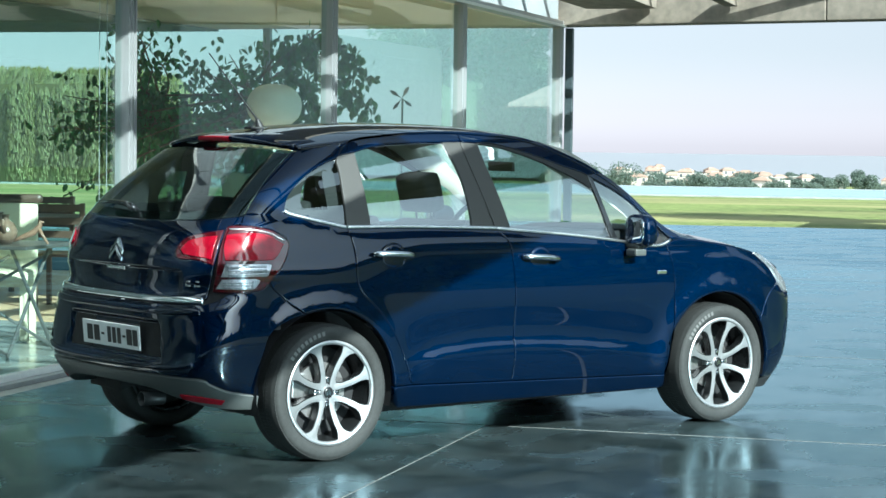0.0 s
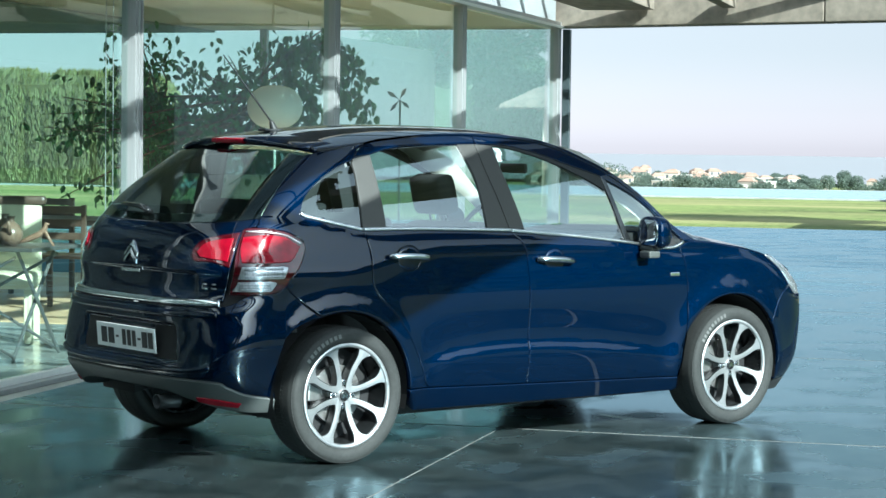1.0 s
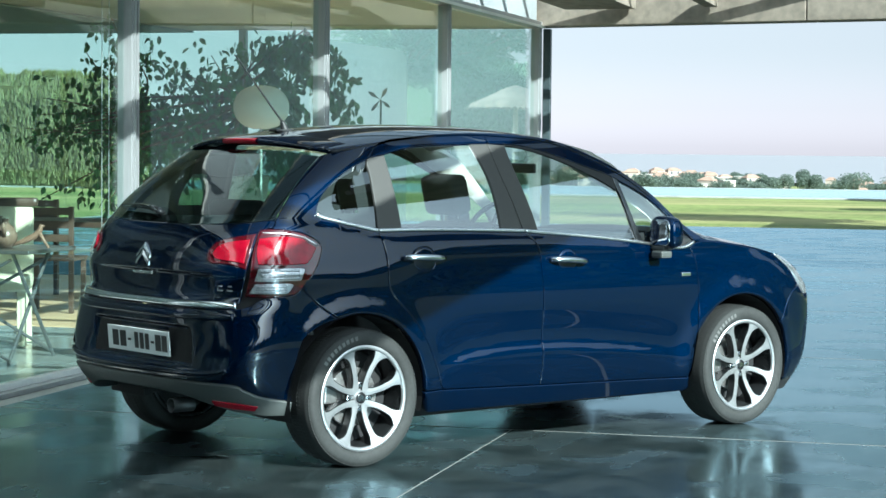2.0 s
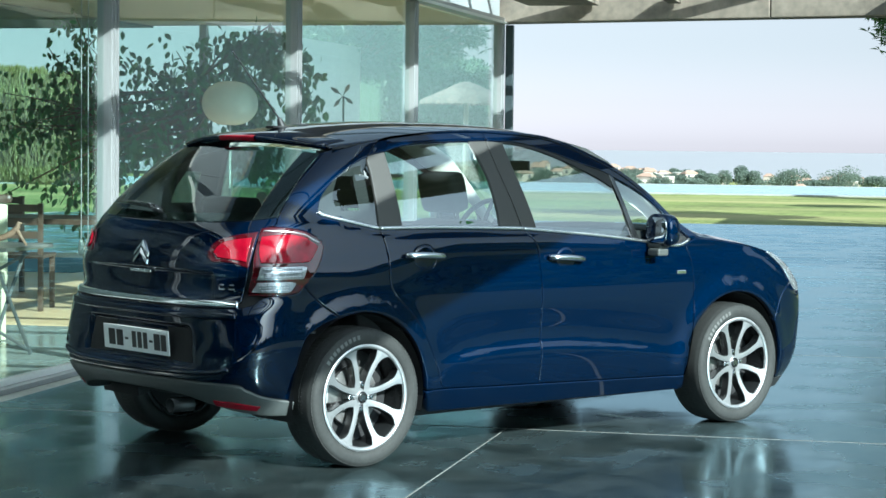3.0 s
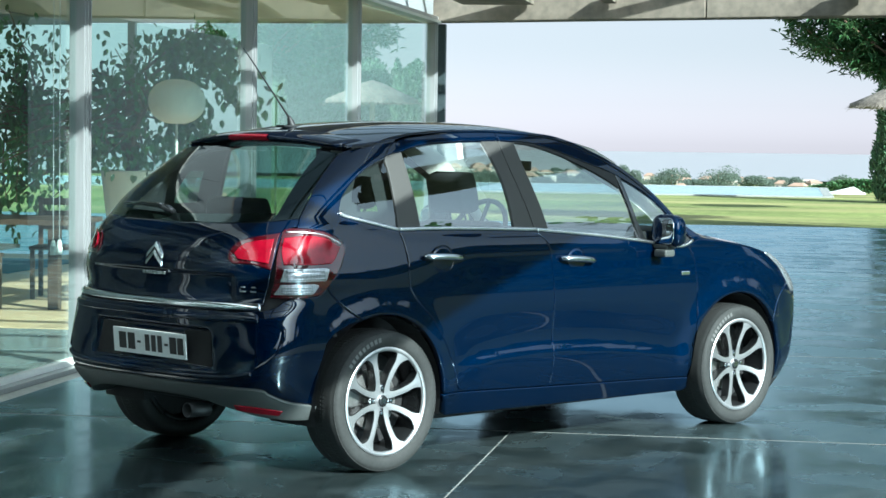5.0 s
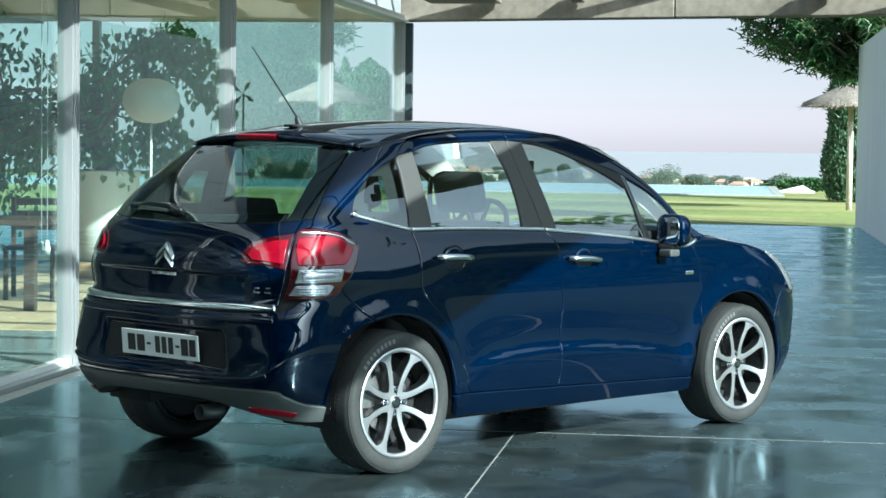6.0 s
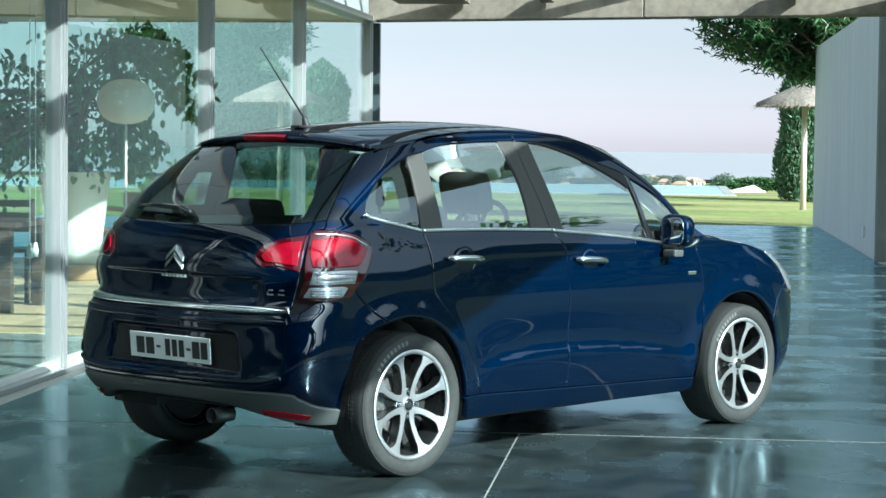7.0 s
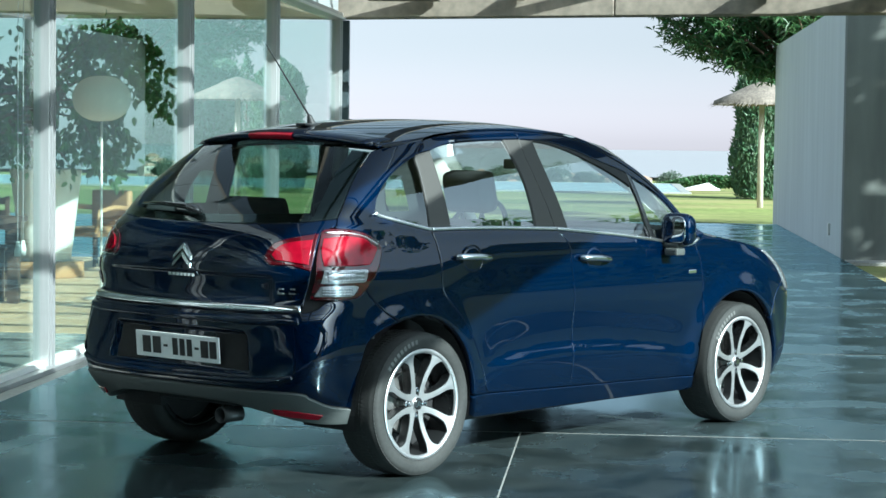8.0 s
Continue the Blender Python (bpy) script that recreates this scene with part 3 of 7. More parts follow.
# out of view; added to give the tail something dark to reflect
partition = part("wall_unseen_inside", boxed(-16, 1.4, 2.35, 2.55, 0.013, 2.795), DARK_WALL, None, m=HOUSE)
tagged(partition, "unseen dark wall added to darken the tail's reflections", "wall", kind="structure")
inside = empty("floor_inside", HOUSE, "pale honey travertine tiles beside grey polished concrete", "floor", kind="structure")
tile_bm = {}
part("polished_slab", boxed(-6, 5.43, 1.98, 13.0, -0.05, 0.008), POLISHED, inside, "pale grey polished concrete")
for i in range(9):
    u0 = 5.45 + 1.03 * i
    for j in range(9):
        w0 = 1.98 + 1.24 * j
        t = part("tile", boxed(-0.512, 0.512, -0.617, 0.617, -0.05, 0.012, bevel=0.002), TRAVERTINE, inside) if not tile_bm else new("tile", tile_bm["m"])
        tile_bm["m"] = t.data
        t.parent = inside
        t.matrix_basis = pose(u0 + 0.515, w0 + 0.62, 0)
ceil = part("ceiling", boxed(-6, 14.95, GLASS_Y + 0.065, 13.1, 2.80, 2.95), PLASTER, None, m=PAVILION)
tagged(ceil, "warm beige plaster ceiling of the pavilion", "ceiling", kind="structure")
# grey sheet below the plaster, standing in for the room's dim depth
field = part("ceiling", boxed(-5.9, 14.9, 6.2, 13.05, 2.772, 2.796, bevel=0.004), DIM_CEILING, None, m=PAVILION)
tagged(field, "grey sheet standing in for shade on the pavilion's deeper ceiling", "ceiling", kind="structure")
edge = part("trim", boxed(-6, 14.95, 13.105, 13.3, 2.62, 3.0, bevel=0.01), CONCRETE, None, m=HOUSE)
tagged(edge, "concrete roof edge of the pavilion", "trim", kind="structure")
roof = part("roof", boxed(-6, 14.95, GLASS_Y + 0.03, 13.3, 3.48, 3.62), CONCRETE, None, m=PAVILION)
tagged(roof, "flat concrete roof slab of the pavilion", "roof", kind="structure")

# ---- the car: x forward from the rear axle, right flank at negative y ----
SECT = [(0.15, 0.70), (0.25, 0.735), (0.31, 0.75), (0.45, 0.756), (0.60, 0.766), (0.75, 0.769), (0.88, 0.757), (0.97, 0.745), (1.03, 0.733), (1.12, 0.712), (1.25, 0.668), (1.38, 0.614), (1.46, 0.575), (1.52, 0.53)]
TAIL = [(0.20, -0.58), (0.30, -0.645), (0.40, -0.672), (0.5, -0.668), (0.6, -0.66), (0.7, -0.655), (0.76, -0.64), (0.9, -0.64), (0.98, -0.62), (1.04, -0.590), (1.10, -0.53), (1.2, -0.405), (1.3, -0.27), (1.38, -0.155), (1.46, -0.03)]
ROUND = [(0.2, 2.4), (0.3, 3.2), (0.4, 4.6), (0.6, 4.6), (0.7, 3.8), (0.76, 3.1), (0.85, 3.2), (0.95, 3.0), (1.07, 3.0), (1.2, 3.8), (1.38, 3.8)]
NOSE = [(0.14, 3.17), (0.25, 3.24), (0.4, 3.28), (0.55, 3.285), (0.7, 3.25), (0.8, 3.16), (0.88, 3.03), (0.95, 2.9), (1.0, 2.85), (1.5, 2.8)]
TAPER = [(-0.6, 0.05), (-0.3, 0.03), (0, 0.012), (0.4, 0.0), (1.0, 0), (2.5, 0)]
CENTRE = [(-0.12, 1.435), (0.13, 1.488), (0.4, 1.514), (0.8, 1.524), (1.15, 1.512), (1.45, 1.475), (1.7, 1.39), (2.0, 1.24), (2.3, 1.06), (2.38, 1.005), (2.6, 0.968), (2.9, 0.895), (3.1, 0.81), (3.2, 0.74)]
RAILZ = [(-0.12, 1.385), (0.18, 1.418), (0.5, 1.462), (0.86, 1.480), (1.2, 1.466), (1.37, 1.436), (1.54, 1.378), (1.714, 1.30), (1.88, 1.192), (2.05, 1.05), (2.17, 0.975), (2.35, 0.945), (2.6, 0.908), (2.8, 0.86), (3.0, 0.78), (3.15, 0.69)]
BELT_LINE = [(-0.2, 1.108), (0.0, 1.065), (0.138, 1.034), (0.48, 1.032), (1.0, 1.016), (1.41, 0.982), (1.75, 0.947), (2.02, 0.917), (3.3, 0.90)]
LR, ARC, LF, NF = 0.36, 0.9, 0.52, 2.8
R_ARCH, F_ARCH, AXLE = 0.376, 0.372, 2.466
WHEEL_R = 0.307


def ramp01(v):
    v = min(max(v, 0.0), 1.0)
    return v * v * (3 - 2 * v)


def swell(x, z):
    """Wheel arch flares, the scooped lower doors and the shoulder crease."""
    out = 0.0
    for cx, r in ((0.0, R_ARCH), (AXLE, F_ARCH)):
        d = math.hypot(x - cx, z - 0.305)
        out += 0.022 * math.exp(-(((d - r) / 0.075) ** 2)) * (1 if z > 0.2 else 0)
    if 0.4 < x < 2.2:
        fade = max(0, min(1, (x - 0.4) / 0.25, (2.2 - x) / 0.45))
        fade = fade * fade * (3 - 2 * fade)
        crest = 0.475 - 0.10 * ((x - 1.0) / 1.05) ** 2 if x > 1.0 else 0.475 - 0.06 * ((1.0 - x) / 0.6) ** 2
        out += fade * (0.012 * ramp01((crest + 0.03 - z) / 0.055) * ramp01((z - 0.31) / 0.13) - 0.007 * math.exp(-(((z - crest - 0.085) / 0.075) ** 2)))
    out -= 0.005 * ramp01((z - curve(max(x, -0.2), BELT_LINE) + 0.045) / 0.045)
    rear = ramp01((0.6 - x) / 0.65)
    out += (0.007 + 0.008 * rear) * math.exp(-(((z - 0.955 + 0.10 * rear) / (0.045 + 0.025 * rear)) ** 2)) * (1 if x < 2.3 else max(0, 1 - (x - 2.3) / 0.3))
    return out


def flank_w(x, z):
    return curve(z, SECT) - (curve(max(x, -0.6), TAPER) if x < 2.5 else 0) + swell(x, z)


def flank(a, z):
    """A point on the right flank or, wrapping round, the tail; a runs forward along the plan outline."""
    x0 = curve(z, TAIL) + LR
    if a >= x0:
        w, xf = flank_w(a, z), curve(z, NOSE) - LF
        if a > xf:
            w *= max(1 - min((a - xf) / LF, 1) ** NF, 0) ** (1 / NF)
        return Vector((a, -w, z))
    s = 1 - (x0 - a) / ARC
    sign = 1 if s >= 0 else -1
    s = abs(s)
    if s > 1:
        x = x0 + (s - 1) * ARC
        return Vector((x, flank_w(x, z), z))
    w, n = flank_w(x0, z), curve(z, ROUND)
    k = 2 / n
    f, g = s ** (1 / k), (1 - s) ** (1 / k)
    th = math.pi / 2 * f / (f + g)
    return Vector((x0 - LR * max(math.cos(th), 0) ** k, -sign * w * math.sin(th) ** k, z))


def tail(p, z):
    """The tail by the distance p from its centre line, to the right."""
    return flank(p + curve(z, TAIL) + LR - ARC, z)


def hatch_skin(p, z):
    """The tailgate, stepped in below the lettering."""
    q = tail(p, z)
    inset = 0.011 * ramp01((0.862 - z) / 0.012) * ramp01((0.375 - abs(p)) / 0.02)
    return Vector((q.x + inset, q.y, q.z))


def bumper_skin(p, z):
    """The rear bumper with the hollow for the number plate."""
    q = tail(p, z)
    side = 0.315 - (z - 0.46) * 0.12
    inset = 0.026 * ramp01((side - abs(p)) / 0.022) * ramp01((z - 0.452) / 0.014) * ramp01((0.632 - z) / 0.02)
    return Vector((q.x + inset, q.y, q.z))


def lid(x, y):
    """Roof, windscreen and bonnet."""
    ze = curve(x, RAILZ)
    ye = -flank(x, ze).y
    zc = curve(x, CENTRE)
    return Vector((x, y * ye, zc - (zc - ze) * min(abs(y), 1.0) ** 2.4))


def outline(*runs, step=0.012):
    """A closed outline from runs of control points: smooth along a run, a corner where runs meet."""
    out = []
    for run in runs:
        pts = [Vector((*p, 0)) for p in run]
        if len(pts) == 2:
            n = max(1, int((pts[1] - pts[0]).length / step))
            out += [pts[0].lerp(pts[1], i / n) for i in range(n)]
            continue
        for i in range(len(pts) - 1):
            p0, p1, p2, p3 = pts[max(i - 1, 0)], pts[i], pts[i + 1], pts[min(i + 2, len(pts) - 1)]
            n = max(1, int((p2 - p1).length / step))
            for k in range(n):
                u = k / n
                out.append(0.5 * ((2 * p1) + (p2 - p0) * u + (2 * p0 - 5 * p1 + 4 * p2 - p3) * u * u + (3 * p1 - p0 - 3 * p2 + p3) * u**3))
    return [(p.x, p.y) for p in out]


def arc(cx, cz, r, a0, a1, n=9):
    return [(cx + r * math.cos(radians(a0 + (a1 - a0) * i / (n - 1))), cz + r * math.sin(radians(a0 + (a1 - a0) * i / (n - 1)))) for i in range(n)]


def both(run):
    """A run from the centre line outwards, completed by its mirror image into a closed outline."""
    return run + [(-p, z) for p, z in reversed(run)]


def cut(poly, axis, c, keep_low):
    """The part of a closed outline on one side of a line."""
    out = []
    for i, q in enumerate(poly):
        p = poly[i - 1]
        dp, dq = p[axis] - c, q[axis] - c
        if keep_low:
            dp, dq = -dp, -dq
        if (dp >= 0) != (dq >= 0):
            f = dp / (dp - dq)
            r = [p[0] + (q[0] - p[0]) * f, p[1] + (q[1] - p[1]) * f]
            r[axis] = c
            out.append(tuple(r))
        if dq >= 0:
            out.append(q)
    return out


def sheet(name, shape, place, material, parent, label="", lift=0.0, depth=0.018, lip=0.004, cell=0.03, mirrored=False):
    """A curved panel: the closed outline, cut into small cells, laid on the body's surface, with a rounded, turned-in edge."""
    clean = []
    for q in shape:
        if not clean or math.dist(q, clean[-1]) > 5e-4:
            clean.append(q)
    if math.dist(clean[0], clean[-1]) < 5e-4:
        clean.pop()
    if sum(p[0] * q[1] - q[0] * p[1] for p, q in zip(clean, clean[1:] + clean[:1])) < 0:
        clean.reverse()
    n = len(clean)
    outward = []
    for i in range(n):
        p, q, r = clean[i - 1], clean[i], clean[(i + 1) % n]
        d1, d2 = Vector((q[0] - p[0], q[1] - p[1])).normalized(), Vector((r[0] - q[0], r[1] - q[1])).normalized()
        o = Vector((d1.y + d2.y, -d1.x - d2.x))
        outward.append(o.normalized() if o.length > 0.3 else Vector((d1.y, -d1.x)))
    inner = [(q[0] - o.x * lip, q[1] - o.y * lip) for q, o in zip(clean, outward)] if lip else clean
    bm = bmesh.new()
    cache, custom = {}, {}
    flip_y = -1 if mirrored else 1
    e = 0.004

    def spot(x, y):
        p = place(x, y)
        du, dv = place(x + e, y) - place(x - e, y), place(x, y + e) - place(x, y - e)
        m = du.cross(dv)
        m = m.normalized() if m.length > 1e-12 else Vector((-1, 0, 0))
        return p, m, du.normalized(), dv.normalized()

    def vert(x, y, tilt=None):
        key = (round(x, 5), round(y, 5), tilt is not None)
        if key not in cache:
            p, m, du, dv = spot(x, y)
            q = p + m * lift
            nn = m
            if tilt is not None:
                q = q - m * lip * 0.3
                nn = (m + (du * tilt.x + dv * tilt.y) * 1.0).normalized()
            cache[key] = bm.verts.new((q.x, q.y * flip_y, q.z))
            custom[cache[key]] = (nn.x, nn.y * flip_y, nn.z)
        return cache[key]

    def add_face(vs):
        keep = []
        for v in vs:
            if v not in keep:
                keep.append(v)
        if len(keep) > 2:
            try:
                f = bm.faces.new(keep if not mirrored else keep[::-1])
                f.smooth = True
            except ValueError:
                pass

    xs, ys = [p[0] for p in inner], [p[1] for p in inner]
    nx, ny = max(1, math.ceil((max(xs) - min(xs)) / cell)), max(1, math.ceil((max(ys) - min(ys)) / cell))
    gx = [min(xs) + (max(xs) - min(xs)) * i / nx for i in range(nx + 1)]
    gy = [min(ys) + (max(ys) - min(ys)) * i / ny for i in range(ny + 1)]
    for i in range(nx):
        strip = inner if i == 0 else cut(inner, 0, gx[i], False)
        strip = cut(strip, 0, gx[i + 1], True) if i < nx - 1 else strip
        for j in range(ny):
            bit = strip if j == 0 else cut(strip, 1, gy[j], False)
            bit = cut(bit, 1, gy[j + 1], True) if j < ny - 1 else bit
            if len(bit) > 2:
                add_face([vert(*q) for q in bit])
    if lip or depth:
        rim, inn, low = [], [], []
        for q, q2, o in zip(clean, inner, outward):
            rim.append(vert(*q, tilt=o))
            inn.append(vert(*q2) if lip else rim[-1])
            if depth:
                p, m, _, _ = spot(*q)
                w = p + m * (lift - depth)
                low.append(bm.verts.new((w.x, w.y * flip_y, w.z)))
        for i in range(n):
            j = (i + 1) % n
            if lip:
                add_face([inn[i], rim[i], rim[j], inn[j]])
            if depth:
                add_face([rim[i], low[i], low[j], rim[j]])
    bm.verts.index_update()
    normals = [(0, 0, 0)] * len(bm.verts)
    for v, q in custom.items():
        normals[v.index] = q
    ob = part(name, bm, material, parent, label, smooth=True)
    ob.data.normals_split_custom_set_from_vertices(normals)
    return ob


def pair(name, shape, material, parent, label="", parents=None, **kw):
    """The same panel on the right flank and, mirrored, on the left."""
    pr, pl = parents or (parent, parent)
    return sheet(name, shape, flank, material, pr, label, **kw), sheet(name, shape, flank, material, pl, label, mirrored=True, **kw)


car = empty("car", Matrix(), "glossy midnight blue five-door hatchback with two-tone alloy wheels", "car")

# flank panels
REAR_SEAM = [(0.50, 0.310), (0.474, 0.33), (0.458, 0.382), (0.432, 0.448), (0.372, 0.553), (0.299, 0.645), (0.229, 0.711), (0.187, 0.755), (0.165, 0.80), (0.158, 0.862), (0.155, 0.961), (0.138, 1.036)]
B_SEAM = [(1.0, 1.018), (1.048, 0.977), (1.076, 0.92), (1.087, 0.83), (1.093, 0.70), (1.095, 0.50), (1.095, 0.292)]
A_SEAM = [(2.100, 0.925), (2.137, 0.85), (2.150, 0.73), (2.149, 0.62), (2.133, 0.453), (2.095, 0.266)]
BELT_R, BELT_F = [(0.138, 1.036), (0.48, 1.034), (1.0, 1.018)], [(1.004, 1.018), (1.41, 0.984), (1.75, 0.949), (1.93, 0.924), (2.02, 0.917), (2.10, 0.925)]
g = 0.0025
rear_door = sheet("rear_door", outline(BELT_R, [(x - g, z) for x, z in B_SEAM], [(1.095 - g, 0.292), (0.50, 0.310)], [(x + g, z) for x, z in REAR_SEAM]), flank, PAINT, car, cell=0.02)
rear_door_l = sheet("rear_door", outline(BELT_R, [(x - g, z) for x, z in B_SEAM], [(1.095 - g, 0.292), (0.50, 0.310)], [(x + g, z) for x, z in REAR_SEAM]), flank, PAINT, car, cell=0.02, mirrored=True)
fd_shape = outline(BELT_F, [(x - g, z) for x, z in A_SEAM], [(2.095 - g, 0.266), (1.095 + g, 0.292)], [(x + g, z) for x, z in reversed(B_SEAM)])
front_door = sheet("front_door", fd_shape, flank, PAINT, car, cell=0.02)
front_door_l = sheet("front_door", fd_shape, flank, PAINT, car, cell=0.02, mirrored=True)
LAMP_EDGE = [(-0.379, 0.778), (-0.283, 0.828), (-0.218, 0.898), (-0.184, 0.966), (-0.19, 0.988), (-0.251, 1.024), (-0.416, 1.049), (-0.545, 1.053), (-0.574, 1.043)]
HATCH_EDGE = [(-0.574, 1.042), (-0.502, 1.062), (-0.484, 1.098), (-0.408, 1.197), (-0.322, 1.28), (-0.198, 1.373)]
QWIN_TOP = [(0.124, 1.356), (0.010, 1.325), (-0.100, 1.277), (-0.181, 1.22), (-0.218, 1.173), (-0.215, 1.122)]
QWIN_LOW = [(-0.212, 1.116), (-0.127, 1.098), (-0.008, 1.074), (0.128, 1.044)]
R_TOP = [(0.134, 1.362), (0.15, 1.395), (0.19, 1.424), (0.254, 1.438), (0.48, 1.460), (0.70, 1.472), (0.885, 1.474), (1.187, 1.456), (1.366, 1.422), (1.539, 1.360), (1.714, 1.28), (1.88, 1.172), (2.03, 1.045), (2.10, 0.985), (2.15, 0.945)]
quarter = outline(
    [(x - g, z) for x, z in REAR_SEAM],
    [(0.135, 1.040), (0.128, 1.044)],
    list(reversed(QWIN_LOW)),
    list(reversed(QWIN_TOP)),
    [(0.124, 1.356), (0.13, 1.364), (0.146, 1.397), (0.187, 1.427)],
    [(0.187, 1.427), (0.10, 1.419), (-0.02, 1.402), (-0.12, 1.39)],
    [(-0.12, 1.39), (-0.198, 1.373)],
    [(x + 0.003, z) for x, z in reversed(HATCH_EDGE)],
    [(x + 0.004, z + 0.003) for x, z in reversed(LAMP_EDGE)],
    [(-0.375, 0.781), (-0.312, 0.812)],
    [(-0.312, 0.812), (-0.199, 0.719), (-0.116, 0.663)],
    arc(0, 0.305, R_ARCH, 108, 2, 12),
    [(0.376, 0.312), (0.49, 0.310)],
)
pair("quarter_panel", quarter, PAINT, car, depth=0.03)
rail_shape = outline([(x, z + 0.003) for x, z in R_TOP[2:]], [(2.15, 0.948), (2.185, 0.955)], [(x, curve(x, RAILZ) + 0.004) for x in (2.19, 2.05, 1.88, 1.714, 1.54, 1.37, 1.2, 0.86, 0.5, 0.19)], [(0.19, 1.428), (0.19, 1.427)])
pair("roof_rail", rail_shape, PAINT, car, depth=0.02, lip=0.003)
fender = outline(
    [(2.105, 0.925), (2.15, 0.944), (2.19, 0.952)],
    [(2.19, 0.952), (2.35, 0.940), (2.6, 0.902), (2.76, 0.868)],
    [(2.76, 0.868), (2.86, 0.795), (2.93, 0.71)],
    [(2.93, 0.71), (2.86, 0.665), (2.775, 0.535)],
    arc(AXLE, 0.305, F_ARCH, 36, 178, 12),
    [(2.092, 0.318), (2.098, 0.266)],
    [(x + g, z) for x, z in reversed(A_SEAM)],
)
pair("front_wing", fender, PAINT, car, depth=0.03)
pair("sill", outline([(0.378, 0.302), (0.50, 0.304), (1.095, 0.286), (2.095, 0.260), (2.098, 0.262)], [(2.098, 0.262), (2.112, 0.19)], [(2.112, 0.19), (1.2, 0.198), (0.42, 0.205)], [(0.42, 0.205), (0.378, 0.302)]), PAINT, car, depth=0.05)

# upper doors: painted frames, black pillars, glass
RWIN_TOP = [(0.254, 1.380), (0.39, 1.411), (0.606, 1.427), (0.783, 1.432)]
rd_frame = outline([(0.138, 1.364), (0.153, 1.393), (0.192, 1.421), (0.254, 1.435), (0.48, 1.457), (0.70, 1.469), (0.884, 1.471)], [(0.884, 1.471), (0.886, 1.436), (0.783, 1.434)][:2], [(0.886, 1.436), (0.783, 1.434)], list(reversed([(x, z + 0.002) for x, z in RWIN_TOP])), [(0.254, 1.382), (0.138, 1.364)])
pair("door_frame", rd_frame, PAINT, car, parents=(rear_door, rear_door_l), depth=0.02, lip=0.003)
c_trim = outline([(0.138, 1.362), (0.254, 1.380)], [(0.254, 1.380), (0.262, 1.22), (0.268, 1.052)], [(0.268, 1.052), (0.137, 1.05)], [(0.137, 1.05), (0.144, 1.194), (0.148, 1.305), (0.138, 1.362)])
pair("pillar_trim", c_trim, PILLAR_BLACK, car, parents=(rear_door, rear_door_l), lift=-0.003, depth=0.015)
b_trim = outline([(0.783, 1.432), (0.886, 1.434)], [(0.886, 1.434), (0.905, 1.33), (0.935, 1.22), (0.990, 1.034)], [(0.990, 1.034), (0.860, 1.038)], [(0.860, 1.038), (0.842, 1.26), (0.783, 1.432)])
pair("pillar_trim", b_trim, PILLAR_BLACK, car, parents=(rear_door, rear_door_l), lift=-0.003, depth=0.015)
rwin = outline(RWIN_TOP, [(0.783, 1.432), (0.842, 1.26), (0.860, 1.038)], [(0.860, 1.038), (0.268, 1.050)], [(0.268, 1.050), (0.262, 1.22), (0.254, 1.380)])
for o in pair("window", rwin, CAR_GLASS, car, parents=(rear_door, rear_door_l), lift=-0.012, depth=0.0, lip=0):
    o.visible_shadow = False
qwin = outline([(0.127, 1.05), (0.136, 1.194), (0.141, 1.30), (0.124, 1.354)], QWIN_TOP, [(-0.215, 1.122), (-0.212, 1.116)], QWIN_LOW)
for o in pair("quarter_window", qwin, QUARTER_GLASS, car, lift=-0.006, depth=0.0, lip=0):
    o.visible_shadow = False
FWIN_TOP = [(0.994, 1.428), (1.121, 1.413), (1.294, 1.368), (1.468, 1.305), (1.60, 1.245), (1.655, 1.213)]
fd_frame = outline([(0.890, 1.471), (1.187, 1.453), (1.366, 1.419), (1.539, 1.357), (1.714, 1.277), (1.88, 1.169), (2.028, 1.043)], [(2.028, 1.043), (2.06, 0.985), (2.035, 0.955), (1.985, 0.932)], [(1.985, 0.932), (2.045, 0.992)], [(2.045, 0.992), (1.988, 1.066), (1.905, 1.140), (1.81, 1.200), (1.70, 1.252), (1.60, 1.295), (1.468, 1.332), (1.294, 1.384), (1.121, 1.423), (0.994, 1.434)], [(0.994, 1.434), (0.890, 1.436)])
pair("door_frame", fd_frame, PAINT, car, parents=(front_door, front_door_l), depth=0.02, lip=0.003)
fb_trim = outline([(0.891, 1.434), (0.994, 1.428)], [(0.994, 1.428), (1.009, 1.331), (1.04, 1.213), (1.089, 1.030)], [(1.089, 1.030), (0.996, 1.033)], [(0.996, 1.033), (0.940, 1.22), (0.910, 1.33), (0.891, 1.434)])
pair("pillar_trim", fb_trim, PILLAR_BLACK, car, parents=(front_door, front_door_l), lift=-0.003, depth=0.015)
f_black = outline([(0.994, 1.433), (1.121, 1.422), (1.294, 1.383), (1.468, 1.331), (1.60, 1.294), (1.652, 1.275)], [(1.652, 1.275), (1.655, 1.215)], list(reversed(FWIN_TOP)), [(0.994, 1.428), (0.994, 1.433)])
pair("window_seal", f_black, RUBBER_SEAL, car, parents=(front_door, front_door_l), lift=-0.004, depth=0.012, lip=0)
fwin = outline(FWIN_TOP, [(1.655, 1.213), (1.70, 1.084), (1.735, 0.966)], [(1.735, 0.966), (1.414, 1.001), (1.089, 1.030)], [(1.089, 1.030), (1.04, 1.213), (1.009, 1.331), (0.994, 1.428)])
for o in pair("window", fwin, CAR_GLASS, car, parents=(front_door, front_door_l), lift=-0.012, depth=0.0, lip=0):
    o.visible_shadow = False
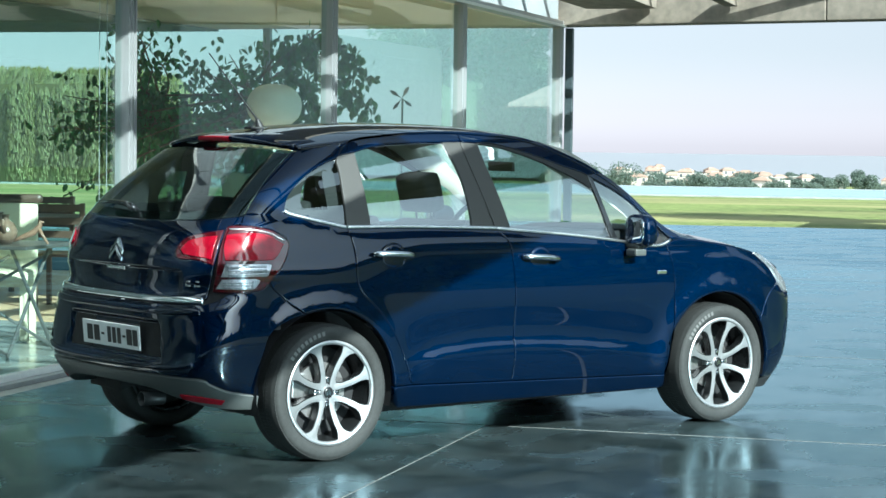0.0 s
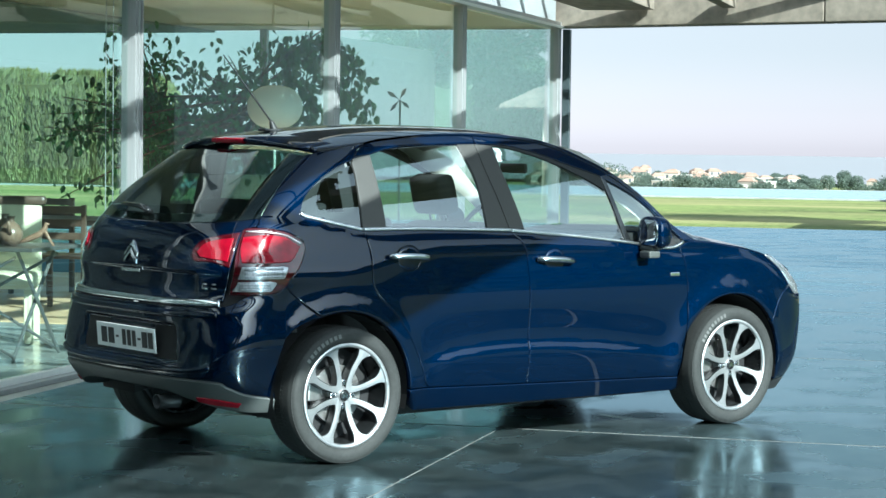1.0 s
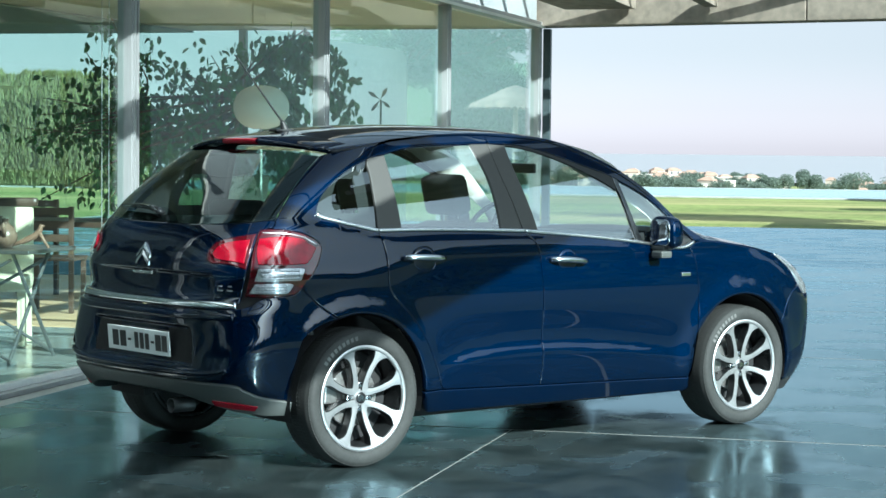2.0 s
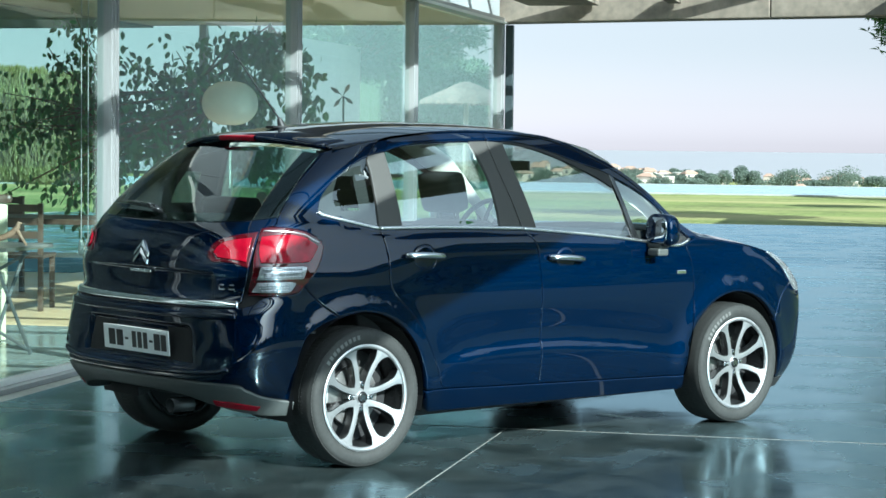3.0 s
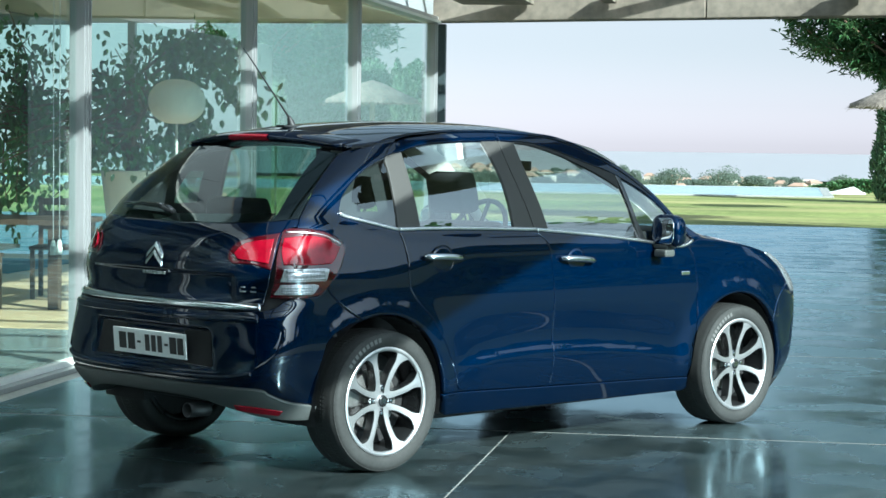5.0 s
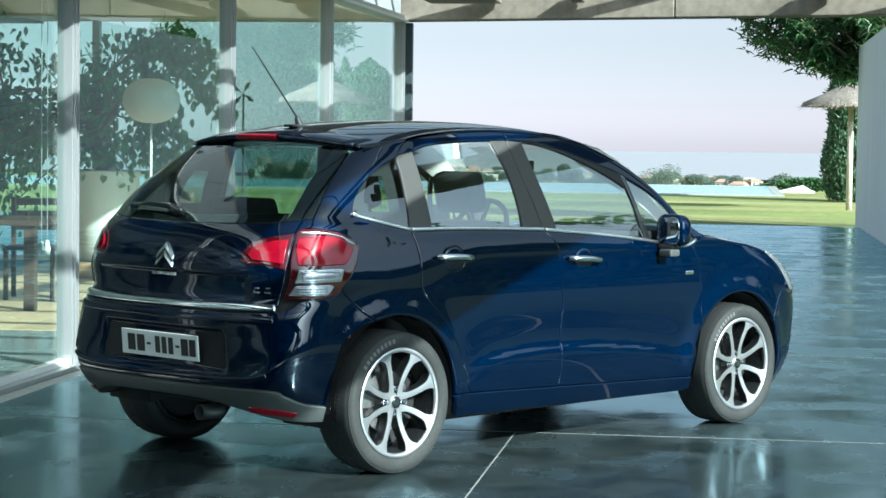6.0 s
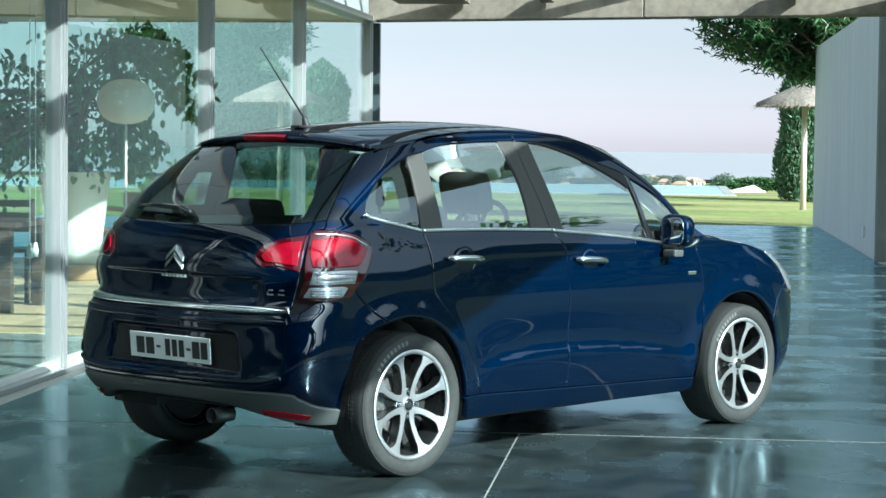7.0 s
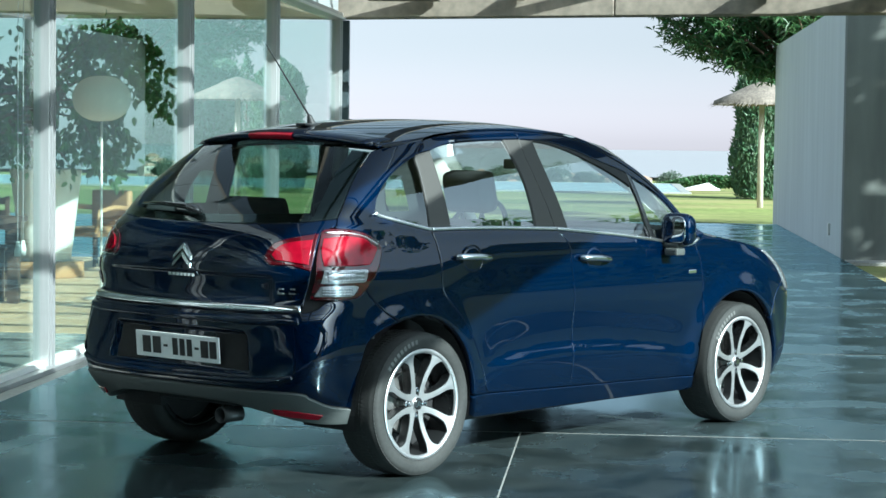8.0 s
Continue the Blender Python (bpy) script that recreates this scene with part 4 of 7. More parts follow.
bar = outline([(1.645, 1.285), (1.672, 1.278)], [(1.672, 1.278), (1.722, 1.10), (1.772, 0.962)], [(1.772, 0.962), (1.735, 0.966)], [(1.735, 0.966), (1.70, 1.084), (1.645, 1.285)])
pair("window_bar", bar, GLOSS_BLACK, car, parents=(front_door, front_door_l), lift=-0.002, depth=0.015, lip=0.002)
qlight = outline([(1.672, 1.265), (1.81, 1.200), (1.905, 1.140), (1.988, 1.066), (2.043, 0.992)], [(2.043, 0.992), (1.985, 0.934)], [(1.985, 0.934), (1.772, 0.962)], [(1.772, 0.962), (1.722, 1.10), (1.672, 1.265)])
for o in pair("quarter_light", qlight, CAR_GLASS, car, lift=-0.008, depth=0.0, lip=0):
    o.visible_shadow = False


def moulding(points, half, lift, place=flank, mirrored=False, name="chrome_moulding", parent=car, material=None, label="bright chrome strip"):
    """A raised strip along a line on the body."""
    bm = bmesh.new()
    runs = outline(points, step=0.015) + [points[-1]]
    rings = []
    for i, (x, z) in enumerate(runs):
        a, b = runs[max(i - 1, 0)], runs[min(i + 1, len(runs) - 1)]
        d = Vector((b[0] - a[0], b[1] - a[1], 0)).normalized()
        nx, nz = -d.y, d.x
        e = 0.004
        n = (place(x + e, z) - place(x - e, z)).cross(place(x, z + e) - place(x, z - e)).normalized()
        ring = []
        for s, h in ((-1, -0.006), (-0.97, 0.35), (-0.75, 0.75), (-0.3, 0.97), (0.3, 0.97), (0.75, 0.75), (0.97, 0.35), (1, -0.006)):
            p = place(x + nx * half * s, z + nz * half * s) + n * (lift * h if h > 0 else h)
            ring.append(bm.verts.new((p.x, -p.y if mirrored else p.y, p.z)))
        rings.append(ring)
    for a, b in zip(rings, rings[1:]):
        for k in range(len(a) - 1):
            bm.faces.new((a[k], a[k + 1], b[k + 1], b[k]))
    bm.faces.new(rings[0])
    bm.faces.new(rings[-1])
    bmesh.ops.recalc_face_normals(bm, faces=bm.faces[:])
    return part(name, bm, material or BRIGHT_TRIM, parent, label, smooth=True)


for mir in (False, True):
    moulding([(-0.213, 1.118), (-0.127, 1.097), (-0.008, 1.071), (0.132, 1.042)], 0.008, 0.009, mirrored=mir)
    moulding([(0.140, 1.043), (0.48, 1.041), (0.997, 1.026)], 0.008, 0.009, mirrored=mir, parent=rear_door_l if mir else rear_door)
    moulding([(1.004, 1.025), (1.41, 0.991), (1.75, 0.955), (1.95, 0.928), (2.04, 0.922), (2.09, 0.932), (2.13, 0.95)], 0.008, 0.009, mirrored=mir, parent=front_door_l if mir else front_door)

# roof, windscreen, bonnet on the top surface
sheet("roof_panel", outline([(-0.02, -0.93), (0.3, -0.955), (0.8, -0.96), (1.2, -0.95), (1.47, -0.94)], [(1.47, -0.94), (1.50, -0.5), (1.51, 0), (1.50, 0.5), (1.47, 0.94)], [(1.47, 0.94), (1.2, 0.95), (0.8, 0.96), (0.3, 0.955), (-0.02, 0.93)], [(-0.02, 0.93), (-0.05, 0.5), (-0.055, 0), (-0.05, -0.5), (-0.02, -0.93)]), lid, PAINT, car, cell=0.05)
ditch = [(x, -0.978) for x in (-0.02, 0.4, 0.8, 1.2, 1.48)]
for mir in (False, True):
    moulding(ditch, 0.012, -0.004, place=lid, mirrored=mir, name="roof_ditch_strip", material=RUBBER_SEAL, label="black rubber strip")
screen = sheet("windscreen", outline([(1.50, -0.95), (1.8, -0.95), (2.2, -0.95), (2.33, -0.94)], [(2.33, -0.94), (2.37, -0.5), (2.38, 0), (2.37, 0.5), (2.33, 0.94)], [(2.33, 0.94), (2.2, 0.95), (1.8, 0.95), (1.50, 0.95)], [(1.50, 0.95), (1.525, 0.5), (1.53, 0), (1.525, -0.5), (1.50, -0.95)]), lid, CAR_GLASS, car, cell=0.06, depth=0, lip=0, lift=-0.006)
screen.visible_shadow = False
for s in (-1, 1):
    sheet("a_pillar", outline([(1.47, s * 0.955), (1.8, s * 0.955), (2.2, s * 0.955), (2.33, s * 0.95)], [(2.33, s * 0.95), (2.33, s * 1.0)], [(2.33, s * 1.0), (2.2, s * 1.0), (1.8, s * 1.0), (1.47, s * 1.0)], [(1.47, s * 1.0), (1.47, s * 0.955)]), lid, PAINT, car, cell=0.06, depth=0.02, lip=0)
sheet("bonnet", outline([(2.36, -0.93), (2.6, -0.95), (2.9, -0.93), (3.08, -0.86)], [(3.08, -0.86), (3.16, -0.5), (3.19, 0), (3.16, 0.5), (3.08, 0.86)], [(3.08, 0.86), (2.9, 0.93), (2.6, 0.95), (2.36, 0.93)], [(2.36, 0.93), (2.40, 0.5), (2.41, 0), (2.40, -0.5), (2.36, -0.93)]), lid, PAINT, car, cell=0.05)
sheet("scuttle", outline([(2.31, -0.88), (2.355, -0.88)], [(2.355, -0.88), (2.395, -0.5), (2.405, 0), (2.395, 0.5), (2.355, 0.88)], [(2.355, 0.88), (2.31, 0.88)], [(2.31, 0.88), (2.355, 0.5), (2.365, 0), (2.355, -0.5), (2.31, -0.88)]), lid, DARK_PLASTIC, car, depth=0.03, lip=0, lift=-0.012)
for s in (-1, 1):
    sheet("wing_edge", outline([(2.19, s * 1.0), (2.6, s * 1.0), (2.9, s * 1.0), (3.0, s * 1.0)], [(3.0, s * 1.0), (3.0, s * 0.93)], [(3.0, s * 0.93), (2.9, s * 0.94), (2.6, s * 0.957), (2.36, s * 0.945)], [(2.36, s * 0.945), (2.30, s * 0.955), (2.19, s * 0.96)], [(2.19, s * 0.96), (2.19, s * 1.0)]), lid, PAINT, car, depth=0.02, lip=0)

# front bumper and headlamps
pair("headlamp", outline([(2.765, 0.870), (2.83, 0.852), (2.93, 0.79), (3.03, 0.70)], [(3.03, 0.70), (3.03, 0.66), (2.99, 0.66)], [(2.99, 0.66), (2.935, 0.705)], [(2.935, 0.705), (2.865, 0.793), (2.765, 0.870)]), HEAD_LENS, car, "clear wraparound headlamp", lift=0.006, depth=0.03)
pair("front_bumper", outline([(2.78, 0.54), (2.862, 0.66), (2.935, 0.70)], [(2.935, 0.70), (2.99, 0.655), (3.06, 0.655)], [(3.06, 0.655), (3.284, 0.64)], [(3.282, 0.64), (3.284, 0.5), (3.27, 0.35), (3.22, 0.21)], [(3.22, 0.21), (3.0, 0.20), (2.84, 0.20)], [(2.84, 0.20), (2.838, 0.3)], arc(AXLE, 0.305, F_ARCH, 0, 36, 5)), PAINT, car, depth=0.03)
pair("front_skirt", outline([(2.835, 0.145), (3.0, 0.14), (3.17, 0.15)], [(3.17, 0.15), (3.21, 0.20)], [(3.21, 0.20), (3.0, 0.195), (2.842, 0.195)], [(2.842, 0.195), (2.835, 0.145)]), DARK_PLASTIC, car, depth=0.02)

# tail: hatch, lamps, bumper
tailgate = sheet("tailgate", outline([(-0.588, 1.096), (-0.45, 1.080), (-0.3, 1.071), (0, 1.066), (0.3, 1.071), (0.45, 1.080), (0.588, 1.096)], [(0.588, 1.096), (0.603, 1.068), (0.556, 1.042)], [(0.556, 1.042), (0.541, 0.948), (0.510, 0.855), (0.486, 0.742)], [(0.486, 0.742), (0.25, 0.737), (-0.25, 0.737), (-0.486, 0.742)], [(-0.486, 0.742), (-0.510, 0.855), (-0.541, 0.948), (-0.556, 1.042)], [(-0.556, 1.042), (-0.603, 1.068), (-0.588, 1.096)]), hatch_skin, PAINT, car, cell=0.012)
rear_glass = sheet("rear_window", outline([(-0.588, 1.099), (-0.45, 1.083), (-0.3, 1.074), (0, 1.069), (0.3, 1.074), (0.45, 1.083), (0.588, 1.099)], [(0.588, 1.099), (0.541, 1.197), (0.516, 1.28), (0.507, 1.373)], [(0.507, 1.373), (0.3, 1.392), (0, 1.398), (-0.3, 1.392), (-0.507, 1.373)], [(-0.507, 1.373), (-0.516, 1.28), (-0.541, 1.197), (-0.588, 1.099)]), tail, TAIL_GLASS, tailgate, "dark tinted heated rear window", depth=0, lip=0)
rear_glass.visible_shadow = False
for s in (-1, 1):
    sheet("window_border", outline([(s * 0.586, 1.099), (s * 0.541, 1.197), (s * 0.516, 1.28), (s * 0.507, 1.373)], [(s * 0.507, 1.373), (s * 0.42, 1.381)], [(s * 0.42, 1.381), (s * 0.43, 1.27), (s * 0.45, 1.18), (s * 0.47, 1.12), (s * 0.47, 1.086)], [(s * 0.47, 1.086), (s * 0.586, 1.099)]), tail, GLOSS_BLACK, tailgate, depth=0, lip=0, lift=-0.004)
sheet("window_border", outline([(-0.47, 1.086), (-0.25, 1.073), (0, 1.070), (0.25, 1.073), (0.47, 1.086)], [(0.47, 1.086), (0.46, 1.12)], [(0.46, 1.12), (0, 1.104), (-0.46, 1.12)], [(-0.46, 1.12), (-0.47, 1.086)]), tail, GLOSS_BLACK, tailgate, depth=0, lip=0, lift=-0.004)
moulding([(-0.478, 0.730), (-0.25, 0.725), (0, 0.724), (0.25, 0.725), (0.478, 0.730)], 0.015, 0.012, place=tail, name="chrome_strip", parent=tailgate, material=CHROME)

bumper_top = [(0, 0.704), (0.263, 0.704), (0.456, 0.712), (0.538, 0.728), (0.605, 0.760), (0.799, 0.775), (0.860, 0.809)]
rear_bumper = sheet(
    "rear_bumper",
    outline(
        [(-p, z) for p, z in reversed(bumper_top)] + bumper_top[1:],
        [(0.862, 0.806), (0.986, 0.716), (1.075, 0.660)],
        [(1.075, 0.660), (1.01, 0.645), (0.925, 0.60), (0.872, 0.53), (0.842, 0.45), (0.82, 0.37), (0.812, 0.312)],
        [(0.812, 0.312), (0.626, 0.336), (0.53, 0.37), (0.448, 0.394), (0, 0.392), (-0.448, 0.394), (-0.53, 0.37), (-0.626, 0.336), (-0.812, 0.312)],
        [(-0.812, 0.312), (-0.82, 0.37), (-0.842, 0.45), (-0.872, 0.53), (-0.925, 0.60), (-1.01, 0.645), (-1.075, 0.660)],
        [(-1.075, 0.660), (-0.986, 0.716), (-0.862, 0.806)],
    ),
    bumper_skin,
    PAINT,
    car,
    depth=0.03,
    cell=0.014,
)
sheet("bumper_cladding", outline([(-0.81, 0.307), (-0.626, 0.331), (-0.53, 0.365), (-0.448, 0.389), (0, 0.387), (0.448, 0.389), (0.53, 0.365), (0.626, 0.331), (0.81, 0.307)], [(0.81, 0.307), (0.77, 0.250)], [(0.77, 0.250), (0.62, 0.252), (0.485, 0.268), (0.35, 0.305), (0.24, 0.330), (0, 0.334), (-0.24, 0.330), (-0.35, 0.305), (-0.485, 0.268), (-0.62, 0.252), (-0.77, 0.250)], [(-0.77, 0.250), (-0.81, 0.307)]), tail, GREY_PLASTIC, rear_bumper, "satin grey plastic lower bumper", lift=0.006, depth=0.05)
for s in (-1, 1):
    sheet("reflector", outline([(s * 0.39, 0.318), (s * 0.47, 0.314), (s * 0.592, 0.298)], [(s * 0.592, 0.298), (s * 0.572, 0.279)], [(s * 0.572, 0.279), (s * 0.47, 0.287), (s * 0.398, 0.297)], [(s * 0.398, 0.297), (s * 0.39, 0.318)]), tail, RED_LENS, rear_bumper, "red plastic reflector", lift=0.011, depth=0.008, lip=0.002, cell=0.02)

moulding([(-0.45, 0.455), (-0.36, 0.432), (-0.2, 0.424), (0, 0.422), (0.2, 0.424), (0.36, 0.432), (0.45, 0.455)], 0.013, 0.014, place=tail, name="bumper_ledge", parent=rear_bumper, material=PAINT, label="")
moulding([(-0.47, 0.682), (-0.3, 0.674), (0, 0.672), (0.3, 0.674), (0.47, 0.682)], 0.016, 0.010, place=tail, name="bumper_ledge", parent=rear_bumper, material=PAINT, label="")
# raised flat piece in the outline of a wall's reflection, not a bumper feature
for s in (-1, 1):
    bm = bmesh.new()
    rim = [(0.478, 0.686), (0.566, 0.678), (0.590, 0.640), (0.583, 0.600), (0.553, 0.545), (0.505, 0.500), (0.461, 0.472)]
    flat = [tail(p, z) for p, z in rim]
    top = [bm.verts.new((q.x - 0.010, q.y * s, q.z)) for q in flat]
    low = [bm.verts.new((q.x + 0.012, q.y * s * 1.0, q.z)) for q in flat]
    for i in range(len(rim)):
        j = (i + 1) % len(rim)
        bm.faces.new((top[i], top[j], low[j], low[i]))
    bm.faces.new(top)
    bmesh.ops.recalc_face_normals(bm, faces=bm.faces[:])
    bmesh.ops.bevel(bm, geom=[e for e in bm.edges if e.verts[0] in top and e.verts[1] in top], offset=0.004, segments=2, affect="EDGES")
    part("bumper_facet", bm, PAINT, rear_bumper)

for mir in (False, True):
    tail_lamp = sheet("tail_lamp", outline(LAMP_EDGE, [(-0.577, 1.040), (-0.627, 0.928), (-0.654, 0.834), (-0.664, 0.768)], [(-0.664, 0.768), (-0.511, 0.766), (-0.379, 0.778)]), flank, DARK_RED_LENS, car, "red and clear wraparound tail lamp", lift=0.006, depth=0.03, cell=0.02, mirrored=mir)
    sheet("brake_lens", outline([(-0.575, 1.012), (-0.44, 1.022), (-0.29, 1.006), (-0.215, 0.972)], [(-0.215, 0.972), (-0.25, 0.925), (-0.275, 0.905)], [(-0.275, 0.905), (-0.44, 0.902), (-0.60, 0.904)], [(-0.60, 0.904), (-0.597, 0.96), (-0.575, 1.012)]), flank, RED_LENS, tail_lamp, "bright red lens", lift=0.013, depth=0.008, lip=0.003, cell=0.016, mirrored=mir)
    moulding([(-0.56, 1.037), (-0.43, 1.035), (-0.28, 1.016), (-0.205, 0.985)], 0.005, 0.012, mirrored=mir, name="lamp_rim", parent=tail_lamp, label="silvered upper rim")
    for z0, z1, a0, a1, nm, lb in ((0.836, 0.886, -0.615, -0.30, "reverse_lens", "clear ribbed reversing lens"), (0.781, 0.824, -0.635, -0.40, "indicator_lens", "clear ribbed indicator lens")):
        lens = sheet(nm, outline([(a0 + 0.012, z1), (a1 - 0.03, z1 + 0.001), (a1, z1 - 0.008)], [(a1, z1 - 0.008), (a1 - 0.035, z0 + 0.004), (a1 - 0.06, z0)], [(a1 - 0.06, z0), (a0 - 0.012, z0)], [(a0 - 0.012, z0), (a0 + 0.012, z1)]), flank, CLEAR_LENS, tail_lamp, lb, lift=0.012, depth=0.008, lip=0.003, cell=0.016, mirrored=mir)
        for q in range(3):
            zz = z0 + 0.010 + (z1 - z0 - 0.02) * q / 2
            moulding([(a0 + 0.02, zz), ((a0 + a1) / 2, zz), (a1 - 0.05, zz)], 0.0065, 0.018, mirrored=mir, name="lens_rib", parent=lens, material=CLEAR_LENS, label="")
for s in (-1, 1):
    inner = sheet("hatch_lamp", outline([(s * p, z) for p, z in [(0.349, 0.944), (0.375, 0.991), (0.44, 1.016), (0.545, 1.035)]], [(s * 0.545, 1.035), (s * 0.538, 0.950), (s * 0.518, 0.884)], [(s * p, z) for p, z in [(0.518, 0.884), (0.494, 0.892), (0.435, 0.906), (0.367, 0.906), (0.351, 0.920), (0.349, 0.944)]]), tail, DARK_RED_LENS, tailgate, "red hatch-mounted lamp", lift=0.005, depth=0.02, cell=0.02)
    sheet("brake_lens", outline([(s * 0.375, 0.945), (s * 0.40, 0.980), (s * 0.45, 0.998), (s * 0.527, 1.008)], [(s * 0.527, 1.008), (s * 0.522, 0.955), (s * 0.512, 0.908)], [(s * 0.512, 0.908), (s * 0.45, 0.917), (s * 0.39, 0.925)], [(s * 0.39, 0.925), (s * 0.375, 0.945)]), tail, RED_LENS, inner, "bright red lens", lift=0.011, depth=0.006, lip=0.002, cell=0.016)

# spoiler over the rear window
bm = bmesh.new()
ring_n = 29
prof = [(0.03, 0.012), (-0.07, 0.002), (-0.118, -0.012), (-0.128, -0.024), (-0.118, -0.036), (-0.07, -0.048), (0.02, -0.065)]
rings = []
for i in range(ring_n):
    y = -0.52 + 1.04 * i / (ring_n - 1)
    drop = 0.050 * abs(y / 0.56) ** 2.4
    back = 0.075 * abs(y / 0.56) ** 2.2
    thin = 1 - 0.35 * abs(y / 0.56) ** 4
    rings.append([bm.verts.new((x + back + (0.0 if x > 0 else 0.0), y, 1.462 - drop + h * thin)) for x, h in prof])
for a, b in zip(rings, rings[1:]):
    for k in range(len(prof) - 1):
        bm.faces.new((a[k], a[k + 1], b[k + 1], b[k]))
bm.faces.new(rings[0])
bm.faces.new(rings[-1][::-1])
bmesh.ops.recalc_face_normals(bm, faces=bm.faces[:])
spoiler = part("spoiler", bm, PAINT, tailgate, smooth=True)
bm = bmesh.new()
n = 13
for i in range(n):
    y = -0.135 + 0.27 * i / (n - 1)
    bk = 0.075 * abs(y / 0.56) ** 2.2
    dr = 0.050 * abs(y / 0.56) ** 2.4
    for x, h in ((-0.119, -0.010), (-0.133, -0.016), (-0.133, -0.030), (-0.114, -0.040)):
        bm.verts.new((x + bk, y, 1.462 - dr + h))
bm.verts.ensure_lookup_table()
for i in range(n - 1):
    for k in range(3):
        a = i * 4 + k
        bm.faces.new((bm.verts[a], bm.verts[a + 1], bm.verts[a + 5], bm.verts[a + 4]))
bmesh.ops.recalc_face_normals(bm, faces=bm.faces[:])
part("high_brake_lamp", bm, RED_LENS, spoiler, "red high-level brake lamp", smooth=True)

# tail details: plate, badge shapes, wiper, exhaust
pm = Matrix.Translation((-0.650, 0, 0.540)) @ Euler((0, radians(-5), 0)).to_matrix().to_4x4()
plate = part("number_plate", boxed(-0.020, -0.0125, -0.26, 0.26, -0.055, 0.055, bevel=0.002, m=pm), WHITE_PLATE, rear_bumper, "white number plate with dark bars")
for y0, y1 in ((0.215, 0.165), (0.15, 0.10), (0.025, -0.005), (-0.02, -0.05), (-0.065, -0.095), (-0.15, -0.195), (-0.205, -0.245)):
    part("plate_bar", boxed(-0.0225, -0.0202, min(y0, y1), max(y0, y1), -0.036, 0.036, m=pm), INK, plate)
for y in (0.07, -0.125):
    part("plate_dash", boxed(-0.0225, -0.0202, y - 0.012, y + 0.012, -0.005, 0.005, m=pm), INK, plate)


def chevron(z0, parent):
    bm = bmesh.new()
    for s in (-1, 1):
        pts = [(0, z0 + 0.045), (s * 0.058, z0 - 0.008), (s * 0.056, z0 - 0.026), (s * 0.028, z0 - 0.002), (0, z0 + 0.022)]
        lo, hi = [], []
        for y, z in pts:
            q = tail(0, z)
            lo.append(bm.verts.new((q.x - 0.002, y, z)))
            hi.append(bm.verts.new((q.x - 0.012 + abs(y) * 0.08, y * 0.96, z)))
        for k in range(5):
            bm.faces.new((lo[k], lo[(k + 1) % 5], hi[(k + 1) % 5], hi[k]))
        bm.faces.new(hi)
    bmesh.ops.recalc_face_normals(bm, faces=bm.faces[:])
    return part("badge_chevron", bm, CHROME, parent, "chrome chevron")


chevron(0.934, tailgate)
chevron(0.902, tailgate)
for k in range(7):
    y = 0.072 - 0.024 * k
    q = tail(abs(y), 0.846)
    part("badge_bar", boxed(q.x - 0.006, q.x + 0.006, y - 0.009, y + 0.009, 0.839, 0.853, bevel=0.002), CHROME, tailgate)
for p0 in (0.385, 0.425):
    q = tail(p0 + 0.015, 0.80)
    bm = bmesh.new()
    for y0, y1, z0, z1 in ((-0.014, 0.014, 0.807, 0.812), (-0.014, 0.014, 0.788, 0.793), (0.009, 0.014, 0.7932, 0.8068)):
        box(bm, q.x - 0.004, q.x + 0.008, q.y + y0, q.y + y1, z0, z1)
    part("badge_frame", bm, STEEL, tailgate)
q = flank(2.06, 0.787)
part("side_badge", boxed(2.028, 2.092, q.y - 0.004, q.y + 0.004, 0.778, 0.797, bevel=0.003), CHROME, front_door)
bm = bmesh.new()
wp = [tail(-0.01, 1.108), tail(-0.10, 1.122), tail(-0.22, 1.128), tail(-0.33, 1.124)]
for k, p in enumerate(wp):
    wp[k] = p + Vector((-0.030 + 0.003 * k, 0, 0.008))
tube(bm, [wp[0] + Vector((0.02, 0, -0.012)), wp[0], wp[1], wp[2], wp[3]], [0.014, 0.017, 0.013, 0.010, 0.006], 8)
part("wiper", bm, GLOSS_BLACK, tailgate, "black rear wiper arm", smooth=True)
bm = bmesh.new()
lathe(bm, [(0.033, 0.11), (0.033, 0.0), (0.029, 0.0), (0.029, 0.11)], 24, Matrix.Translation((-0.655, -0.255, 0.268)) @ Euler((0, radians(90), 0)).to_matrix().to_4x4())
part("exhaust", bm, DARK_PLASTIC, car, "dark steel exhaust tip", smooth=True)
bm = bmesh.new()
box(bm, 0.06, 0.20, -0.03, 0.03, 1.482, 1.494, bevel=0.004)
rod(bm, (0.13, 0, 1.492), (0.115, 0, 1.53), 0.020, 0.010, 12)
rod(bm, (0.115, 0, 1.528), (-0.155, 0, 1.835), 0.0048, 0.003, 8)
part("aerial", bm, DARK_PLASTIC, car, "thin black roof aerial", smooth=False)

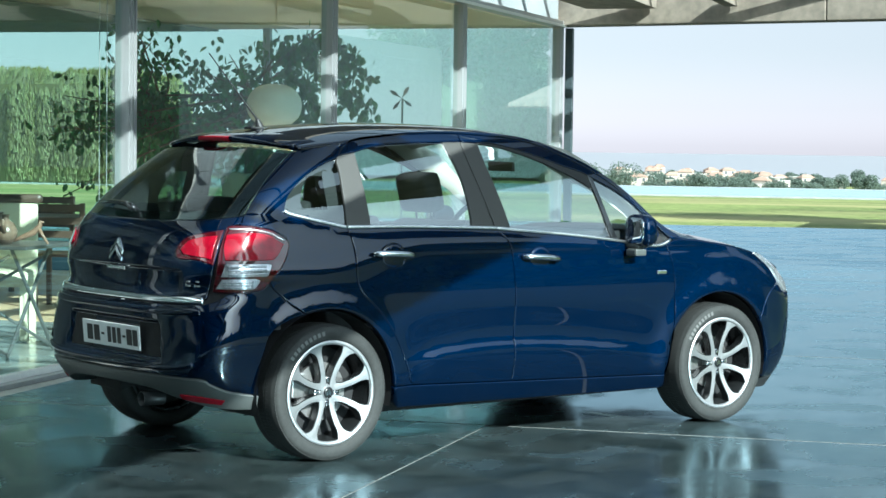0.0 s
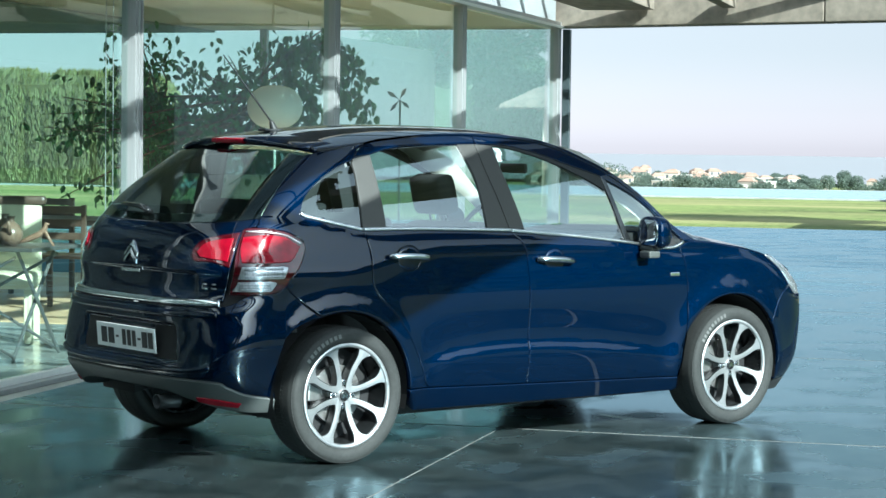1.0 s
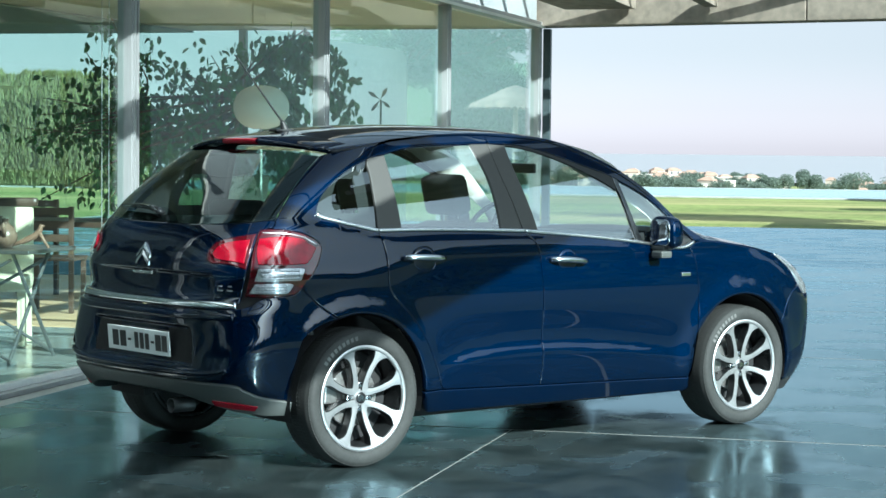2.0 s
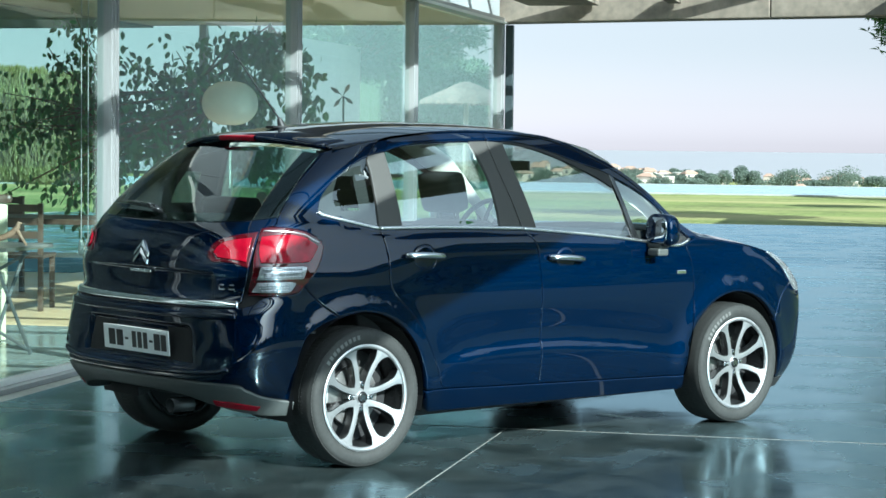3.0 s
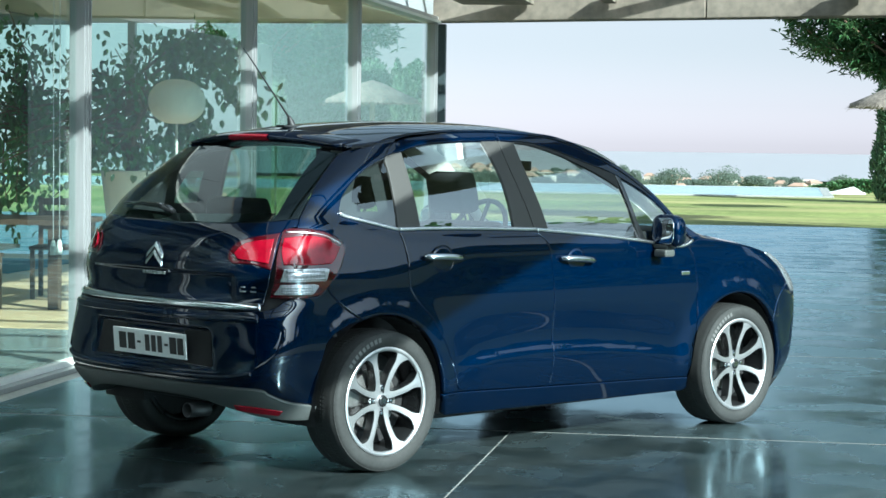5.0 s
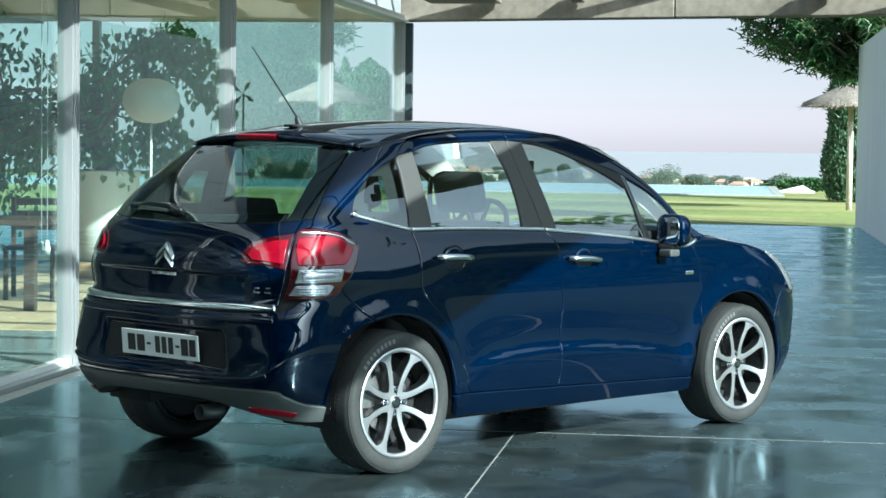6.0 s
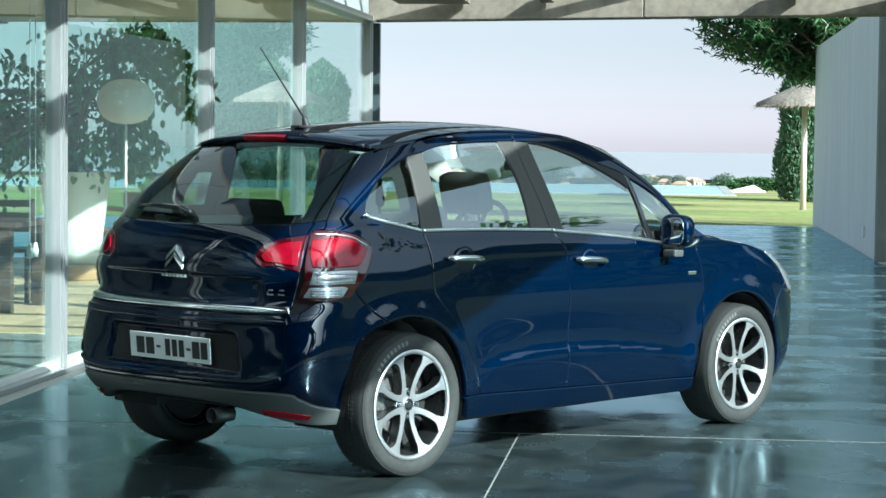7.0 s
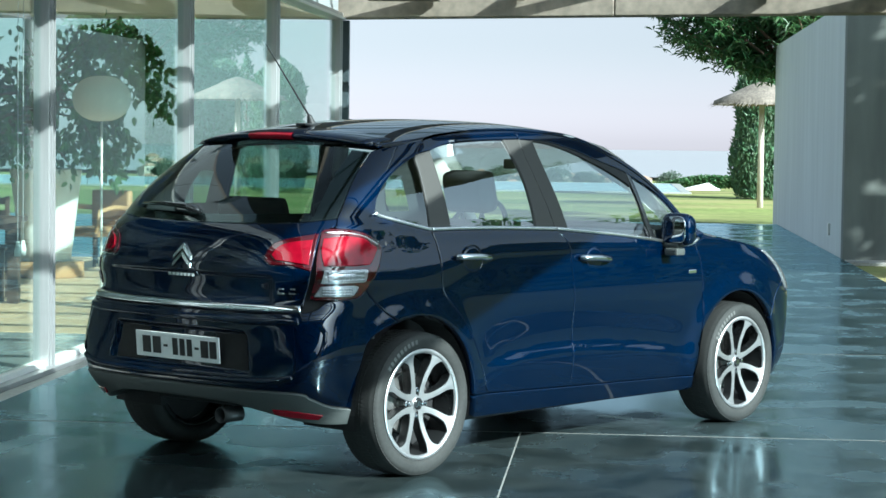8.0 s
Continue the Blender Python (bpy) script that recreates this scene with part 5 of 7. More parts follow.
# door handles and mirrors
for door, s in ((rear_door, 1), (front_door, 1), (rear_door_l, -1), (front_door_l, -1)):
    x0, z0 = (0.245, 0.922) if "rear" in door.name else (1.135, 0.889)
    lean = -0.05 if "rear" in door.name else -0.075
    bm = bmesh.new()
    mid = flank(x0 + 0.12, z0 - 0.016)
    lathe(bm, [(0.0, 0.0), (0.044, 0.0), (0.053, 0.003), (0.057, 0.006), (0.060, 0.003)], 28, Matrix.Translation((mid.x, mid.y - 0.003, mid.z)) @ Euler((radians(90), 0, 0)).to_matrix().to_4x4() @ Matrix.Diagonal((1.2, 1.08, -1, 1)))
    for v in bm.verts:
        v.co.y = (v.co.y if s > 0 else -v.co.y)
    bmesh.ops.recalc_face_normals(bm, faces=bm.faces[:])
    part("handle_cup", bm, PAINT, door, smooth=True)
    bm = bmesh.new()
    pts, rad = [], []
    for k in range(9):
        f = k / 8
        q = flank(x0 + 0.235 * f, z0 + lean * f * 0.235 + 0.004 * math.sin(math.pi * f))
        pts.append(Vector((q.x, q.y - 0.012 - 0.026 * math.sin(math.pi * f) ** 0.6, q.z)))
        rad.append(0.0145 if 0 < k < 8 else 0.010)
    tube(bm, pts, rad, 12)
    for v in bm.verts:
        v.co.y = v.co.y if s > 0 else -v.co.y
    bmesh.ops.recalc_face_normals(bm, faces=bm.faces[:])
    part("handle", bm, CHROME, door, "chrome pull handle", smooth=True)
for s in (1, -1):
    bm = bmesh.new()
    mx, my, mz = 1.845, -0.815, 1.005
    got = bmesh.ops.create_uvsphere(bm, u_segments=24, v_segments=14, radius=1.0)["verts"]
    for v in got:
        x, y, z = v.co
        v.co = Vector((mx + (0.085 * abs(x) ** 0.8 * (1 if x > 0 else -1) if x > 0 else 0.03 * x), my + 0.088 * math.copysign(abs(y) ** 0.55, y) * (1 - 0.12 * z), mz + 0.080 * math.copysign(abs(z) ** 0.55, z)))
        v.co.y *= s
    bmesh.ops.recalc_face_normals(bm, faces=bm.faces[:])
    mirror = part("door_mirror", bm, PAINT, front_door if s > 0 else front_door_l, "blue mirror housing on a black stalk", smooth=True)
    bm = bmesh.new()
    bmesh.ops.create_uvsphere(bm, u_segments=20, v_segments=10, radius=1.0)
    for v in bm.verts:
        x, y, z = v.co
        v.co = Vector((mx - 0.020 + 0.010 * x + 0.012 * y, (my + 0.074 * math.copysign(abs(y) ** 0.5, y)) * s, mz + 0.066 * math.copysign(abs(z) ** 0.5, z)))
    part("mirror_glass", bm, MIRROR, mirror, smooth=True)
    bm = bmesh.new()
    box(bm, mx - 0.02, mx + 0.05, min(s * -0.84, s * -0.70), max(s * -0.84, s * -0.70), 0.915, 0.945, bevel=0.01)
    box(bm, mx - 0.045, mx + 0.03, min(s * -0.85, s * -0.775), max(s * -0.85, s * -0.775), 0.878, 0.914, bevel=0.01)
    part("mirror_stalk", bm, GREY_PLASTIC, mirror)

# dark inner shell behind the seams, floor pan and wheel wells
bm = bmesh.new()
cols, rows = 90, 14
for s in (1, -1):
    g2 = []
    for i in range(cols + 1):
        a = -1.15 + (3.0 + 1.15) * i / cols
        col = []
        for j in range(rows + 1):
            bottom, top = (0.37 if a < -0.12 else 0.22), (1.0 if a < 2.1 else curve(a, RAILZ) - 0.07)
            p = flank(a, bottom + (top - bottom) * j / rows)
            c = Vector((max(min(p.x, 2.7), -0.35), 0, p.z))
            q = p + (c - p).normalized() * 0.032
            col.append((q, bm.verts.new((q.x, q.y * s, q.z))))
        g2.append(col)
    for i in range(cols):
        for j in range(rows):
            m4 = sum((g2[i + di][j + dj][0] for di in (0, 1) for dj in (0, 1)), Vector()) / 4
            if min(math.hypot(m4.x, m4.z - 0.305), math.hypot(m4.x - AXLE, m4.z - 0.305)) < 0.40 and abs(m4.y) > 0.4:
                continue
            bm.faces.new((g2[i][j][1], g2[i + 1][j][1], g2[i + 1][j + 1][1], g2[i][j + 1][1]))
bmesh.ops.recalc_face_normals(bm, faces=bm.faces[:])
part("body_shell", bm, UNDERBODY, car, smooth=True)
bm = bmesh.new()
box(bm, 0.35, 2.95, -0.50, 0.50, 0.19, 0.24, bevel=0.01)
box(bm, 0.42, 2.05, -0.60, 0.60, 0.17, 0.24, bevel=0.01)
box(bm, -0.56, 0.40, -0.62, 0.62, 0.40, 0.43, bevel=0.01)
box(bm, -0.46, -0.16, -0.22, 0.40, 0.27, 0.40, bevel=0.05)
rod(bm, (0, -0.62, 0.30), (0, 0.62, 0.30), 0.045)
part("floor_pan", bm, UNDERBODY, car)
for cx in (0.0, AXLE):
    for s in (1, -1):
        bm = bmesh.new()
        n = 20
        r = 0.368
        prev = None
        hub_z = 0.305
        for i in range(n + 1):
            a = math.pi * (i / n * 1.15 - 0.075)
            x, z = cx + r * math.cos(a), hub_z + r * math.sin(a)
            cur = [bm.verts.new((x, s * -0.755, z)), bm.verts.new((x, s * -0.45, z)), bm.verts.new((cx, s * -0.45, hub_z))]
            if prev:
                bm.faces.new((prev[0], cur[0], cur[1], prev[1]))
                bm.faces.new((prev[1], cur[1], cur[2]))
            prev = cur
        bmesh.ops.recalc_face_normals(bm, faces=bm.faces[:])
        part("wheel_well", bm, UNDERBODY, car, smooth=False)

# wheels: built lying on z, then stood on the axle
SPOKES = 8


def wheel(m):
    w = empty("wheel")
    w.parent = car
    w.matrix_basis = m
    bm = bmesh.new()
    lathe(bm, [(0.232, -0.10), (0.262, -0.112), (0.290, -0.108), (0.303, -0.095), (0.306, -0.07), (0.307, -0.0), (0.306, 0.065), (0.302, 0.088), (0.294, 0.101), (0.281, 0.107), (0.262, 0.108), (0.246, 0.103), (0.236, 0.094), (0.232, 0.08)], 96, closed=True)
    tyre = part("tyre", bm, RUBBER, w, smooth=True)
    bm = bmesh.new()
    for k in range(110):
        a = 2 * math.pi * k / 110
        for z0, z1, sk in ((-0.092, -0.034, 0.03), (-0.024, 0.020, -0.03), (0.030, 0.096, 0.03)):
            pts = []
            for z, d in ((z0, -0.011), (z1, -0.011 + sk * 0.3), (z1, 0.011 + sk * 0.3), (z0, 0.011)):
                r = 0.3085 if abs(z) < 0.09 else 0.3005
                pts.append((math.cos(a + d * 1.6) * r, math.sin(a + d * 1.6) * r, z))
            top = [bm.verts.new(p) for p in pts]
            low = [bm.verts.new((p[0] * 0.985, p[1] * 0.985, p[2])) for p in pts]
            bm.faces.new(top)
            for i in range(4):
                bm.faces.new((top[i], low[i], low[(i + 1) % 4], top[(i + 1) % 4]))
    bmesh.ops.recalc_face_normals(bm, faces=bm.faces[:])
    part("tread", bm, RUBBER, tyre, kind="stuff")
    bm = bmesh.new()
    for k in range(9):
        a0 = radians(102 + 5.2 * k)
        q = [(r, a0 + d) for r, d in ((0.262, 0.0), (0.262, 0.055), (0.281, 0.055), (0.281, 0.0))]
        bm.faces.new([bm.verts.new((r * math.cos(a), r * math.sin(a), 0.1095 if r < 0.27 else 0.1082)) for r, a in q])
    part("raised_mark", bm, surface_mark, tyre, "worn raised maker's mark")
    bm = bmesh.new()
    lathe(bm, [(0.236, 0.098), (0.232, 0.101), (0.226, 0.100), (0.220, 0.092), (0.216, 0.06), (0.206, 0.0), (0.206, -0.09), (0.232, -0.10), (0.238, -0.09)], 80)
    rim = part("rim", bm, DARK_ALLOY, w, "two-tone alloy rim, machined face over black", smooth=True)
    bm = bmesh.new()
    lathe(bm, [(0.2365, 0.0985), (0.232, 0.1025), (0.2235, 0.1020), (0.2175, 0.096), (0.2165, 0.090)], 96)
    part("rim_lip", bm, ALLOY, rim, smooth=True)
    # spokes: machined face and dark sides
    for k in range(SPOKES):
        axis_a, sgn = radians(90 * (k // 2)), (1 if k % 2 else -1)
        ax, pr = Vector((math.cos(axis_a), math.sin(axis_a), 0)), Vector((-math.sin(axis_a), math.cos(axis_a), 0))
        n = 18
        lo, hi = [], []

        def centre(r):
            y = 0.0265 + 0.046 * max(0, (r - 0.055) / 0.135) ** 1.5
            return ax * math.sqrt(r * r - min(y, r * 0.97) ** 2) + pr * min(y, r * 0.97) * sgn

        for i in range(n + 1):
            f = i / n
            r = 0.036 + (0.222 - 0.036) * f
            c, c2 = centre(r), centre(r + 0.003)
            d = (c2 - c).normalized()
            t = Vector((-d.y, d.x, 0))
            half = 0.0112 + 0.002 * f + 0.030 * max(0, (f - 0.70) / 0.30) ** 2.2 + 0.006 * max(0, (0.25 - f) / 0.25)
            h = 0.070 + 0.026 * f**1.5
            lo.append((c + t * half, h))
            hi.append((c - t * half, h))
        bm, bd = bmesh.new(), bmesh.new()
        for target, drop, widen in ((bm, 0.0, 0.0), (bd, 0.003, 0.0035)):
            L = [target.verts.new(p + (p - q).normalized() * widen + Vector((0, 0, h - drop))) for (p, h), (q, _) in zip(lo, hi)]
            C = [target.verts.new((p + q) / 2 + Vector((0, 0, h - drop + (0.0008 if not drop else 0)))) for (p, h), (q, _) in zip(lo, hi)]
            R = [target.verts.new(q + (q - p).normalized() * widen + Vector((0, 0, h - drop))) for (p, h), (q, _) in zip(lo, hi)]
            L2 = [target.verts.new(p + (p - q).normalized() * widen + Vector((0, 0, h - (0.002 if not drop else 0.045)))) for (p, h), (q, _) in zip(lo, hi)]
            R2 = [target.verts.new(q + (q - p).normalized() * widen + Vector((0, 0, h - (0.002 if not drop else 0.045)))) for (p, h), (q, _) in zip(lo, hi)]
            for i in range(n):
                for A, B in ((L, C), (C, R), (R, R2), (L2, L)):
                    target.faces.new((A[i], B[i], B[i + 1], A[i + 1]))
            bmesh.ops.recalc_face_normals(target, faces=target.faces[:])
        part("spoke", bm, ALLOY, rim)
        part("spoke_side", bd, DARK_ALLOY, rim)
    bm = bmesh.new()
    lathe(bm, [(0.0, 0.078), (0.018, 0.078), (0.028, 0.075), (0.030, 0.070), (0.036, 0.066), (0.040, 0.058), (0.041, 0.03)], 40)
    hub = part("hub", bm, ALLOY, rim, smooth=True)
    bm = bmesh.new()
    lathe(bm, [(0.0, 0.082), (0.016, 0.082), (0.025, 0.079), (0.027, 0.072)], 30)
    part("centre_cap", bm, DARK_ALLOY, hub, "dark centre cap with a chrome double chevron", smooth=True)
    bm = bmesh.new()
    for lift in (-0.006, 0.005):
        for sg in (-1, 1):
            pts = [(0, lift + 0.008), (sg * 0.013, lift - 0.004), (sg * 0.013, lift - 0.009), (0, lift + 0.003)]
            bm.faces.new([bm.verts.new((x, y, 0.0832 - abs(x) * 0.06)) for x, y in (pts if sg < 0 else pts[::-1])])
    part("cap_chevron", bm, CHROME, hub)
    for k in range(4):
        bm = bmesh.new()
        a = radians(90 * k)
        mm = Matrix.Translation((0.054 * math.cos(a), 0.054 * math.sin(a), 0))
        lathe(bm, [(0.015, 0.055), (0.0145, 0.066), (0.012, 0.067), (0.0105, 0.060)], 16, mm)
        lathe(bm, [(0.0085, 0.055), (0.0085, 0.071), (0.006, 0.074), (0.0, 0.074)], 6, mm)
        part("wheel_bolt", bm, CHROME, hub)
    bm = bmesh.new()
    lathe(bm, [(0.06, 0.012), (0.132, 0.012), (0.132, -0.010), (0.06, -0.010)], 48)
    lathe(bm, [(0.0, 0.045), (0.05, 0.045), (0.062, 0.03), (0.062, 0.0)], 32)
    part("brake_disc", bm, STEEL, w, smooth=False)
    bm = bmesh.new()
    box(bm, -0.165, -0.095, -0.03, 0.085, -0.03, 0.030, bevel=0.008)
    part("brake_caliper", bm, STEEL, w)
    bm = bmesh.new()
    lathe(bm, [(0.0, -0.02), (0.205, -0.02)], 40)
    part("wheel_back", bm, UNDERBODY, w)
    return w


surface_mark = surface("tyre_lettering", (0.12, 0.12, 0.118), 0.7, vary=0.2)
for cx in (0.0, AXLE):
    for s in (1, -1):
        m = Matrix.Translation((cx, s * -0.700, WHEEL_R)) @ Euler((radians(90 * s), 0, 0)).to_matrix().to_4x4() @ Matrix.Rotation(radians(4 if cx else -3), 4, "Z")
        wheel(m)

# cabin
for side in (1, -1):
    bm = bmesh.new()
    rings = []
    for x, z, y, wide in ((1.18, 1.455, 0.50, 0.03), (1.36, 1.415, 0.53, 0.06), (1.53, 1.352, 0.555, 0.10), (1.66, 1.290, 0.575, 0.10), (1.80, 1.205, 0.60, 0.07), (1.93, 1.105, 0.625, 0.05), (2.06, 0.985, 0.65, 0.045)):
        rings.append([bm.verts.new((x + dx * wide, side * (y + dy), z + dz * wide)) for dx, dz, dy in ((-0.5, -0.5, 0.012), (-0.25, -0.3, -0.008), (0.25, 0.3, -0.012), (0.45, 0.5, 0.012))])
    for a, b in zip(rings, rings[1:]):
        for k in range(3):
            bm.faces.new((a[k], a[k + 1], b[k + 1], b[k]))
    bmesh.ops.recalc_face_normals(bm, faces=bm.faces[:])
    part("pillar_lining", bm, CABIN_LIGHT, car, "pale inner lining of the windscreen pillar", smooth=True)
bm = bmesh.new()
box(bm, 1.85, 2.30, -0.64, 0.64, 0.60, 0.97, bevel=0.05)
part("dashboard", bm, DARK_PLASTIC, car)
for y in (0.34,):
    bm = bmesh.new()
    mw = Matrix.Translation((1.70, y, 0.955)) @ Euler((0, radians(-62), 0)).to_matrix().to_4x4()
    ringp = [mw @ Vector((0.185 * math.cos(2 * math.pi * k / 32), 0.185 * math.sin(2 * math.pi * k / 32), 0)) for k in range(33)]
    tube(bm, ringp, 0.014, 8)
    box(bm, -0.06, 0.06, -0.05, 0.05, -0.02, 0.02, bevel=0.01, m=mw)
    for a in (0, 120, 240):
        rod(bm, mw @ Vector((0, 0, 0)), mw @ Vector((0.18 * math.cos(radians(a)), 0.18 * math.sin(radians(a)), 0)), 0.012)
    part("steering_wheel", bm, DARK_PLASTIC, car, smooth=False)


def seat(name, x, y, wide, back_top, rest):
    s = empty(name)
    s.parent = car
    s.matrix_basis = pose(x, y, 0)
    bm = boxed(-0.05, 0.48, -wide / 2, wide / 2, 0.36, 0.54, bevel=0.05)
    part("seat_cushion", bm, CABIN_FABRIC, s, smooth=True)
    tilt = Matrix.Translation((-0.02, 0, 0.50)) @ Euler((0, radians(-14), 0)).to_matrix().to_4x4()
    part("seat_back", boxed(-0.07, 0.07, -wide / 2, wide / 2, 0, back_top - 0.50, bevel=0.05, m=tilt), CABIN_FABRIC, s, smooth=True)
    for ry in rest:
        hm2 = tilt @ Matrix.Translation((0, ry, back_top - 0.50))
        part("head_rest", boxed(-0.05, 0.05, -0.135 if back_top > 1 else -0.20, 0.135 if back_top > 1 else 0.20, 0.04 if back_top > 1 else 0.02, 0.24 if back_top > 1 else 0.19, bevel=0.045, m=hm2), CABIN_FABRIC, s, smooth=True)
        bm = bmesh.new()
        for d in (-0.06, 0.06):
            rod(bm, hm2 @ Vector((0, d, -0.05)), hm2 @ Vector((0, d, 0.06)), 0.006)
        part("head_rest_post", bm, CHROME, s)


seat("front_seat", 1.02, -0.35, 0.50, 1.07, (0,))
seat("front_seat", 1.02, 0.35, 0.50, 1.07, (0,))
seat("rear_seat", 0.24, 0, 1.22, 0.985, (-0.31, 0.31))
sheet("headlining", outline([(0.02, -0.90), (0.8, -0.92), (1.45, -0.90)], [(1.45, -0.90), (1.48, 0), (1.45, 0.90)], [(1.45, 0.90), (0.8, 0.92), (0.02, 0.90)], [(0.02, 0.90), (0.0, 0), (0.02, -0.90)]), lambda x, y: lid(x, y) - Vector((0, 0, 0.035)), CABIN_LIGHT, car, depth=0, lip=0, cell=0.08)
bm = boxed(1.62, 1.64, -0.10, 0.10, 1.285, 1.335, bevel=0.008)
part("inside_mirror", bm, DARK_PLASTIC, car)
for s in (1, -1):
    for line in ([(0.90, s * 0.545, 1.41), (0.95, s * 0.61, 1.25), (1.0, s * 0.66, 1.0)],):
        part("pillar_lining", tube(bmesh.new(), line, 0.036, 8), CABIN_LIGHT, car, smooth=True)
lining = outline([(0.19, 0.93), (0.20, 1.2), (0.19, 1.39)], [(0.19, 1.39), (-0.02, 1.385), (-0.16, 1.36)], [(-0.16, 1.36), (-0.33, 1.25), (-0.45, 1.10), (-0.48, 0.93)], [(-0.48, 0.93), (0.19, 0.93)])
for mir in (False, True):
    for low_side in (True, False):
        edge_z = 1.215
        shape = cut(lining, 1, edge_z, low_side)
        left_bit = cut(shape, 0, -0.06, True)
        right_bit = cut(shape, 0, 0.08, False)
        mid = cut(cut(shape, 0, -0.06, False), 0, 0.08, True)
        mid = cut(mid, 1, 1.135 if low_side else 1.29, low_side)
        for bit in (left_bit, right_bit, mid):
            if len(bit) > 2:
                sheet("pillar_lining", bit, flank, CABIN_DARK, car, lift=-0.055, depth=0.0, lip=0, cell=0.05, mirrored=mir)
bm = boxed(-0.42, 0.12, -0.56, 0.56, 0.92, 0.945, bevel=0.01)
part("parcel_shelf", bm, CABIN_FABRIC, car)

# ---- planting ----


def leaf_cloud(bm, centre, radius, count, size, rng, flat=0.0, droop=0.3, shell=0.35):
    """Many small folded leaves in an uneven ball."""
    for _ in range(count):
        d = Vector((rng.gauss(0, 1), rng.gauss(0, 1), rng.gauss(0, 1))).normalized()
        r = shell + (1 - shell) * rng.random() ** 0.6
        c = Vector(centre) + Vector((d.x * radius[0], d.y * radius[1], d.z * radius[2])) * r
        add_leaf(bm, c, size * rng.uniform(0.7, 1.3), rng, droop)


def add_leaf(bm, c, s, rng, droop=0.3, slim=0.5, oval=False):
    t = Euler((rng.uniform(-1.3, 1.3), rng.uniform(-0.8, 0.8) + droop, rng.uniform(0, 6.3))).to_matrix()
    pts = [(0, 0, 0), (s * 0.5, s * slim * 0.5, s * 0.06), (s, 0, -s * 0.08), (s * 0.5, -s * slim * 0.5, s * 0.06)]
    if oval:
        pts = [(0, 0, 0), (s * 0.25, s * slim * 0.42, s * 0.04), (s * 0.62, s * slim * 0.45, s * 0.02), (s, 0, -s * 0.10), (s * 0.62, -s * slim * 0.45, s * 0.02), (s * 0.25, -s * slim * 0.42, s * 0.04)]
    v = [bm.verts.new(c + t @ Vector(p)) for p in pts]
    if oval:
        bm.faces.new((v[0], v[1], v[2], v[3]))
        bm.faces.new((v[0], v[3], v[4], v[5]))
    else:
        bm.faces.new((v[0], v[1], v[2]))
        bm.faces.new((v[0], v[2], v[3]))


def branch(bm, p, q, r0, r1, rng, bend=0.12, steps=5):
    p, q = Vector(p), Vector(q)
    pts, rad = [], []
    off = Vector((rng.uniform(-1, 1), rng.uniform(-1, 1), rng.uniform(-0.3, 0.3))) * bend * (q - p).length
    for i in range(steps + 1):
        f = i / steps
        pts.append(p.lerp(q, f) + off * math.sin(math.pi * f))
        rad.append(r0 + (r1 - r0) * f)
    tube(bm, pts, rad, 7)
    return pts


def tree(name, m, height, spread, trunk_h, leaves, leaf_size, leaf_mat, label, category="tree", seed=1, squash=0.75, trunk_r=0.12, clumps=14):
    rng = random.Random(seed)
    t = empty(name, m, label, category)
    bt, bc = bmesh.new(), bmesh.new()
    branch(bt, (0, 0, -0.05), (0.1, 0, trunk_h), trunk_r, trunk_r * 0.7, rng, 0.06)
    for k in range(clumps):
        a = 2 * math.pi * (k + rng.random()) / clumps
        rr = spread * math.sqrt(rng.uniform(0.1, 1.0)) * 0.75
        z = trunk_h + (height - trunk_h) * rng.uniform(0.2, 0.9)
        c = (rr * math.cos(a), rr * math.sin(a), z)
        branch(bt, (0.1 * trunk_h / max(trunk_h, 1), 0, trunk_h * rng.uniform(0.75, 1.0)), c, trunk_r * 0.45, trunk_r * 0.1, rng)
        s = spread * rng.uniform(0.28, 0.5)
        leaf_cloud(bc, c, (s, s, s * squash), leaves // clumps, leaf_size, rng)
    bmesh.ops.recalc_face_normals(bt, faces=bt.faces[:])
    part("trunk", bt, BARK, t, smooth=True)
    part("crown", bc, leaf_mat, t)
    return t


# indoor fig tree in its pot
pot = empty("plant_pot", hm(11.3, 4.27, 0.012), "large tapered white plant pot on an oak ring", "plant pot")
part("pot_body", lathe(bmesh.new(), [(0.0, 0.16), (0.23, 0.16), (0.25, 0.18), (0.30, 0.6), (0.355, 1.06), (0.36, 1.08), (0.335, 1.08), (0.325, 1.0), (0.0, 0.98)], 40), WHITE_PAINT, pot, smooth=True)
part("pot_base", lathe(bmesh.new(), [(0.0, 0.0), (0.365, 0.0), (0.38, 0.012), (0.38, 0.145), (0.36, 0.158), (0.0, 0.159)], 40), OAK, pot, "honey oak ring", smooth=True)
part("pot_soil", lathe(bmesh.new(), [(0.0, 0.99), (0.323, 1.002)], 24), SOIL, pot)
rng = random.Random(7)
fig = empty("fig_tree", hm(11.3, 4.27, 1.0), "leafy indoor fig tree with slender bent branches", "tree")
bt, bc = bmesh.new(), bmesh.new()
main = branch(bt, (0, 0, -0.02), (0.1, 0.32, 0.75), 0.055, 0.04, rng, 0.1)
second = branch(bt, (0.05, 0.1, 0.0), (-0.2, -0.2, 0.9), 0.04, 0.028, rng, 0.12)
third = branch(bt, main[2], (0.0, 1.25, 0.95), 0.034, 0.018, rng, 0.12)
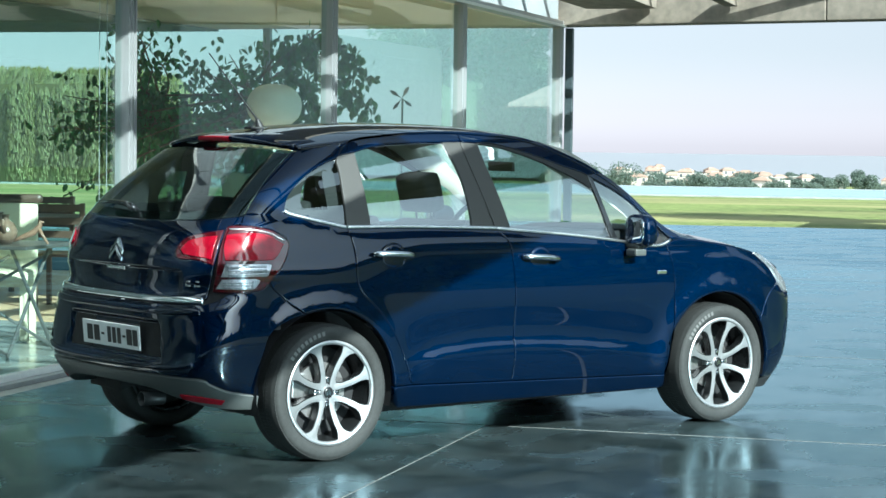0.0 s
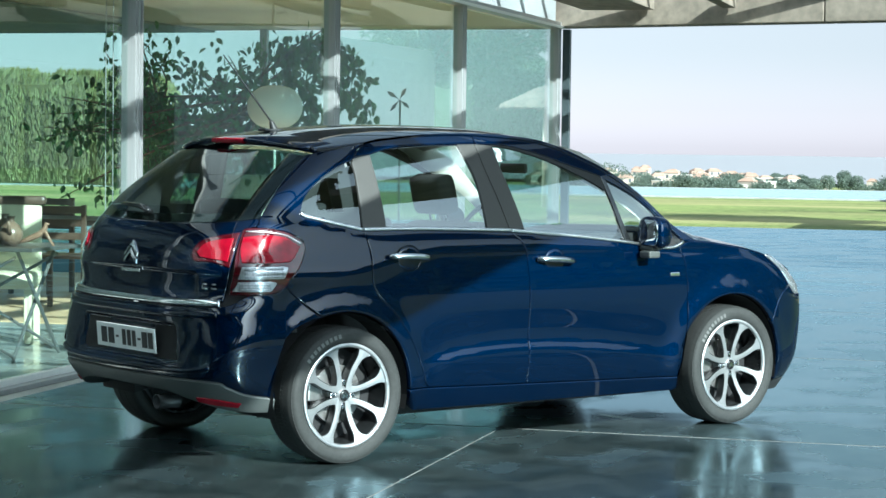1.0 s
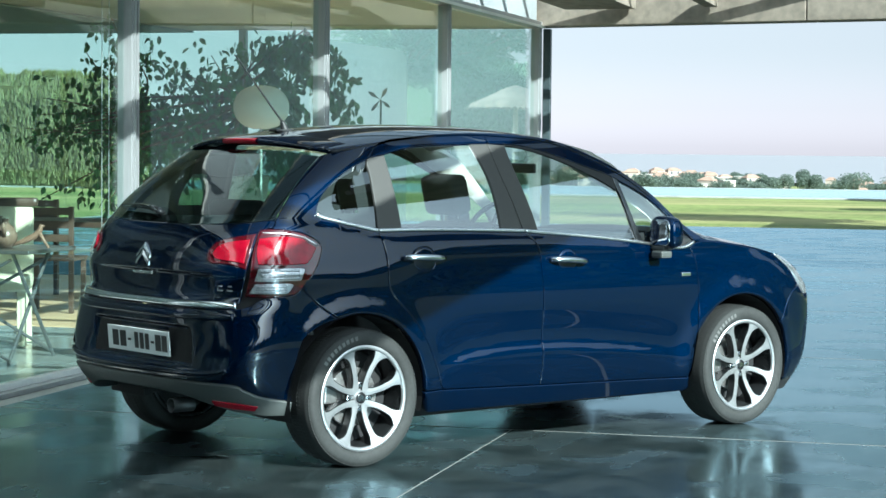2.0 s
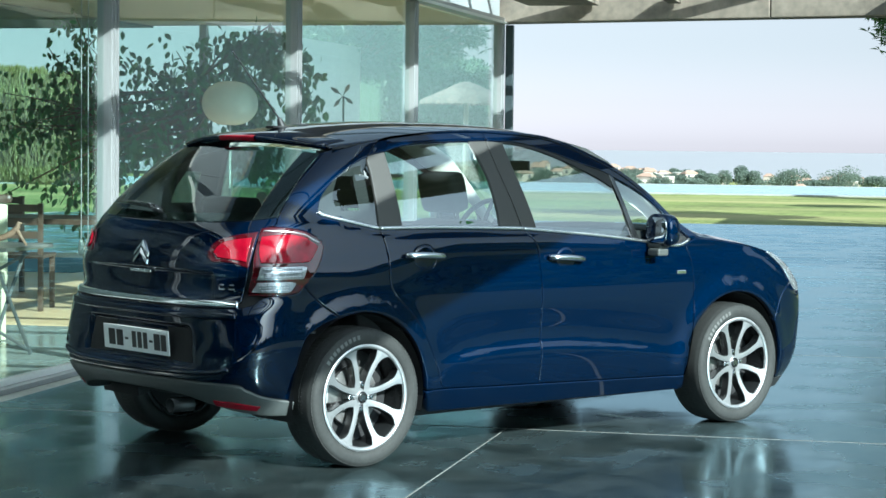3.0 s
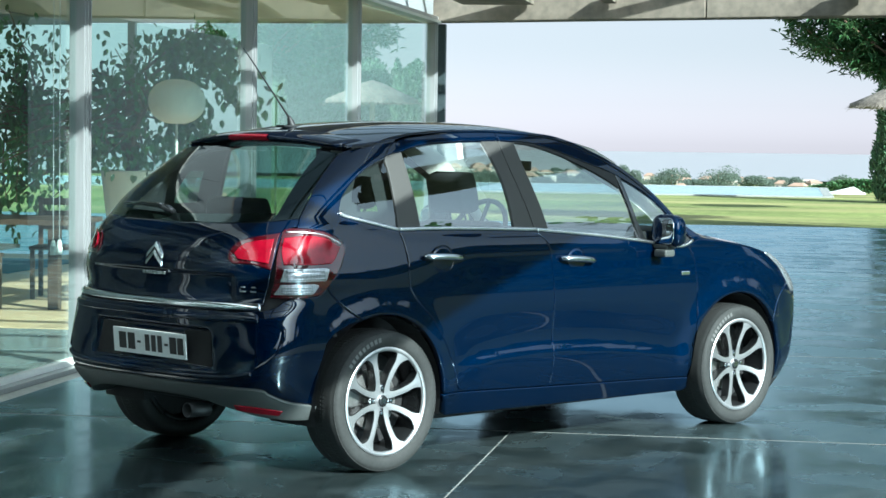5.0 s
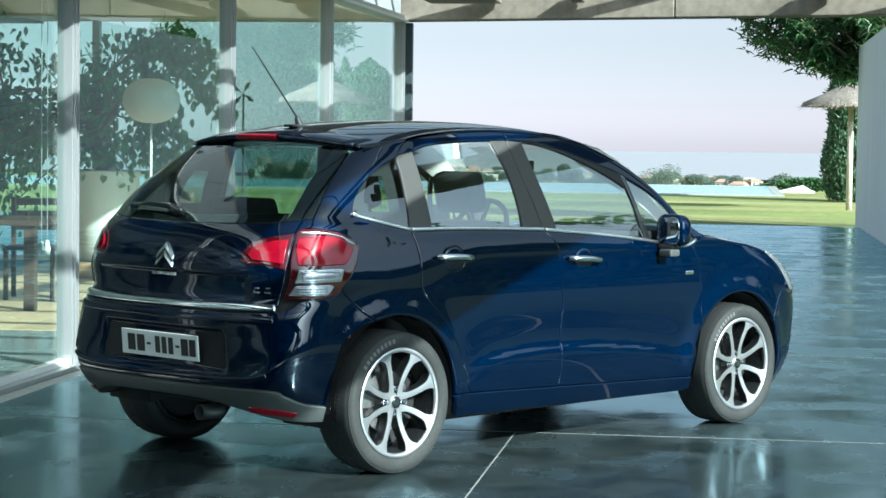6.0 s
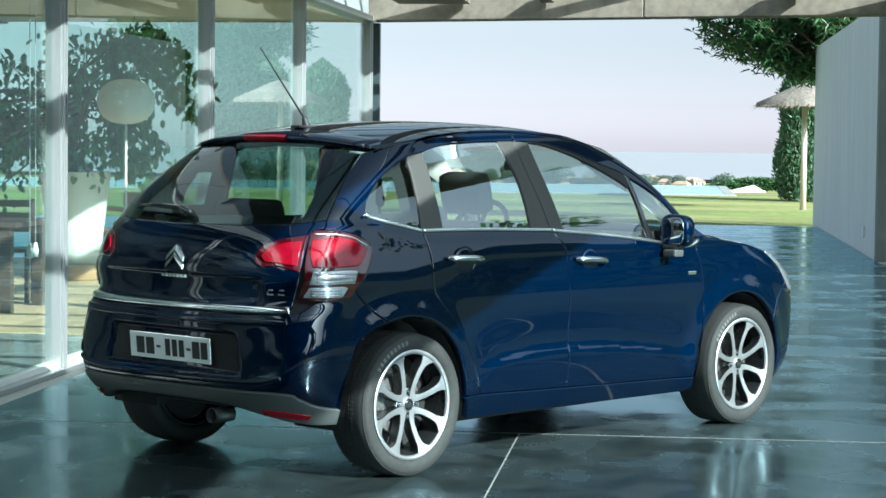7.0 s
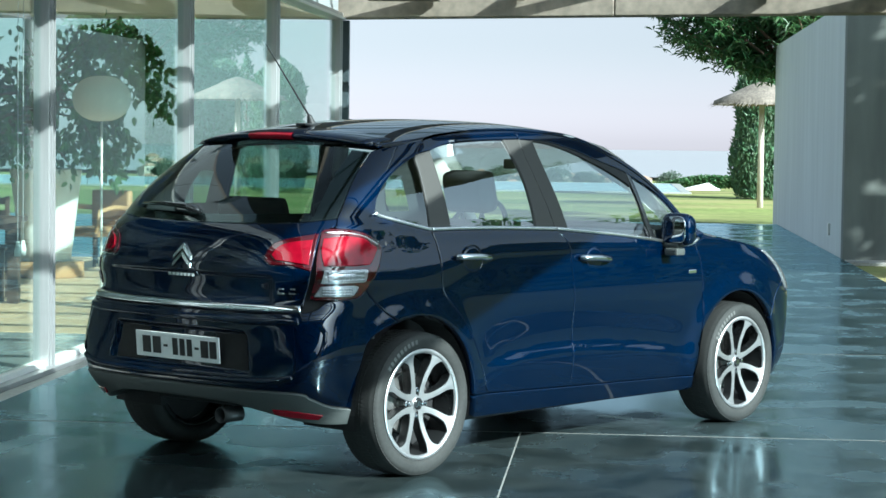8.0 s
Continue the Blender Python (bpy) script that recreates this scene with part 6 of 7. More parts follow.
for k in range(72):
    a = rng.uniform(0, 2 * math.pi)
    r = 1.9 * math.sqrt(rng.uniform(0.03, 1))
    tip = Vector((r * math.cos(a) * 0.75, r * math.sin(a) * 1.08 + 0.4, rng.uniform(0.2, 1.72) - 0.12 * r))
    if tip.y < -0.4:
        tip.y = rng.uniform(-0.35, 0.8)
    if tip.y > 1.2:
        tip.z -= rng.uniform(0, 0.8)
    if k >= 46:
        tip = Vector((rng.uniform(-0.7, 0.6), rng.uniform(0.75, 2.0), rng.uniform(-0.35, 1.72)))
    tip.z = max(-0.35, min(1.72, tip.z))
    start = (third if k >= 46 else rng.choice((main, second)))[rng.choice((3, 4, 5))]
    pts = branch(bt, start, tip, 0.016, 0.004, rng, 0.12, 6)
    for p in pts[2:]:
        knots = [p + Vector((rng.gauss(0, 0.13), rng.gauss(0, 0.13), rng.gauss(-0.03, 0.13))) for _ in range(3)]
        for q in range(10):
            c = knots[q % 3] + Vector((rng.gauss(0, 0.045), rng.gauss(0, 0.045), rng.gauss(0, 0.05)))
            if c.z < 1.76:
                add_leaf(bc, c, rng.uniform(0.06, 0.11), rng, 0.9, 0.62, True)
for y0, z0, y1, z1 in ((-0.55, 1.55, -0.75, 1.25), (-0.7, 1.6, -1.15, 1.15), (-0.75, 1.5, -1.22, 0.72), (-0.6, 1.35, -1.0, 0.85), (-0.35, 0.7, -0.66, 0.05), (-0.3, 0.6, -0.55, 0.15), (-0.4, 0.8, -0.78, 0.3), (-0.5, 1.1, -0.7, 0.7), (-0.3, 1.5, -0.45, 1.1)):
    hook = branch(bt, main[5], (0.15, y0, z0), 0.016, 0.008, rng, 0.1, 5)[-1]
    spray = branch(bt, hook, (rng.uniform(-0.1, 0.3), y1, z1), 0.008, 0.003, rng, -0.12, 8)
    for p in spray:
        for _ in range(15):
            add_leaf(bc, p + Vector((rng.gauss(0, 0.07), rng.gauss(0, 0.07), rng.gauss(-0.03, 0.06))), rng.uniform(0.075, 0.12), rng, 1.0, 0.6, True)
part("trunk", bt, BARK, fig, smooth=True)
part("crown", bc, FICUS_LEAF, fig)

# clipped conifer hedge beyond the lawn
rng = random.Random(11)
hedge = empty("hedge", Matrix(), "tall sunlit conifer hedge beyond the lawn", "hedge")
bc = bmesh.new()
h0, h1 = Vector((22.9, 66.0, 0)), Vector((28.8, 49.8, 0))
for k in range(30):
    f = k / 29
    c = h0.lerp(h1, f) + Vector((rng.uniform(-0.25, 0.25), rng.uniform(-0.25, 0.25), 0))
    hh = rng.uniform(3.75, 4.0) * (1 - 0.12 * f)
    for _ in range(4600):
        z = rng.random() ** 0.8 * hh
        r = (0.95 if z < hh * 0.8 else 0.95 * (1.15 - z / hh) / 0.35) * rng.uniform(0.88, 1.03)
        a = rng.uniform(0, 6.28)
        p = Vector((c.x + r * math.cos(a), c.y + r * math.sin(a), z))
        w, h = rng.uniform(0.014, 0.034), rng.uniform(0.10, 0.24)
        t = Vector((-math.sin(a + rng.uniform(-0.6, 0.6)), math.cos(a), 0))
        o = Vector((math.cos(a), math.sin(a), 0)) * 0.014
        v = [bm2 for bm2 in (bc.verts.new(p - t * w - o), bc.verts.new(p + o), bc.verts.new(p + t * w - o), bc.verts.new(p + Vector((0, 0, h)) - o * 0.5))]
        bc.faces.new((v[0], v[1], v[3]))
        bc.faces.new((v[1], v[2], v[3]))
tagged(part("foliage", bc, HEDGE_LEAF, hedge), kind="stuff")
bm = bmesh.new()
d = (h1 - h0).normalized()
nrm = Vector((-d.y, d.x, 0)) * 0.8
vs = [bm.verts.new(p + o + Vector((0, 0, z))) for z in (-0.06, 3.2) for p, o in ((h0, nrm), (h1, nrm), (h1, -nrm), (h0, -nrm))]
for i in range(4):
    j = (i + 1) % 4
    bm.faces.new((vs[i], vs[j], vs[4 + j], vs[4 + i]))
bm.faces.new(vs[4:])
bmesh.ops.recalc_face_normals(bm, faces=bm.faces[:])
part("hedge_core", bm, HEDGE_LEAF, hedge)

# oleander leaning over the wall's end, and two unseen trees for shade
rng = random.Random(21)
ole = empty("oleander_tree", hm(30.2, -5.0, -0.06), "dark green oleander tree leaning over the lawn", "tree")
bt, bc = bmesh.new(), bmesh.new()
trunk = branch(bt, (0, 0, 0), (0.2, 0.25, 2.7), 0.14, 0.10, rng, 0.06)
for k in range(60):
    a, r = rng.uniform(0, 6.28), 2.0 * math.sqrt(rng.random())
    tip = Vector((r * math.cos(a) * 0.8, 1.15 + r * math.sin(a) * 1.15, 4.2 + rng.uniform(-1, 1) * math.sqrt(max(0.05, 1 - (r / 2.4) ** 2)) * 1.25))
    pts = branch(bt, trunk[-1], tip, 0.035, 0.006, rng, 0.12, 6)
    for p in pts[3:]:
        for _ in range(16):
            c = p + Vector((rng.gauss(0, 0.16), rng.gauss(0, 0.13), rng.gauss(0, 0.11)))
            rng.random()
            for q in range(5):
                t = Euler((rng.uniform(-0.5, 0.5), rng.uniform(-0.7, 0.9), q * 1.26 + rng.uniform(-0.3, 0.3))).to_matrix()
                s = rng.uniform(0.15, 0.25)
                v = [bc.verts.new(c + t @ Vector(x)) for x in ((0, 0, 0), (s * 0.5, s * 0.10, 0.01), (s, 0, -0.03), (s * 0.5, -s * 0.10, 0.01))]
                bc.faces.new((v[0], v[1], v[2]))
                bc.faces.new((v[0], v[2], v[3]))
part("trunk", bt, BARK, ole, smooth=True)
part("crown", bc, TREE_LEAF, ole)
k = 0
# both stand out of view and keep the sun off the return wall
for u, w, h in ((11.5, -12.8, 9.6), (15.5, -13.0, 10.0)):
    tree("shading_tree", hm(u, w, -0.06), h, 3.6, 0.5, 12000, 0.40, TREE_LEAF, "unseen broad green tree added to shade the return wall", seed=40 + k, clumps=16)
    k += 1


def belt_height(u):
    tall = math.exp(-(((u - 7) / 9) ** 4))
    return (7.2 if u < 8 else 6.2) + (2.8 if u < 8 else 3.8) * tall + 0.7 * math.sin(u * 0.55) + 0.6 * math.sin(u * 1.27 + 1) + 0.4 * math.sin(u * 2.9)


def tree_belt(m, u0, u1, seed, label):
    """A close row of trees seen only as a leafy wall."""
    rr = random.Random(seed)
    belt = empty("tree_belt", m, label, "trees")
    bt, bc = bmesh.new(), bmesh.new()
    cols = [u0 + 1.5 * i for i in range(int((u1 - u0) / 1.5) + 1)]
    front = [[bt.verts.new((u, 0.5 * math.sin(u * 1.1 + f * 5) + (1.2 if f > 0.7 else 0), f * (belt_height(u) - 0.6))) for f in (0, 0.25, 0.5, 0.75, 0.92, 1.0)] for u in cols]
    for p, q in zip(front, front[1:]):
        for i in range(5):
            bt.faces.new((p[i], q[i], q[i + 1], p[i + 1]))
    for _ in range(int(300 * (u1 - u0))):
        u = rr.uniform(u0, u1)
        z = belt_height(u) * rr.random() ** 0.7 * rr.uniform(0.97, 1.06)
        add_leaf(bc, Vector((u, 0.5 * math.sin(u * 1.1 + z * 0.4) + rr.uniform(-0.2, 1.4), z)), rr.uniform(0.25, 0.6), rr, 0.3, 0.6)
    part("foliage_mass", bt, CYPRESS_LEAF, belt)
    part("foliage", bc, TREE_LEAF, belt, kind="stuff")


tree_belt(hm(0, -36, -0.06), -46, 53, 61, "dense belt of tall dark garden trees across the lawn")
tree_belt(hm(-46, -8, -0.06, rz=-90), -30, 28, 62, "dense belt of tall dark garden trees behind the terrace")

# clipped garden hedge and cypress row behind the wall
rng = random.Random(31)
garden = empty("hedge", hm(67.5, -13.0, -2.2), "tall clipped dark green hedge behind the garden wall", "hedge")
bc = bmesh.new()
for _ in range(24000):
    x, z = rng.uniform(-8.5, 8.5), 6.75 * rng.random() ** 0.6
    y = rng.choice((-0.8, 0.8)) * rng.uniform(0.8, 1.05) if z < 6.4 else rng.uniform(-0.8, 0.8)
    add_leaf(bc, Vector((x, y, z + 0.12 * math.sin(x * 1.3) * z / 6)), rng.uniform(0.14, 0.26), rng, -1.0, 0.5)
part("foliage", bc, CYPRESS_LEAF, garden, kind="stuff")
part("hedge_core", boxed(-8.4, 8.4, -0.68, 0.68, 0, 6.4, bevel=0.1), CYPRESS_LEAF, garden)


def cypress(m, height, radius, count, seed, label):
    rr = random.Random(seed)
    c = empty("cypress", m, label, "tree", "garden cypresses")
    bm = bmesh.new()
    for _ in range(count):
        z = rr.random() * height
        r = radius * (1 - (z / height) ** 9) * math.sqrt(rr.uniform(0.1, 1.1)) * (1 + 0.12 * math.sin(z * 3 + seed))
        a = rr.uniform(0, 6.28)
        add_leaf(bm, Vector((r * math.cos(a), r * math.sin(a), z)), rr.uniform(0.1, 0.22), rr, -1.2, 0.35)
    part("crown", bm, CYPRESS_LEAF, c)
    part("trunk", rod(bmesh.new(), (0, 0, -0.1), (0, 0, height * 0.8), 0.10, 0.03), BARK, c)


for q, (u, h) in enumerate(((79.7, 8.2), (83.0, 7.7), (86.5, 8.0), (90.0, 7.6))):
    cypress(hm(u, -12.8, -3.3), h, 0.5, 4200, 80 + q, "young column-shaped cypress in the garden row")

# slim cypress, low hedge, parasols, white cover by the pool
rng = random.Random(5)
cypress(hm(47.7, -5.2, -0.06), 3.6, 0.74, 15000, 5, "slim dark green cypress by the pool")
low = empty("low_hedge", hm(65.5, -3.0, -0.15), "low dark green clipped hedge", "hedge")
bc = bmesh.new()
for _ in range(6000):
    y = rng.uniform(-2.6, 0.2)
    hgt = 0.4 if y < -1.2 else 0.4 - 0.3 * (y + 1.2) / 1.4
    c = Vector((rng.uniform(-0.4, 0.4), y, hgt * rng.random() ** 0.6))
    add_leaf(bc, c, rng.uniform(0.08, 0.16), rng, 0, 0.6)
part("foliage", bc, TREE_LEAF, low, kind="stuff")


def parasol(m, r, rim_z, top_z):
    p = empty("parasol", m, "round thatched straw parasol on a wooden pole", "parasol", "garden parasols")
    rng2 = random.Random(3)
    bm = bmesh.new()
    lathe(bm, [(r * 1.0, rim_z - 0.02), (r * 0.98, rim_z + 0.08), (r * 0.6, rim_z + (top_z - rim_z) * 0.5), (r * 0.25, rim_z + (top_z - rim_z) * 0.86), (0.05, top_z), (0.0, top_z), (0.0, top_z - 0.12), (r * 0.6, rim_z + (top_z - rim_z) * 0.42), (r * 0.96, rim_z - 0.01)], 36)
    part("canopy", bm, THATCH, p, smooth=True)
    bm = bmesh.new()
    for _ in range(900):
        a, f = rng2.uniform(0, 6.28), rng2.uniform(0.15, 1.03)
        z = rim_z + (top_z - rim_z) * (1 - f) * 1.02 + 0.03
        q = Vector((r * f * math.cos(a), r * f * math.sin(a), z))
        d2 = Vector((math.cos(a), math.sin(a), -(top_z - rim_z) / r)).normalized() * rng2.uniform(0.15, 0.3)
        t = Vector((-math.sin(a), math.cos(a), 0)) * 0.02
        v = [bm.verts.new(x) for x in (q - t, q + t, q + d2 + Vector((0, 0, rng2.uniform(-0.05, 0.03))))]
        bm.faces.new(v)
    part("straw", bm, THATCH, p, kind="stuff")
    part("pole", rod(bmesh.new(), (0, 0, -0.05), (0, 0, top_z - 0.1), 0.075, 0.06, 12), WEATHERED, p, "bare weathered wooden pole", smooth=True)
    return p


parasol(hm(40.0, -4.69, -0.06), 1.13, 2.40, 2.93)
bm = bmesh.new()
box(bm, -0.6, 0.6, -0.55, 0.55, 0.0, 0.06, bevel=0.02)
vs = [bm.verts.new(p) for p in ((-0.55, -0.5, 0.06), (0.55, -0.5, 0.06), (0.55, 0.5, 0.06), (-0.55, 0.5, 0.06), (0, -0.2, 0.24))]
for i in range(4):
    bm.faces.new((vs[i], vs[(i + 1) % 4], vs[4]))
cover = part("lounger_cover", bm, WHITE_PAINT, None, m=hm(57.5, -4.0, -0.06))
tagged(cover, "white peaked cloth cover on the lawn by the pool", "cover")

socket = empty("wall_socket", hm(19.0, WALL_Y, 0.30), "small white weatherproof socket on the garden wall", "socket")
part("plate", boxed(-0.05, 0.05, 0.0, 0.03, -0.08, 0.08, bevel=0.008), WHITE_PAINT, socket)

# ---- things in the pavilion ----
lamp = empty("floor_lamp", hm(8.5, 3.0, 0.012), "floor lamp with a rounded white paper shade", "floor lamp")
part("shade", lathe(bmesh.new(), [(max(0.05, 0.25 * math.cos(radians(a)) ** 0.8), 1.735 + 0.195 * math.sin(radians(a))) for a in range(-84, 85, 8)], 40), PAPER, lamp, "rounded white paper shade", smooth=True)
part("stem", rod(bmesh.new(), (0, 0, 0.02), (0, 0, 1.56), 0.011), WHITE_PAINT, lamp, smooth=True)
part("foot", lathe(bmesh.new(), [(0.0, 0.0), (0.15, 0.0), (0.15, 0.015), (0.02, 0.03), (0.0, 0.03)], 32), WHITE_PAINT, lamp, smooth=True)


def folding_table(m):
    t = empty("folding_table", m, "grey folding table with crossed metal legs", "table")
    part("tabletop", boxed(-0.36, 0.36, -0.75, 0.75, 0.70, 0.725, bevel=0.006), GREY_METAL, t)
    for y in (-0.6, 0.6):
        for s in (1, -1):
            part("leg", rod(bmesh.new(), (-0.3 * s, y + 0.015 * s, 0.0), (0.3 * s, y + 0.015 * s, 0.70), 0.0125, sides=8), GREY_METAL, t)
    for s in (1, -1):
        part("cross_brace", rod(bmesh.new(), (0.32 * s, -0.6, 0.02), (0.32 * s, 0.6, 0.66), 0.011, sides=8), GREY_METAL, t)
        part("cross_brace", rod(bmesh.new(), (0.30 * s, 0.6, 0.02), (0.30 * s, -0.6, 0.66), 0.011, sides=8), GREY_METAL, t)
    return t


folding_table(hm(3.15, 3.28, 0.012))


def ivory_chair(m):
    c = empty("dining_chair", m, "ivory upholstered dining chair with a curved back", "chair", "ivory chairs")
    part("seat", boxed(-0.24, 0.24, -0.24, 0.24, 0.38, 0.49, bevel=0.03), IVORY, c, smooth=True)
    bm = bmesh.new()
    box(bm, -0.27, -0.19, -0.24, 0.24, 0.40, 0.97, bevel=0.03)
    part("backrest", bm, IVORY, c, smooth=True)
    part("top_rail", boxed(-0.295, -0.17, -0.27, 0.27, 0.955, 1.015, bevel=0.024), DARK_WOOD, c, "dark wooden top rail")
    for x in (-0.2, 0.2):
        for y in (-0.2, 0.2):
            part("leg", boxed(x - 0.03, x + 0.03, y - 0.03, y + 0.03, 0.0, 0.40, bevel=0.008), IVORY, c)
    return c


ch = ivory_chair(hm(4.0, 3.36, 0.012, rz=200))
copy_thing(ch, hm(3.9, 4.3, 0.012, rz=170))


def jug(m, h):
    j = empty("jug", m, "small round-bellied glazed ceramic jug on the table", "jug", "jugs")
    part("body", lathe(bmesh.new(), [(0.0, 0.0), (0.045, 0.0), (0.075, 0.05 * h), (0.08, 0.09 * h), (0.055, 0.14 * h), (0.024, 0.165 * h), (0.022, 0.19 * h), (0.034, 0.2 * h), (0.03, 0.2 * h), (0.0, 0.17 * h)], 24), CERAMIC, j, smooth=True)
    part("spout", tube(bmesh.new(), [(0.06, 0, 0.08 * h), (0.10, 0, 0.12 * h), (0.13, 0, 0.17 * h)], [0.02, 0.014, 0.01], 8), CERAMIC, j, smooth=True)
    return j


jug(hm(3.25, 2.96, 0.737, rz=60), 1.0)
jug(hm(3.1, 2.84, 0.737, rz=200), 0.95)
bird = empty("wooden_bird", hm(3.15, 2.68, 0.737, rz=100), "carved brown wooden bird ornament on the table", "ornament")
part("body", tube(bmesh.new(), [(0.13, 0, 0.012), (0.06, 0, 0.04), (-0.02, 0, 0.075), (-0.06, 0, 0.12), (-0.065, 0, 0.145), (-0.085, 0, 0.14)], [0.006, 0.018, 0.022, 0.017, 0.014, 0.005], 10), BROWN_WOOD, bird, smooth=True)
part("leg", tube(bmesh.new(), [(-0.05, 0, 0.10), (-0.08, 0, 0.05), (-0.115, 0, 0.0)], [0.016, 0.011, 0.008], 8), BROWN_WOOD, bird, smooth=True)

dt = empty("dining_table", hm(7.5, 4.6, 0.012), "dark stained wooden dining table", "table")
part("tabletop", boxed(-0.5, 0.5, -1.1, 1.1, 0.69, 0.735, bevel=0.006), DARK_WOOD, dt)
for x in (-0.42, 0.42):
    for y in (-1.0, 1.0):
        part("leg", boxed(x - 0.045, x + 0.045, y - 0.045, y + 0.045, 0.0, 0.69, bevel=0.004), DARK_WOOD, dt)


def wooden_chair(m):
    c = empty("wooden_chair", m, "dark wooden chair with a slatted back", "chair", "wooden chairs")
    part("seat", boxed(-0.23, 0.23, -0.23, 0.23, 0.43, 0.46, bevel=0.008), DARK_WOOD, c)
    for x in (-0.2, 0.2):
        for y in (-0.2, 0.2):
            part("leg", boxed(x - 0.02, x + 0.02, y - 0.02, y + 0.02, 0.0, 0.43 if x > 0 else 0.88, bevel=0.004), DARK_WOOD, c)
    for z in (0.62, 0.73, 0.84):
        part("back_slat", boxed(-0.212, -0.192, -0.18, 0.18, z - 0.03, z + 0.03, bevel=0.004), DARK_WOOD, c)
    return c


wc = wooden_chair(hm(6.75, 4.2, 0.012, rz=10))
copy_thing(wc, hm(8.3, 4.0, 0.012, rz=190))
copy_thing(wc, hm(8.3, 5.2, 0.012, rz=175))

arm = empty("armchair", hm(13.2, 4.25, 0.012, rz=150), "brown woven armchair by the far window", "armchair")
part("seat", boxed(-0.28, 0.28, -0.28, 0.28, 0.32, 0.42, bevel=0.03), OAK, arm, smooth=True)
part("backrest", boxed(-0.30, -0.22, -0.28, 0.28, 0.36, 0.82, bevel=0.03), OAK, arm, smooth=True)
for y in (-0.28, 0.28):
    part("armrest", tube(bmesh.new(), [(-0.26, y, 0.62), (0, y, 0.64), (0.22, y, 0.60), (0.28, y, 0.35)], 0.028, 8), OAK, arm, smooth=True)
for x in (-0.24, 0.24):
    for y in (-0.22, 0.22):
        part("leg", rod(bmesh.new(), (x, y, 0.0), (x * 0.9, y * 0.9, 0.33), 0.02), DARK_WOOD, arm)
rug = part("rug", boxed(11.2, 13.6, 5.6, 9.5, 0.0125, 0.024, bevel=0.004), BLUE_CLOTH, None, m=HOUSE)
tagged(rug, "flat woven blue rug on the travertine", "rug")

spin = empty("wind_spinner", hm(14.1, 3.51, 0.012), "grey metal wind spinner with four blades on a pole", "ornament")
part("pole", rod(bmesh.new(), (0, 0, 0), (0, 0, 1.93), 0.012), GREY_METAL, spin)
part("foot", lathe(bmesh.new(), [(0.0, 0.0), (0.14, 0.0), (0.14, 0.02), (0.0, 0.025)], 24), GREY_METAL, spin)
for k in range(4):
    a = radians(35 + 90 * k)
    bm = bmesh.new()
    e1, e2 = Vector((-0.25, math.cos(a), math.sin(a))).normalized(), Vector((0.35, -math.sin(a), math.cos(a))).normalized()
    pts = [(0.0, 0.0), (0.05, 0.008), (0.10, 0.024), (0.145, 0.015), (0.17, 0.0), (0.145, -0.015), (0.10, -0.024), (0.05, -0.008)]
    fr, bk = [], []
    for x, y in pts:
        p = Vector((-0.03, 0, 1.93)) + e1 * x + e2 * y
        fr.append(bm.verts.new(p))
        bk.append(bm.verts.new(p + Vector((0.006, 0, 0))))
    bm.faces.new(fr)
    bm.faces.new(bk[::-1])
    for i in range(8):
        bm.faces.new((fr[i], bk[i], bk[(i + 1) % 8], fr[(i + 1) % 8]))
    part("blade", bm, GREY_METAL, spin)

for d in (0.0, 0.11):
    cord = empty("blind_cord", hm(3.10 - d, 2.12, 0), "thin pale blind cord with a small weight", "blind cord", "blind cords")
    part("cord", rod(bmesh.new(), (0, 0, 0.78), (0, 0, 2.79), 0.003, sides=6), ALUMINIUM, cord)
    part("weight", lathe(bmesh.new(), [(0.0, 0.70), (0.018, 0.70), (0.020, 0.74), (0.010, 0.79), (0.0, 0.79)], 14), WHITE_PAINT, cord, smooth=True)

# ---- the far town on the shore ----
EYE = Vector((-6.0, -7.5, 0))


def far(heading, dist, z=-16.6):
    return Matrix.Translation(EYE + Vector((math.cos(radians(heading)), math.sin(radians(heading)), 0)) * dist + Vector((0, 0, z))) @ Matrix.Rotation(radians(heading), 4, "Z")


rng = random.Random(99)


